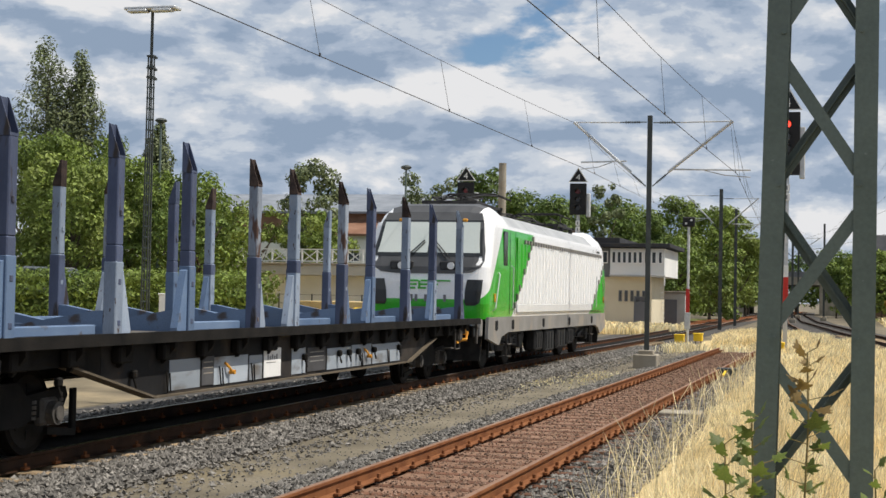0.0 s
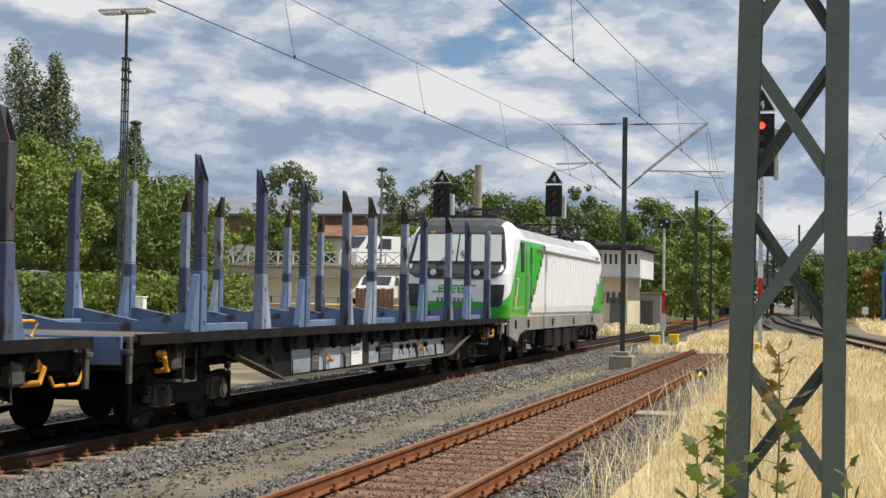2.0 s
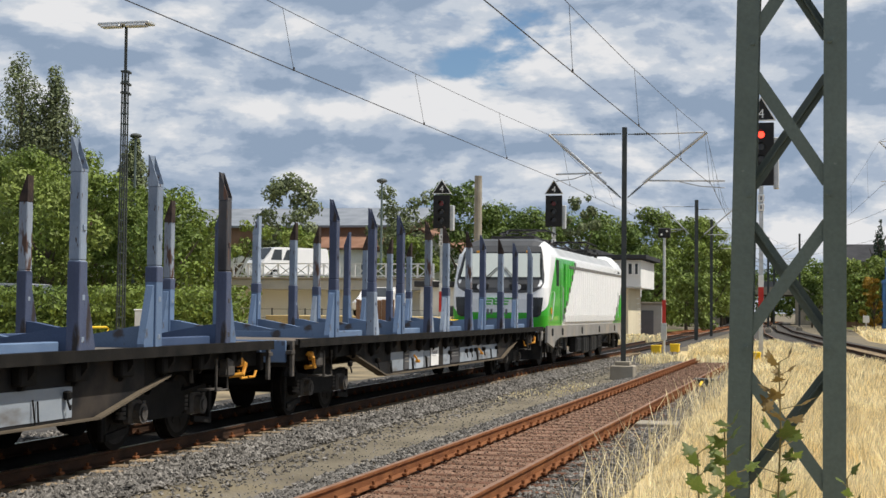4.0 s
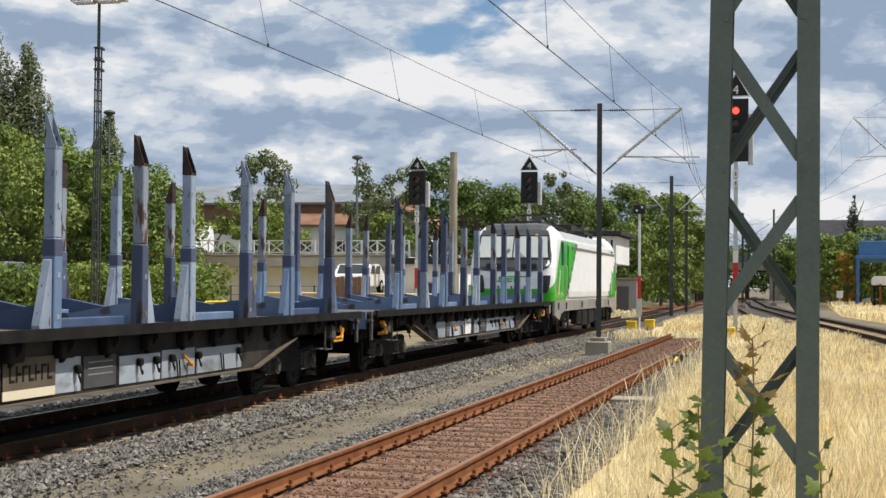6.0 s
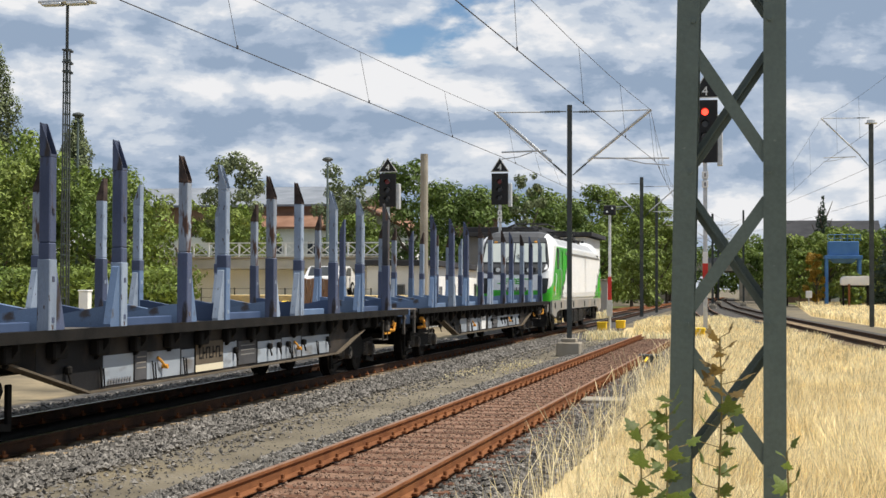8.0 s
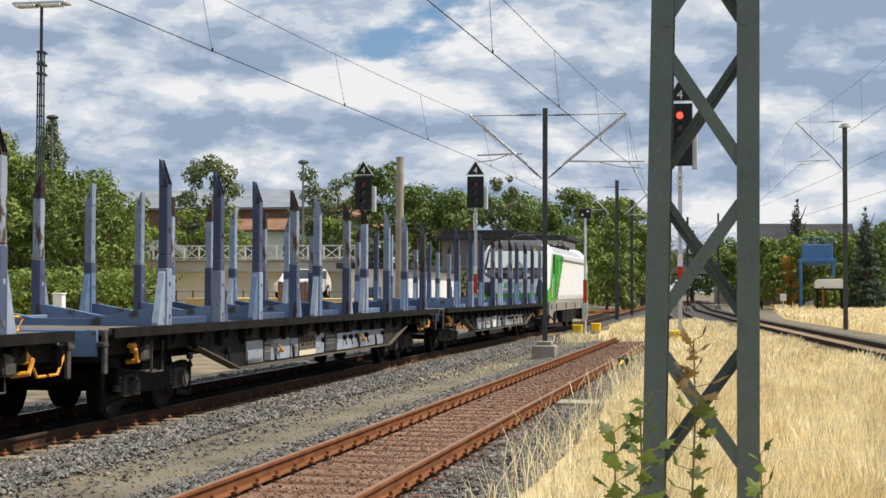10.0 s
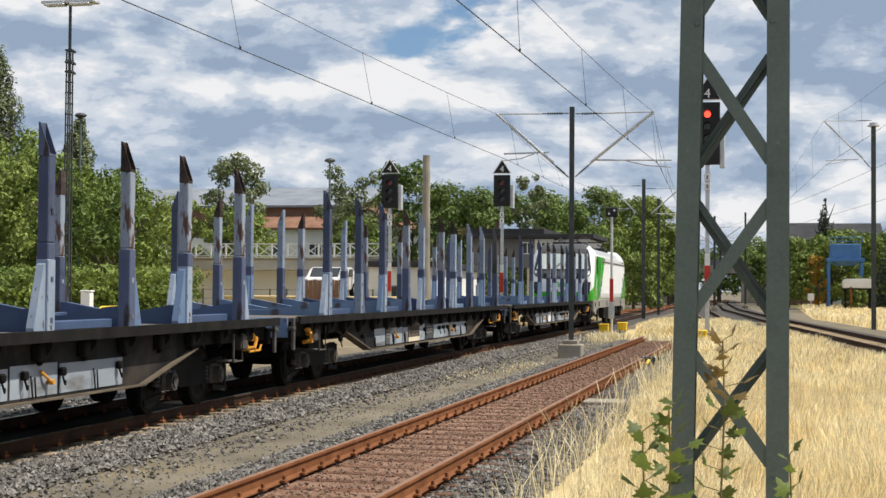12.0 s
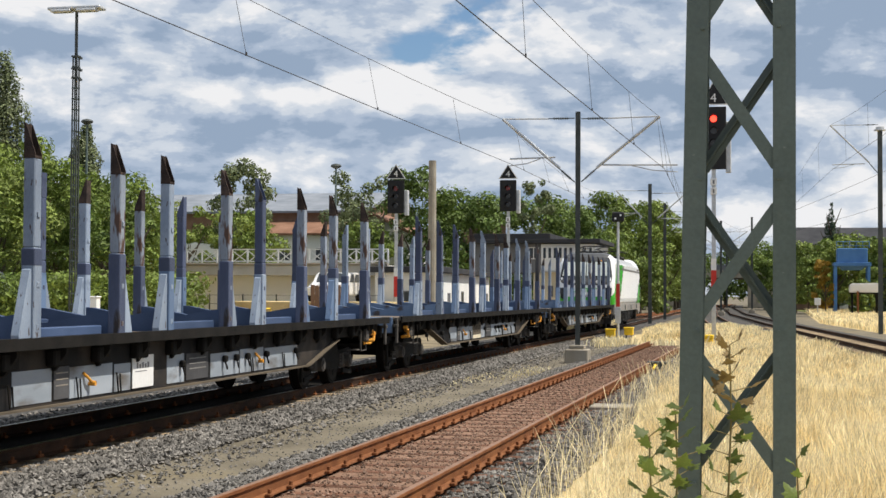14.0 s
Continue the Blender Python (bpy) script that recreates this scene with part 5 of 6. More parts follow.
def flood_mast(x, y, h):
    t = thing("floodlight_mast", "slender grey lattice mast with a flat floodlight bar on top", "light mast", pose(x, y, GZ))
    g = h - GZ
    for dx in (-0.10, 0.10):
        for dy in (-0.09, 0.09):
            bm = B()
            bar(bm, (dx * 1.2, dy, 0), (dx * 0.75, dy, g - 1.7), 0.045)
            part("chord", bm, "mast_dark", t)
    for k in range(26):
        z = 0.4 + k * 0.40
        if z > g - 1.75:
            break
        for dy in (-0.09, 0.09):
            bm = B()
            bar(bm, (-0.12, dy, z), (0.12, dy, z), 0.02, 0.05)
            part("rung", bm, "mast_paint", t)
    bm = B()
    tube(bm, [(0, 0, g - 1.9), (0, 0, g)], 0.06, 8)
    for zz in (g - 1.75, g - 2.2, g - 2.55):
        box(bm, (-0.14, -0.12, zz), (0.14, 0.12, zz + 0.06), 0)
        box(bm, (0.12, -0.08, zz - 0.08), (0.24, 0.04, zz), 0)
    part("neck", bm, "mast_dark", t)
    bm = B()
    box(bm, (-1.05, -0.3, g), (1.05, 0.3, g + 0.12), 0.03)
    box(bm, (-0.9, -0.36, g - 0.1), (-0.1, 0.0, g), 0.03)
    box(bm, (0.1, -0.36, g - 0.1), (0.9, 0.0, g), 0.03)
    part("floodlight", bm, "galv", t, "pale floodlight bar")


def street_lamp(x, y, h):
    t = thing("street_lamp", "slim grey lamp post with a mushroom head", "street lamp", pose(x, y, GZ))
    bm = B()
    tube(bm, [(0, 0, 0), (0, 0, h - GZ)], 0.1, 8, 0.055)
    part("post", bm, "mast_paint", t)
    bm = B()
    prof = [(0.08, -0.12), (0.28, -0.03), (0.32, 0.04), (0.25, 0.12), (0.08, 0.17)]
    rings = [[bm.verts.new((r * math.cos(a * math.pi / 8), r * math.sin(a * math.pi / 8), h - GZ + z)) for a in range(16)] for r, z in prof]
    for a, b in zip(rings, rings[1:]):
        for j in range(16):
            bm.faces.new((a[j], a[(j + 1) % 16], b[(j + 1) % 16], b[j]))
    bm.faces.new(rings[-1])
    bm.faces.new(rings[0][::-1])
    part("head", bm, "mast_dark", t, "dark mushroom lamp head")


# ---- plants ----
def leaf_cloud(name, blobs, count, size, material, seed, flat=0.0):
    """Crown of many small tilted leaves gathered in uneven clumps: blobs are (centre, radii)."""
    rng = np.random.default_rng(seed)
    vol = np.array([r[0] * r[1] * r[2] for _, r in blobs]) ** 0.75
    pick = rng.choice(len(blobs), count, p=vol / vol.sum())
    C = np.array([c for c, _ in blobs])[pick]
    R = np.array([r for _, r in blobs])[pick]
    d = rng.normal(size=(count, 3))
    d /= np.linalg.norm(d, axis=1)[:, None]
    rad = rng.uniform(0.3, 1.0, count) ** 0.35 * (1 + 0.12 * rng.normal(size=count))
    P = C + d * R * rad[:, None]
    nrm = 1.2 * d + rng.normal(0, 0.45, (count, 3)) + np.array([0, 0, 0.3])
    nrm /= np.linalg.norm(nrm, axis=1)[:, None]
    a = np.cross(nrm, rng.normal(size=(count, 3)))
    a /= np.linalg.norm(a, axis=1)[:, None]
    b = np.cross(nrm, a)
    s = size * rng.uniform(0.55, 1.25, count)[:, None]
    V = np.stack([P - a * s, P - b * s * 0.5 + nrm * s * 0.15, P + a * s, P + b * s * 0.5 + nrm * s * 0.15], 1).reshape(-1, 3)
    F = np.arange(count * 4).reshape(-1, 4)
    return raw(name, V.tolist(), F.tolist(), material)


def crown_mesh(kind, material, seed, h, r, dist):
    """Crown in true size: uneven clumps of leaves within the tree's outline."""
    rnd = random.Random(seed)
    blobs = []
    leaf = 0.085 + 0.00095 * dist
    count = int(min(11000, max(2600, 6.5 * r * h / leaf ** 2)))
    if kind == "poplar":
        leaf, count = 0.22, 17000
    if kind == "poplar":
        for k in range(70):
            u = 0.06 + 0.92 * k / 69
            lim = r * max(0.10, (0.55 + 0.8 * u) if u < 0.4 else 0.95 * (1 - ((u - 0.4) / 0.62) ** 3.4))
            a, q = rnd.uniform(0, 6.28), rnd.uniform(0.2, 0.85)
            b = rnd.uniform(0.26, 0.44) * lim + 0.3
            blobs.append(((lim * 0.8 * q * math.cos(a), lim * 0.8 * q * math.sin(a), u * h), (b, b, b * 1.5)))
    elif kind == "conifer":
        for k in range(15):
            u = 0.12 + 0.86 * k / 14
            w = r * (1 - u) + 0.15
            for j in range(6):
                a = rnd.uniform(0, 6.28)
                blobs.append(((w * 0.6 * math.cos(a), w * 0.6 * math.sin(a), u * h - 0.15 * w), (w * 0.48, w * 0.48, 0.032 * h)))
        count = min(count, 4500)
    else:
        airy = kind == "airy"
        n = 38 if airy else 58
        for k in range(n):
            a, u = rnd.uniform(0, 6.28), 0.16 + 0.80 * rnd.random() ** 0.85
            lim = r * math.sqrt(max(0.08, 1 - ((u - 0.52) / 0.53) ** 2))
            q = rnd.uniform(0.35, 1.0)
            b = r * (rnd.uniform(0.12, 0.26) if airy else rnd.uniform(0.16, 0.31))
            blobs.append(((q * lim * math.cos(a) * 0.9, q * lim * math.sin(a) * 0.9, min(u * h, h - b * 0.7)), (b, b, b * 0.8)))
        if airy:
            count = int(count * 0.6)
    return leaf_cloud("crown", blobs, count, leaf, material, seed)


TRUNKS = {}


def tree(x, y, h, r, kind="round", material="leaf", label="", cat="tree", z0=GZ, var=0):
    t = thing("tree", label or "leafy green broad-crowned tree", cat, pose(x, y, z0))
    if kind not in TRUNKS:
        bm = B()
        top = 0.9 if kind in ("poplar", "conifer") else 0.62
        tube(bm, [(0, 0, -0.02), (0.01, 0.0, top * 0.3), (-0.015, 0.01, top * 0.65), (0.0, 0.0, top)], 0.05, 8, 0.012)
        for k in range(9):
            a, z = k * 2.4, top * (0.35 + 0.06 * k)
            q = 0.10 if kind == "poplar" else 0.42
            tube(bm, [(0, 0, z), (q * 0.5 * math.cos(a), q * 0.5 * math.sin(a), z + 0.08), (q * math.cos(a), q * math.sin(a), z + 0.2)], 0.022, 5, 0.006)
        TRUNKS[kind] = mesh_of(bm, "trunk", "bark")
    part("trunk", TRUNKS[kind], None, t, "").scale = (r, r, h)
    part("crown", crown_mesh(kind, material, 100 + var, h, r, y), None, t)
    return t


def hedge(x0, x1, y0, y1, z0, z1, count, label, material="leaf", size=0.09):
    rng = np.random.default_rng(5)
    t = thing("hedge", label, "hedge")
    n = 60
    blobs = []
    for i in range(n):
        x = x0 + (x1 - x0) * (i + 0.5) / n
        for z in np.linspace(z0, z1 - 0.3, 5):
            blobs.append(((x, (y0 + y1) / 2 + rng.normal(0, 0.12), z + rng.normal(0, 0.06)), ((x1 - x0) / n * 0.85, (y1 - y0) / 2, (z1 - z0) / 7)))
    part("foliage", leaf_cloud("foliage", blobs, count, size, material, 77), None, t)
    bm = B()
    box(bm, (x0 + 0.6, y0 + 0.95, z0 - 0.3), (x1 - 0.8, y1 - 0.6, z1 - 0.95), 0)
    part("core", bm, "leaf_dark", t)
    return t


def maple_sapling(x, y, h, leaves, label, brown=0):
    """Young maple: thin stem, stalks and lobed leaves."""
    rnd = random.Random(int(h * 1000) + leaves)
    t = thing("maple_sapling", label, "sapling", pose(x, y, GZ))
    bm = B()
    pts = [(0.012 * math.sin(k * 1.3), 0.01 * math.cos(k * 1.7), h * k / 7) for k in range(8)]
    tube(bm, pts, 0.007, 6, 0.003)
    part("stem", bm, "twig", t)
    for k in range(leaves):
        u = 1 - (k / leaves) ** 1.15 * 0.72
        z = h * u
        a = k * 2.15 + rnd.uniform(-0.4, 0.4)
        L = rnd.uniform(0.025, 0.085) * (0.6 if u > 0.9 else 1)
        p = Vector((0.012 * math.sin(u * 9), 0, z))
        q = p + Vector((L * math.cos(a), L * math.sin(a), 0.02))
        bm = B()
        tube(bm, [p, q], 0.0018, 4)
        st = part("stalk", bm, "twig", t)
        me = LEAF[0 if not (brown and u > 1 - brown) else 1]
        s = rnd.uniform(0.030, 0.050) * (0.8 if u > 0.93 else 1)
        m = Matrix.Translation(q) @ Euler((radians(rnd.uniform(25, 80)), radians(rnd.uniform(-25, 25)), a - math.pi / 2), "XYZ").to_matrix().to_4x4()
        ob = part("leaf", me, None, st, "", m)
        ob.scale = (s, s, s)


def leaf_meshes():
    out = []
    for mt in ("maple", "maple_brown"):
        bm = B()
        ol = [(0, 0), (0.28, -0.12), (0.55, -0.10), (0.42, 0.12), (0.85, 0.22), (1.0, 0.48), (0.72, 0.5), (0.6, 0.62), (0.75, 0.95), (0.48, 0.88), (0.30, 0.98), (0.25, 1.3), (0, 1.65)]
        full = ol + [(-u, v) for u, v in ol[-2:0:-1]]
        c = bm.verts.new((0, 0.55, 0.06))
        vs = [bm.verts.new((u, v - 0.0, -0.10 * abs(u) - 0.08 * v * v)) for u, v in full]
        for i in range(len(vs)):
            bm.faces.new((c, vs[i], vs[(i + 1) % len(vs)]))
        out.append(mesh_of(bm, "leaf", mt, True))
    return out


# ---- buildings and vehicles ----
def window_unit(parent, x0, x1, z0, z1, y, cols=1, rows=1, frame="white", s=-1):
    """Window on a wall facing -y (s=-1): frame, glass and bars."""
    bm = B()
    f = 0.06
    for a, b in (((x0, z0), (x1, z0 + f)), ((x0, z1 - f), (x1, z1)), ((x0, z0 + f), (x0 + f, z1 - f)), ((x1 - f, z0 + f), (x1, z1 - f))):
        box(bm, (a[0], y - 0.03, a[1]), (b[0], y + 0.05, b[1]), 0)
    for k in range(1, cols):
        x = x0 + (x1 - x0) * k / cols
        box(bm, (x - 0.03, y - 0.025, z0 + f), (x + 0.03, y + 0.04, z1 - f), 0)
    for k in range(1, rows):
        z = z0 + (z1 - z0) * k / rows
        box(bm, (x0 + f, y - 0.025, z - 0.025), (x1 - f, y + 0.04, z + 0.025), 0)
    w = part("window", bm, frame, parent)
    bm = B()
    box(bm, (x0 + f, y + 0.005, z0 + f), (x1 - f, y + 0.02, z1 - f), 0)
    part("pane", bm, "window", w)
    return w


def wall_block(parent, name, a, b, mt, label=""):
    bm = B()
    box(bm, a, b, 0.02)
    return part(name, bm, mt, parent, label)


def low_building():
    """Long flat-roofed building parallel to the line; its long wall faces the track."""
    t = thing("low_building", "long white flat-roofed building beside the line", "building", pose(-16.75, 73.2, GZ, 0, 0, 4.16))
    wall_block(t, "wall", (-3.3, 0, 0), (0, 22, 3.15), "white_wall", "pale rendered wall")
    wall_block(t, "roof", (-3.55, -0.35, 3.15), (0.3, 22.3, 3.45), "roof_dark", "dark flat roof edge")
    for y0, y1, z0, z1, nm in ((3.2, 4.1, 0.05, 2.1, "door"), (8.5, 9.4, 1.3, 2.2, "window"), (18.2, 19.3, 1.3, 2.3, "window"), (20.2, 21.1, 0.05, 2.1, "door")):
        bm = B()
        for a, b in (((y0, z0), (y1, z0 + 0.06)), ((y0, z1 - 0.06), (y1, z1)), ((y0, z0 + 0.06), (y0 + 0.06, z1 - 0.06)), ((y1 - 0.06, z0 + 0.06), (y1, z1 - 0.06))):
            box(bm, (-0.03, a[0], a[1]), (0.035, b[0], b[1]))
        u = part(nm, bm, "grey_clad", t)
        bm = B()
        box(bm, (-0.02, y0 + 0.06, z0 + 0.06), (0.012, y1 - 0.06, z1 - 0.06))
        part("leaf" if nm == "door" else "pane", bm, "grey_clad" if nm == "door" else "window", u)
    window_unit(t, -2.3, -1.3, 1.3, 2.2, -0.03, 2, 1, "grey_clad")


def signal_box():
    t = thing("signal_box", "cream railway signal box with white upper storey and dark flat roof", "building", pose(0, 0, GZ))
    g = -GZ
    Y = 100.0
    wall_block(t, "wall", (-16.2, Y, 0), (-12.8, Y + 7, 3.7 + g), "cream", "cream rendered lower storey")
    wall_block(t, "upper_storey", (-15.6, Y - 0.5, 3.35 + g), (-11.9, Y + 7.5, 5.25 + g), "white_wall", "white upper storey")
    wall_block(t, "bay", (-20.3, Y - 0.2, 3.3 + g), (-15.65, Y + 7.3, 5.3 + g), "grey_clad", "grey clad bay")
    wall_block(t, "roof", (-20.4, Y - 1.0, 5.3 + g), (-11.5, Y + 8.0, 5.58 + g), "roof_dark", "dark overhanging flat roof")
    wall_block(t, "roof_step", (-20.2, Y - 0.9, 5.58 + g), (-14.9, Y + 7.8, 5.95 + g), "roof_dark", "raised dark part of the roof")
    for x0, x1 in [(-15.5 + k * 0.36, -15.19 + k * 0.36) for k in range(6)] + [(-13.3, -12.9), (-12.8, -12.45), (-12.35, -12.05)]:
        window_unit(t, x0, x1, 4.22 + g, 5.05 + g, Y - 0.53, 1, 1)
    window_unit(t, -16.5, -15.8, 4.22 + g, 5.05 + g, Y - 0.23, 2, 1)
    wall_block(t, "sill_band", (-15.65, Y - 0.58, 3.32 + g), (-11.85, Y - 0.502, 3.45 + g), "concrete_pale", "pale concrete band under the upper storey")
    for k in range(5):
        window_unit(t, -15.05 + k * 0.40, -14.83 + k * 0.40, 1.65 + g, 2.4 + g, Y - 0.03, 1, 1, "grey_clad")
    bm = B()
    box(bm, (-14.0, Y - 0.06, 0), (-13.2, Y + 0.01, 2.0 + g), 0.02)
    part("door", bm, "grey_clad", t)
    bm = B()
    for k in range(7):
        box(bm, (-12.0, Y - 2.0 + k * 0.3, 2.6 + g - k * 0.34), (-11.9, Y - 1.7 + k * 0.3, 2.64 + g - k * 0.34), 0)
    tube(bm, [(-11.9, Y - 0.5, 3.5 + g), (-11.9, Y - 0.5, 3.0)], 0.04, 6)
    part("balcony", bm, "white", t)
    low_building()
    s = thing("relay_hut", "small grey relay hut beside the signal box", "hut", pose(-12.6, 110, GZ))
    wall_block(s, "wall", (-1.3, 0, 0), (1.0, 2.4, 2.55), "concrete_pale")
    wall_block(s, "roof", (-1.4, -0.12, 2.55), (1.1, 2.5, 2.72), "concrete")
    wall_block(s, "door", (-0.5, -0.04, 0.05), (0.4, 0.0, 2.1), "grey_clad", "grey steel door")


def gable_house(x0, x1, y, d, eaves, ridge, wall, roof, label, across=False, z0=GZ, windows=()):
    t = thing("house", label, "house", pose(0, 0, z0))
    wall_block(t, "wall", (x0, y, 0), (x1, y + d, eaves), wall)
    bm = B()
    if across:
        prism(bm, [(y - 0.5, eaves - 0.1), (y + d / 2, ridge), (y + d + 0.5, eaves - 0.1), (y + d + 0.5, eaves + 0.1), (y + d / 2, ridge + 0.22), (y - 0.5, eaves + 0.1)], x0 - 0.5, x1 + 0.5, "x")
        part("roof", bm, roof, t)
        bm = B()
        prism(bm, [(y, eaves), (y + d, eaves), (y + d / 2, ridge)], x0, x1, "x")
        part("gable", bm, wall, t)
    else:
        xm = (x0 + x1) / 2
        prism(bm, [(x0 - 0.6, eaves - 0.15), (xm, ridge), (x1 + 0.6, eaves - 0.15), (x1 + 0.6, eaves + 0.1), (xm, ridge + 0.25), (x0 - 0.6, eaves + 0.1)], y - 0.7, y + d + 0.5, "y")
        part("roof", bm, roof, t)
        bm = B()
        prism(bm, [(x0, eaves), (x1, eaves), (xm, ridge)], y, y + d, "y")
        part("gable", bm, wall, t)
    for wx0, wx1, wz0, wz1 in windows:
        window_unit(t, wx0, wx1, wz0, wz1, y - 0.03, 2, 1)
    return t


def ramp():
    Y = 75.0
    t = thing("road_ramp", "pale concrete road ramp with a white lattice railing", "ramp", pose(0, 0, GZ))
    g = -GZ
    x0, x1 = -75.0, -19.9
    wall_block(t, "deck", (x0, Y, 2.75 + g), (x1, Y + 9, 3.3 + g), "concrete_pale", "pale concrete deck edge")
    wall_block(t, "abutment", (x0, Y + 1.2, 0), (x1 + 0.3, Y + 8, 2.75 + g), "white_wall", "whitewashed wall below the deck")
    wall_block(t, "kerb", (x0, Y - 0.1, 3.3 + g), (x1, Y + 0.3, 3.42 + g), "concrete")
    n = 30
    step = (x1 - (-46.0)) / n
    for i in range(n + 1):
        x = -46.0 + i * step
        bm = B()
        box(bm, (x - 0.04, Y, 3.4 + g), (x + 0.04, Y + 0.08, 4.15 + g), 0)
        part("railing_post", bm, "white", t)
        if i < n:
            bm = B()
            bar(bm, (x, Y + 0.04, 3.45 + g), (x + step, Y + 0.04, 4.1 + g), 0.03, 0.05)
            bar(bm, (x, Y + 0.04, 4.1 + g), (x + step, Y + 0.04, 3.45 + g), 0.03, 0.05)
            part("railing_cross", bm, "white", t)
    bm = B()
    for z in (3.48, 4.12):
        box(bm, (-46.0, Y + 0.01, z + g), (x1, Y + 0.07, z + g + 0.06), 0)
    part("railing_rail", bm, "white", t)
    f = thing("wire_fence", "dark post and wire fence before the ramp", "fence", pose(0, Y - 4, GZ))
    for i in range(22):
        bm = B()
        box(bm, (-38.2 + i * 0.9, -0.03, 0), (-38.14 + i * 0.9, 0.03, 2.0), 0)
        part("post", bm, "mast_dark", f)
    for z in (0.5, 1.0, 1.5, 1.95):
        bm = B()
        tube(bm, [(-38.2, 0, z), (-19.3, 0, z)], 0.012, 4)
        part("strand", bm, "mast_dark", f)


def car_profile(kind):
    if kind == "van":
        return [(-2.4, 0.35), (2.4, 0.35), (2.45, 0.9), (2.2, 1.15), (1.55, 1.87), (1.2, 1.95), (-2.3, 1.95), (-2.42, 1.2)]
    return [(-2.1, 0.3), (2.1, 0.3), (2.15, 0.7), (1.0, 0.9), (0.45, 1.42), (-1.2, 1.45), (-1.95, 0.95), (-2.12, 0.8)]


def vehicle(x, y, z, kind, paint, label, flip=False):
    """Car or van seen from its side, heading along x."""
    t = thing("van" if kind == "van" else "car", label, "vehicle", pose(x, y, z, 0, 0, 180 if flip else 0))
    bm = B()
    prism(bm, car_profile(kind), -0.85, 0.85, "y")
    bmesh.ops.bevel(bm, geom=list(bm.edges), offset=0.07, segments=2, affect="EDGES")
    part("body", bm, paint, t)
    for nm, p, q in ((("windscreen", (2.14, 0, 1.24), (1.62, 0, 1.88)), ("rear_window", (-2.42, 0, 1.35), (-2.37, 0, 1.85))) if kind == "van" else (("windscreen", (0.96, 0, 0.96), (0.50, 0, 1.38)), ("rear_window", (-1.86, 0, 1.02), (-1.28, 0, 1.41)))):
        bm = B()
        bar(bm, p, q, 1.42, 0.03)
        part(nm, bm, "window", t)
    for s in (-1, 1):
        spans = ((1.0, 1.75), (-0.1, 0.9)) if kind == "van" else ((-1.15, -0.3), (-0.2, 0.5))
        for a, b in spans:
            bm = B()
            z0, z1 = (1.2, 1.8) if kind == "van" else (0.95, 1.34)
            prism(bm, [(a, z0), (b, z0), (b - 0.25, z1), (a, z1)], s * 0.845, s * 0.86, "y")
            part("side_window", bm, "window", t)
        for xx in (-1.4, 1.45):
            bm = B()
            cyl(bm, (xx, 0.33), 0.33, s * 0.68, s * 0.88, "y", 18, 0)
            cyl(bm, (xx, 0.33), 0.2, s * 0.88, s * 0.89, "y", 14, 1)
            part("wheel", bm, ["tyre", "galv"], t)
    return t


def hopper():
    t = thing("loading_hopper", "blue steel loading hopper on tall legs", "hopper", pose(7.4, 150, GZ))
    for x in (-1.6, 1.55):
        for y in (0, 2.6):
            bm = B()
            box(bm, (x - 0.14, y - 0.14, 0), (x + 0.14, y + 0.14, 5.1), 0)
            part("leg", bm, "tank_blue", t)
    bm = B()
    box(bm, (-1.8, -0.3, 5.0), (1.8, 2.9, 5.35), 0.03)
    part("collar", bm, "tank_blue", t)
    bm = B()
    box(bm, (-1.45, 0, 5.35), (1.45, 2.6, 6.75), 0.05)
    part("bin", bm, "tank_blue", t)
    bm = B()
    for a, b in (((-1.2, 0), (1.2, 0)),):
        lo = [bm.verts.new(p) for p in ((-0.9, 0.6, 4.6), (0.9, 0.6, 4.6), (0.9, 2.0, 4.6), (-0.9, 2.0, 4.6))]
        hi = [bm.verts.new(p) for p in ((-1.3, 0, 5.0), (1.3, 0, 5.0), (1.3, 2.6, 5.0), (-1.3, 2.6, 5.0))]
        for i in range(4):
            bm.faces.new((lo[i], lo[(i + 1) % 4], hi[(i + 1) % 4], hi[i]))
    part("funnel", bm, "tank_blue", t)
    bm = B()
    for z in (7.0, 7.4):
        tube(bm, [(-1.5, -0.2, z), (1.6, -0.2, z)], 0.03, 5)
    for k in range(6):
        tube(bm, [(-1.5 + k * 0.62, -0.2, 6.75), (-1.5 + k * 0.62, -0.2, 7.4)], 0.03, 5)
    part("railing", bm, "tank_blue", t)


def white_tank():
    t = thing("storage_tank", "white box-shaped storage tank on posts beside the blue hopper", "tank", pose(6.56, 138, GZ))
    bm = B()
    prism(bm, [(0.0, 2.38), (0.0, 2.95), (0.18, 3.2), (2.47, 3.24), (2.62, 3.0), (2.62, 2.38)], 0, 1.7, "y")
    bmesh.ops.bevel(bm, geom=list(bm.edges), offset=0.07, segments=2, affect="EDGES")
    part("tank_body", bm, "white_wall", t)
    bm = B()
    box(bm, (0.05, 0.05, 2.24), (2.57, 1.65, 2.38), 0.02)
    part("cradle", bm, "frame_black", t)
    for x in (0.25, 2.4):
        for y in (0.2, 1.5):
            bm = B()
            box(bm, (x - 0.07, y - 0.07, 0), (x + 0.07, y + 0.07, 2.24), 0.01)
            part("leg", bm, "frame_black", t)
    bm = B()
    box(bm, (0.62, -0.16, 0), (0.80, -0.02, 2.5), 0.02)
    part("post", bm, "rail", t, "rust-brown post")


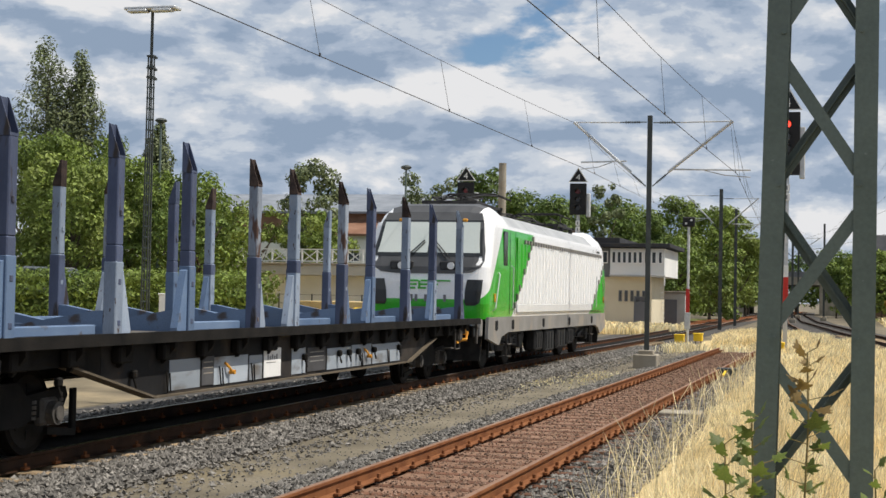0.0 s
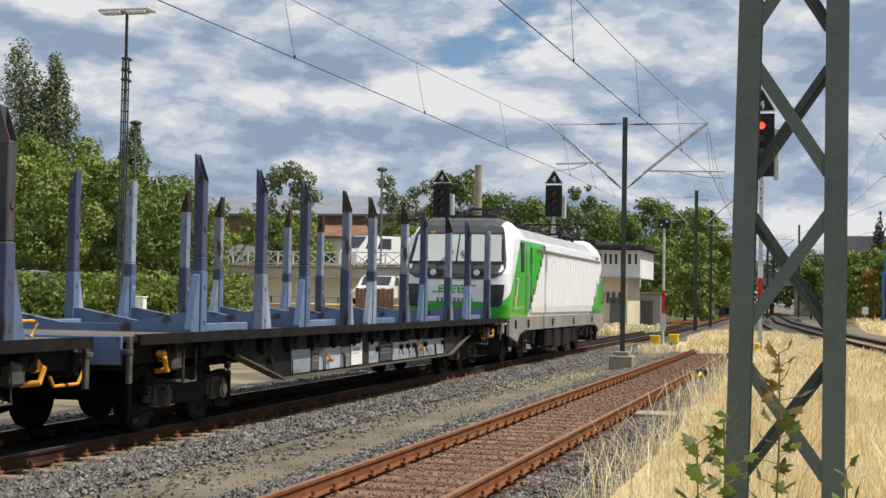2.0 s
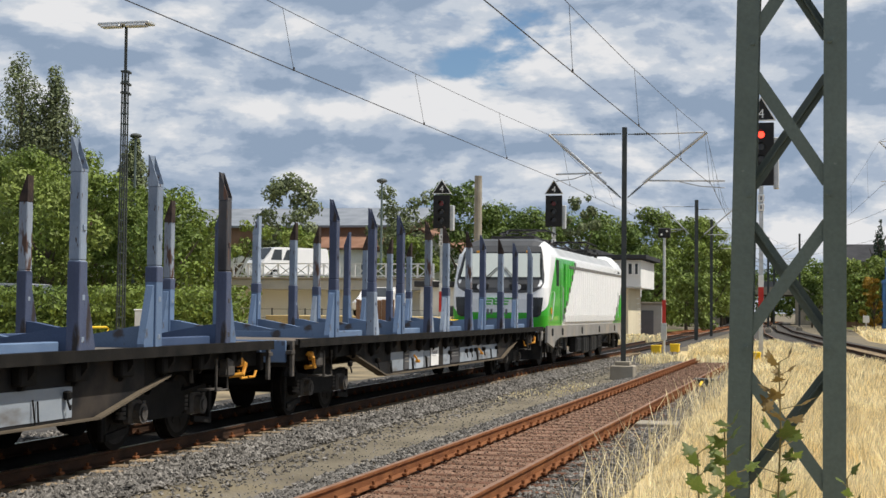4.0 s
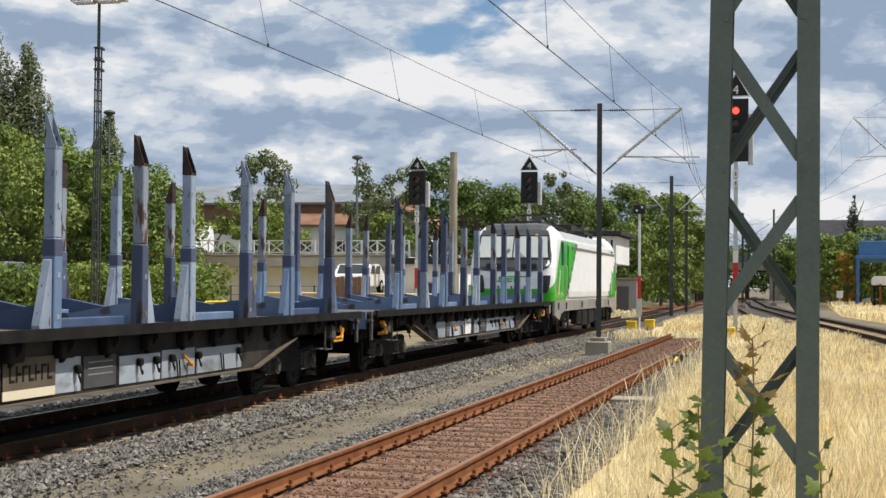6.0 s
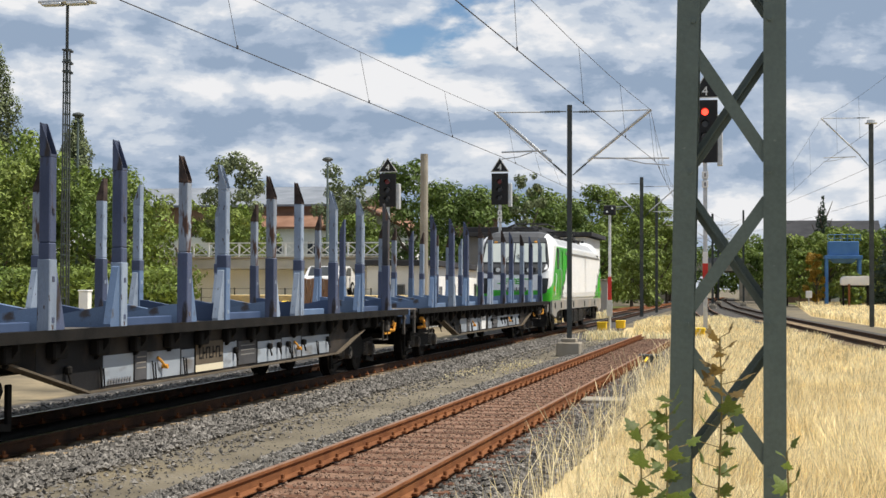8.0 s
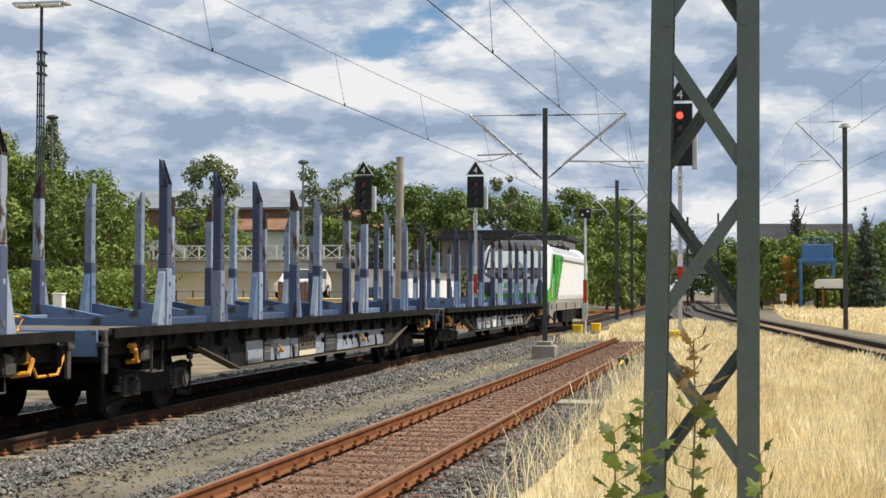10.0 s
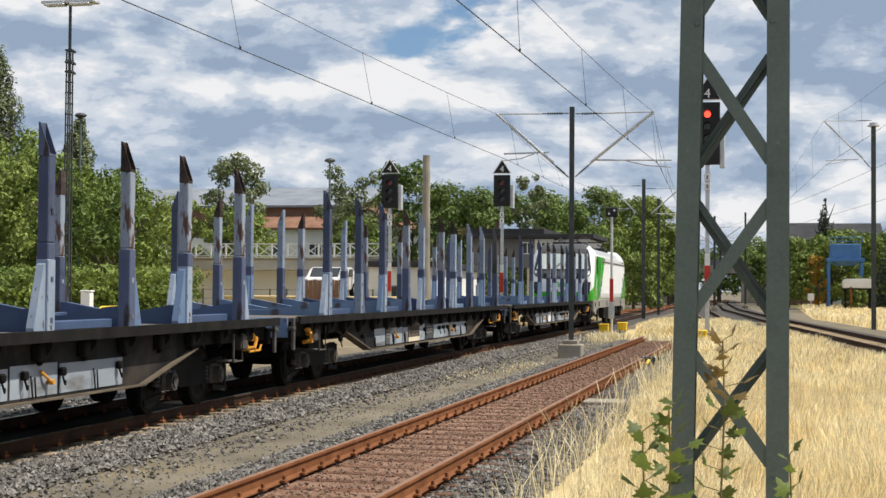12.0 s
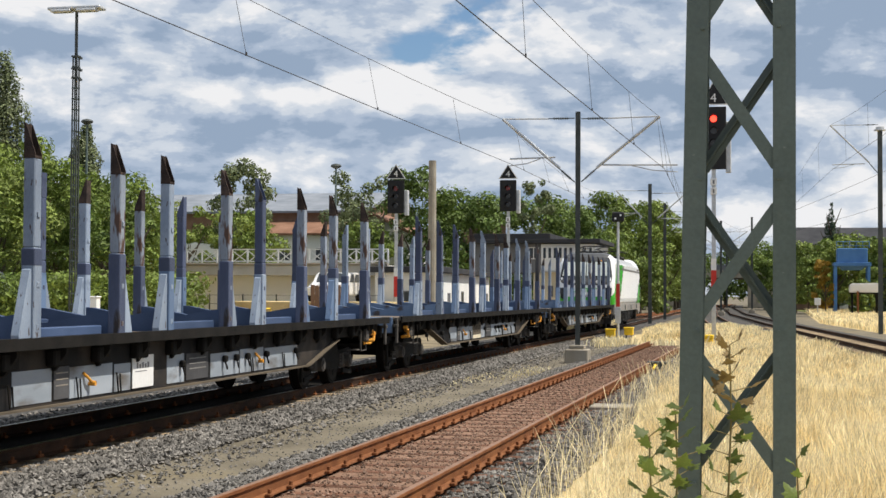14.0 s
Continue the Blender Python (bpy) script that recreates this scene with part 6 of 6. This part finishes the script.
# ---- put the place together ----
lattice_mast()
catenary_mast(-5.72, 43.66, 7.25, ((-1, 2.28, 7.08, 5.15, 2.06, 5.82), (1, 2.42, 7.06, 5.15, 2.95, 5.57)))
catenary_mast(-8.73, 105.9, 9.75, ((-1, 2.4, 9.3, 6.8, 2.0, 7.6), (1, 2.6, 9.1, 6.8, 2.9, 7.2)), base=False, w=0.24, label="dark steel contact-line mast beyond the points")
catenary_mast(-9.0, 124.2, 9.5, ((1, 2.6, 8.8, 6.8, 2.9, 7.0),), base=False, w=0.22, label="dark steel contact-line mast near the trees")
catenary_mast(-5.3, 150.0, 9.3, ((1, 2.6, 8.2, 6.4, 2.6, 6.8), (-1, 2.6, 8.2, 6.4, 2.6, 6.8)), w=0.22, label="far dark contact-line mast beside the points")
catenary_mast(-6.0, 190.0, 9.6, ((1, 2.6, 8.2, 6.4, 2.6, 6.8), (-1, 3.0, 8.2, 6.4, 2.6, 6.8)), w=0.22, label="far dark contact-line mast before the bridge")
catenary_mast(-2.6, 172.0, 10.8, ((-1, 2.8, 8.0, 6.2, 2.6, 6.6),), w=0.22, label="tall far contact-line mast over the junction")
catenary_mast(5.53, 82.3, 10.7, ((-1, 2.6, 11.05, 8.4, 2.5, 8.85),), base=False, lamp=True, w=0.24, label="dark mast with a lamp cap beside the through track")
catenary((-9.55, -8, 5.75), (-7.76, 43.66, 5.72), (-9.75, -8, 7.25), (-7.98, 43.66, 7.06), 7.3, 8.26, 0.40)
catenary((-4.64, -8, 5.52), (-3.15, 43.66, 5.50), (-4.55, -8, 7.1), (-3.32, 43.66, 7.06), 6.87, 8.8, 0.55)
catenary((-7.76, 43.66, 5.72), (-10.7, 105.9, 7.5), (-7.98, 43.66, 7.06), (-11.1, 105.9, 9.3), 8.0, 47, 0.9)
catenary((-3.15, 43.66, 5.50), (-5.9, 105.9, 7.1), (-3.32, 43.66, 7.06), (-6.1, 105.9, 9.1), 8.0, 47, 0.9)
catenary((-5.9, 105.9, 7.1), (-2.7, 150, 6.7), (-6.1, 105.9, 9.1), (-2.7, 150, 8.2), 8.0, 110, 0.5)
catenary((7.0, 30, 8.4), (3.0, 82.3, 8.6), (7.0, 30, 10.6), (2.93, 82.3, 11.05), 8.0, 36, 0.7)
catenary((3.0, 82.3, 8.6), (-2.7, 150, 6.7), (2.93, 82.3, 11.05), (-2.7, 150, 8.2), 9.0, 88, 0.8)
wire("feeder_wire", sag_line((12, 60, 10.5), (-8.0, 190, 9.2), 0.8), 0.012, "thin feeder wire across the junction")
wire("feeder_wire", sag_line((14, 70, 9.0), (-6.0, 190, 8.2), 0.6), 0.012, "thin feeder wire across the junction")
main_signal(-2.05, 51.5, 6.13, 8.30, 9.22, True, w=0.86)
main_signal(-18.18, 70.0, 5.75, 7.39, 8.18, False, w=0.84)
main_signal(-13.3, 74.0, 6.04, 7.64, 8.46, False, w=0.86)
dwarf_post(-6.93, 66.8, 5.45)
yellow_box(-7.25, 66.6)
yellow_box(-6.75, 70.0)
yellow_box(-2.35, 50.8, 0.62)
flood_mast(-25.25, 50, 12.25)
street_lamp(-24.3, 80, 9.0)
street_lamp(-34.7, 70, 10.6)
bm = B()
tube(bm, [(0, 0, 0), (0, 0, 8.66)], 0.225, 14, 0.19)
cpole = thing("concrete_pole", "thick grey-green concrete pole", "pole", pose(-16.57, 71, GZ))
part("shaft", bm, "concrete", cpole)
cab = thing("cabinet", "white trackside cabinet before the hedge", "cabinet", pose(-23.45, 48, GZ))
wall_block(cab, "case", (-0.18, -0.15, 0), (0.18, 0.15, 1.85), "white")
wall_block(cab, "lid", (-0.21, -0.18, 1.85), (0.21, 0.18, 1.91), "white_wall")
plate = thing("cable_duct_lid", "grey concrete cable duct lid in the ballast", "lid", pose(-2.75, 25.6, GZ))
wall_block(plate, "slab", (-0.35, -0.35, 0.0), (0.35, 0.35, 0.12), "concrete")
ptm = thing("point_lever", "dark point lever box with yellow weight beside the rail", "point lever", pose(-3.05, 39.3, GZ))
wall_block(ptm, "box", (-0.25, -0.2, 0), (0.3, 0.25, 0.28), "mast_dark")
bm = B()
tube(bm, [(-0.05, -0.5, 0.1), (0.0, -0.1, 0.22)], 0.035, 8)
part("lever", bm, "yellow", ptm)

signal_box()
ramp()
gable_house(-66, -37.0, 130, 22, 9.6, 11.9, "wood_clad", "roof_slate", "long brown clad hall with a slate-blue roof", across=True)
hall = thing("hall_base", "white lower wall of the brown hall with signs", "building", pose(0, 0, GZ))
wall_block(hall, "wall", (-66, 129.7, 0), (-37.0, 129.97, 6.9), "white_wall")
gable_house(-37.5, -31.0, 124, 10, 7.2, 8.9, "white_wall", "roof_brown", "white gabled house with a brown tile roof", windows=((-35.0, -33.6, 4.8, 6.2),))
gable_house(-46, -37.3, 127, 8, 7.4, 9.0, "white_wall", "roof_brown", "white house with a low brown roof", across=True, windows=((-44.0, -42.8, 5.0, 6.2), (-40.5, -39.3, 5.0, 6.2)))
gable_house(-84, -72, 150, 12, 11.0, 14.0, "wood_clad", "roof_brown", "brown house half hidden by trees")
gable_house(-30.2, -27.2, 142, 8, 9.4, 11.4, "wood_clad", "roof_dark", "dark gabled house behind the trees", across=False)
gable_house(2.6, 9.0, 222, 10, 9.5, 12.1, "wood_clad", "roof_dark", "house with a dark slate roof above the trees", across=True)
gable_house(8.5, 16.0, 226, 10, 10.4, 12.2, "white_wall", "roof_dark", "low dark-roofed house above the trees", across=True)
hopper()
white_tank()
sg = thing("track_sign", "small white sign on a short post", "sign", pose(3.8, 140, GZ))
wall_block(sg, "post", (-0.04, 0.05, 0), (0.04, 0.1, 1.7), "galv")
wall_block(sg, "board", (-0.28, 0, 1.2), (0.28, 0.04, 1.85), "white_wall")
br = thing("road_bridge", "concrete road bridge across the tracks", "bridge", pose(0, 250, GZ))
wall_block(br, "deck", (-40, 0, 5.0), (30, 26, 6.3), "concrete")
wall_block(br, "abutment", (-40, 0.2, 0), (-16.5, 25.8, 5.0), "concrete")
wall_block(br, "abutment", (-4.5, 0.2, 0), (30, 25.8, 5.0), "concrete")
wall_block(br, "railing", (-40, 0.0, 6.3), (30, 0.1, 7.2), "grey_clad")

hedge(-62, -20.9, 50.2, 52.8, GZ, 2.5, 62000, "clipped green hedge along the car park", "leaf", 0.12)
hedge(-33.0, -27.0, 66, 68, GZ, 2.2, 4000, "low bush beside the ramp", "leaf_light")
for i, (x, y, h, r, kind, mt, lb) in enumerate((
        (-46.5, 78, 11.0, 4.2, "round", "leaf", ""), (-41.0, 73, 10.6, 3.8, "round", "leaf", ""), (-37.2, 72, 9.4, 3.2, "round", "leaf", ""), (-33.4, 70, 8.2, 3.0, "round", "leaf", ""),
        (-35.2, 62, 8.4, 2.8, "round", "leaf_light", "yellow-green young tree behind the hedge"), (-29.6, 64, 7.2, 2.6, "round", "leaf", "small round tree beside the ramp"), (-40.6, 60, 7.6, 2.8, "round", "leaf", ""), (-51.0, 70, 10.0, 4.2, "round", "leaf", ""),
        (-88.7, 150, 31.0, 4.6, "poplar", "leaf_poplar", "tall dense grey-green poplar tree"), (-84.9, 151, 29.4, 3.4, "poplar", "leaf_poplar", "tall grey-green poplar tree"), (-74.4, 150, 20.9, 2.4, "poplar", "leaf_poplar", "slim upright grey-green poplar"),
        (-60.0, 120, 10.5, 5.0, "round", "leaf", ""), (-41.9, 112, 13.0, 2.9, "round", "leaf_poplar", "dense rounded tree standing above the roofs"), (-44.8, 108, 9.4, 3.0, "airy", "leaf_light", "thin young pale-green tree"),
        (-40.0, 106, 8.5, 3.0, "airy", "leaf", ""), (-37.8, 104, 8.0, 2.6, "airy", "leaf_light", "thin yellowish tree beside the houses"), (-34.2, 122, 13.6, 4.6, "airy", "leaf_poplar", "airy pale-green tree behind the houses"),
        (-27.2, 112, 12.2, 3.4, "round", "leaf_dark", "dark dense tree behind the annexe"), (-23.6, 116, 10.4, 4.2, "round", "leaf_dark", "dark dense tree behind the annexe"), (-19.4, 124, 10.6, 3.6, "round", "leaf_dark", ""),
        (-18.7, 116, 11.6, 2.2, "airy", "leaf_poplar", "pale tall tree behind the signal"), (-16.4, 128, 9.8, 3.2, "round", "leaf_dark", ""), (-30.6, 108, 7.6, 2.6, "round", "leaf", ""),
        (-22.5, 160, 12.3, 4.6, "round", "leaf_light", "yellow-green tree behind the signal box"), (-17.6, 158, 13.1, 4.2, "round", "leaf", ""), (-13.4, 150, 11.4, 3.6, "round", "leaf", ""), (-12.0, 166, 12.6, 4.0, "round", "leaf_light", "yellow-green tree by the line"),
        (-15.4, 140, 8.2, 3.6, "round", "leaf", ""), (-14.0, 178, 12.0, 4.4, "round", "leaf", ""), (-19.0, 140, 9.4, 3.6, "round", "leaf_dark", ""), (-13.5, 205, 11.5, 4.8, "round", "leaf", ""), (-15, 235, 12.0, 5.2, "round", "leaf_dark", ""), (-10.8, 132, 5.4, 2.2, "round", "leaf_light", "low yellow-green bush by the track"),
        (-3.0, 284, 12.5, 5.0, "round", "leaf", ""), (-9.5, 288, 11.5, 5.5, "round", "leaf_dark", ""), (2.6, 205, 9.4, 3.6, "round", "leaf", ""), (0.2, 232, 10.0, 4.0, "round", "leaf_dark", ""), (-1.5, 212, 7.6, 2.8, "round", "leaf", ""),
        (7.2, 200, 14.4, 3.3, "conifer", "needle", "grey-green fir above the roofs"), (5.4, 178, 8.8, 2.8, "round", "leaf", ""), (8.6, 182, 9.6, 3.2, "round", "leaf", ""), (2.4, 183, 8.6, 2.7, "round", "leaf_light", "yellow-green tree at the field edge"), (6.9, 171, 7.8, 2.6, "round", "leaf_light", "rounded pale tree at the field edge"), (10.4, 166, 8.2, 3.0, "round", "leaf", ""), (13.6, 178, 9.4, 3.4, "round", "leaf", ""), (8.0, 146, 3.6, 1.3, "round", "leaf", "low bush under the hopper"), (11.6, 172, 8.8, 3.0, "round", "leaf_dark", ""), (3.6, 168, 6.6, 2.2, "round", "leaf_light", "low rounded yellow-green bush"),
        (4.9, 152, 5.7, 1.3, "airy", "leaf_gold", "golden-leaved shrub at field edge"), (9.6, 156, 5.0, 1.8, "round", "leaf_light", ""), (11.9, 150, 10.4, 2.6, "conifer", "needle", "dark spruce beside the hopper"), (14.5, 160, 9.5, 3.2, "round", "leaf_dark", ""), (11.2, 190, 9.6, 2.2, "airy", "leaf_gold", "golden-brown tree behind the hopper"))):
    tree(x, y, h, r, kind, mt, lb, var=i)


def far_woods():
    rng = random.Random(4)
    for nm, x0, x1, y0, y1, h, n in (("far_woods", -170, -48, 190, 230, 12, 46), ("far_woods", -48, -16, 185, 240, 10, 16), ("far_woods", -16, 90, 300, 340, 12, 40), ("far_woods", 14, 60, 190, 230, 10, 14)):
        blobs = []
        for _ in range(n):
            x, y, q = rng.uniform(x0, x1), rng.uniform(y0, y1), rng.uniform(3, 5)
            hh = h * rng.uniform(0.7, 1.1)
            for k in range(5):
                blobs.append(((x + rng.uniform(-2, 2), y + rng.uniform(-2, 2), hh * (0.2 + 0.16 * k)), (q * rng.uniform(0.6, 1), q, q * 0.5)))
        tagged(part(nm, leaf_cloud(nm, blobs, n * 420, 0.42, "leaf", 9 + n)), "distant green woodland edge", "woods", kind="stuff")


far_woods()
van = vehicle(-18.9, 81, 3.3, "van", "car_white", "white van driving along the ramp", True)
parked = vehicle(-21.1, 70, GZ + 1.65, "car", "car_white", "white car parked behind the fence")
parked.matrix_basis = pose(-21.1, 69.6, GZ + 1.65, 0, 0, -90)
mound = thing("parking_bank", "low grassy bank under the parked car", "bank", pose(-21, 68, GZ))
wall_block(mound, "bank", (-5, -1.4, 0), (3.2, 5.0, 1.65), "straw_soil")
crate = thing("timber_screen", "brown timber screen with pale scrawl before the car", "fence", pose(-20.3, 66, GZ))
for k in range(9):
    wall_block(crate, "board", (-0.95 + k * 0.21, 0, 0), (-0.75 + k * 0.21, 0.05, 2.45 - 0.03 * (k % 2)), "wood_clad")
vehicle(-37.2, 58, GZ + 1.6, "car", "car_silver", "silver car parked behind the hedge", True)
vehicle(-33.0, 57, GZ + 1.5, "car", "car_silver", "silver car parked behind the hedge")
vehicle(-42.5, 62, GZ + 1.6, "car", "car_white", "white car parked behind the hedge")
lot = thing("car_park", "raised asphalt car park behind the hedge", "car park", pose(0, 0, GZ))
wall_block(lot, "surface", (-62, 54.5, 0), (-29.5, 66, 1.5), "asphalt")

LEAF = leaf_meshes()
maple_sapling(-0.345, 5.6, 1.59, 46, "green maple sapling growing at the mast's foot")
maple_sapling(-0.435, 5.5, 1.50, 28, "small green maple sapling at the mast's foot")
maple_sapling(-0.155, 5.9, 1.83, 50, "maple sapling with browned top leaves", 0.14)
maple_sapling(0.10, 5.8, 1.40, 18, "low green maple shoot beside the mast")


# ---- grass and stones ----
def edge_left(y):
    return np.interp(y, [0, 8, 10.6, 17, 24.5, 40, 55, 60, 64, 76], [-1.1, -1.35, -1.5, -1.8, -2.0, -2.3, -2.75, -3.3, -5.6, -6.6])


def edge_right(y):
    return np.interp(y, [0, 25, 45, 58, 74, 90], [6.2, 4.0, 1.9, 0.7, -1.2, -3.4])


def in_meadow(y0, y1, power, clear=0.25, margin=0.0):
    def f(rng, n):
        y = y0 + (y1 - y0) * rng.random(n) ** power
        a, b = edge_left(y), np.minimum(edge_right(y), 0.10 * y + 1.2)
        x = a + (b - a) * rng.random(n)
        wob = 0.25 * np.sin(y * 1.7) + 0.15 * np.sin(y * 4.1 + 1)
        d = x - a
        keep = d > wob * 0.8 - 0.1 + margin
        x, y, d = x[keep], y[keep], d[keep]
        hh = np.clip(0.55 + d * 0.55, 0.5, 1.0) * (0.82 + 0.18 * np.sin(x * 2.1 + y * 0.7) * np.cos(y * 0.9 - x))
        return x, y, hh
    return f


blades("dry_meadow_grass", 125000, in_meadow(6.6, 26, 0.9), "dry_grass", (0.42, 0.86), 0.0019, "tall dry golden meadow grass", lean=0.14)
blades("dry_meadow_grass", 100000, in_meadow(22, 80, 1.25), "dry_grass", (0.40, 0.72), 0.0028, "tall dry golden meadow grass", lean=0.14)
blades("green_meadow_grass", 7000, in_meadow(9, 70, 1.2), "green_grass", (0.25, 0.55), 0.0028, "green blades among the dry grass", ears=False)


def verge(rng, n):
    y = 9 + 40 * rng.random(n) ** 1.5
    x = edge_left(y) + rng.normal(-0.02, 0.26, n)
    return x, y, np.ones(n)


blades("verge_grass", 900, verge, "dry_grass", (0.35, 0.85), 0.0020, "thin dry stalks along the siding", lean=0.22)


def right_field(rng, n):
    y = 64 + 120 * rng.random(n)
    x = np.interp(y, [62, 112, 190], [7.6, 3.4, 3.6]) + (0.06 * y + 4) * rng.random(n)
    return x, y, np.ones(n)


blades("dry_field_grass", 52000, right_field, "dry_grass", (0.3, 0.6), 0.0036, "dry yellow grass beyond the through track")


def left_field(rng, n):
    y = 60 + 12 * rng.random(n)
    return -38 + 20 * rng.random(n), y, np.ones(n)


blades("dry_field_grass", 9000, left_field, "dry_grass", (0.4, 0.9), 0.008, "dry grass before the ramp")


def back_verge(rng, n):
    y = 84 + 14 * rng.random(n)
    return np.interp(y, [84, 98], [-21, -20]) + 10 * rng.random(n), y, np.ones(n)


blades("dry_field_grass", 5000, back_verge, "dry_grass", (0.3, 0.6), 0.009, "dry grass before the signal box")


def tufts(rng, n):
    c = rng.integers(0, 9, n)
    cx = np.array([-6.6, -6.2, -6.9, -6.4, -6.0, -6.8, -6.5, -4.4, -3.6])[c]
    cy = np.array([35.5, 37.5, 34, 39, 60, 62, 58, 59.5, 60.5])[c]
    return cx + rng.normal(0, 0.35, n), cy + rng.normal(0, 1.1, n), np.full(n, 0.11) + 0.6 * (c > 3)


blades("dry_tufts", 900, tufts, "dry_grass", (0.2, 0.5), 0.006, "low dry tufts between the tracks", ears=False)

ballast("ballast_stones", line_a, 9, 62, 0.86, 2.15, 30000, "stone", (0.022, 0.052), fall=1.7, hump=0.05)
ballast("ballast_stones", line_a, 9, 62, 1.9, 2.9, 3000, "stone", (0.018, 0.045), fall=1.6, z=GZ)
ballast("ballast_stones", PATHS["rusty"][0], 9, 58, -1.75, -0.83, 17000, "stone", (0.019, 0.044), fall=1.6, hump=0.03)
ballast("ballast_stones", PATHS["rusty"][0], 9, 58, 0.83, 1.9, 18000, "stone", (0.019, 0.044), fall=1.6, hump=0.02)
ballast("rusty_stones", PATHS["rusty"][0], 9, 58, -0.66, 0.66, 12000, "stone_rust", (0.010, 0.026), z=-0.2, label="rust-coloured fine stones between siding rails", fall=1.6)
ballast("ballast_stones", line_a, 10, 60, -2.6, -0.86, 7000, "stone", (0.03, 0.05), fall=1.4)
ballast("soil_gravel", lambda y: -6.4, 9, 60, -1.2, 0.7, 5000, "stone", (0.008, 0.022), z=GZ + 0.004, label="scattered small gravel on trodden soil", fall=1.6)


# ---- sleepers and fastenings ----
def sleepers():
    bm = B()
    prism(bm, [(-0.13, -0.05), (-0.09, 0.055), (0.09, 0.055), (0.13, -0.05)], -1.25, 1.25, "x")
    steel = mesh_of(bm, "sleeper", "sleeper")
    bm = B()
    box(bm, (-1.3, -0.12, -0.14), (1.3, 0.12, 0.0), 0.012)
    wood = mesh_of(bm, "sleeper", "sleeper_wood")
    bm = B()
    for s in (-1, 1):
        for e in (-1, 1):
            x = s * 0.7535 + e * 0.095
            box(bm, (x - 0.03, -0.055, 0.0), (x + 0.03, 0.055, 0.035), 0.008)
            cyl(bm, (x, 0), 0.02, 0.03, 0.075, "z", 6)
    clip = mesh_of(bm, "rail_clips", "rail")
    tracks = {o["label"]: o for o in scene.objects if o.get("category") == "railway track"}
    for key, lb, me, y0, n, dy, z in (("rusty", "disused siding with rusty rails and steel sleepers", steel, 7.0, 82, 0.63, -0.249), ("train", "ballasted track that carries the train", wood, 8.0, 95, 0.65, -0.165), ("side", "through track with dark rails", wood, 36.0, 90, 0.65, -0.165)):
        fn = PATHS[key][0]
        for i in range(n):
            y = y0 + i * dy
            a = math.degrees(math.atan2(fn(y) - fn(y + 1), 1))
            part("sleeper", me, None, tracks[lb], "", pose(fn(y), y, z, 0, 0, a))
            if key != "side":
                part("rail_clips", clip, None, tracks[lb], "", pose(fn(y), y, -0.152, 0, 0, a))


sleepers()


def motions():
    walk(van, [(t, pose(max(-71.0, -18.9 - 2.85 * t), 81, 3.3, 0, 0, 235)) for t in range(15)])
    steps = [i * 0.5 for i in range(29)]
    walk(loco, [(t, on_track(way(t) + LOCO_AT, 5.2)) for t in steps])
    for k, (w, _) in enumerate(wagons):
        walk(w, [(t, on_track(way(t) + HALF - k * PITCH, 8.15)) for t in steps])
    fine = [i / 6 for i in range(85)]
    for ws, r in [(ws, 0.6) for ws in loco_wheels] + [(ws, 0.46) for _, sets in wagons for ws in sets]:
        y = ws.matrix_basis.translation.y
        walk(ws, [(t, pose(0, y, r, -math.degrees((way(t) - way(0)) / r) % 360)) for t in fine])


motions()
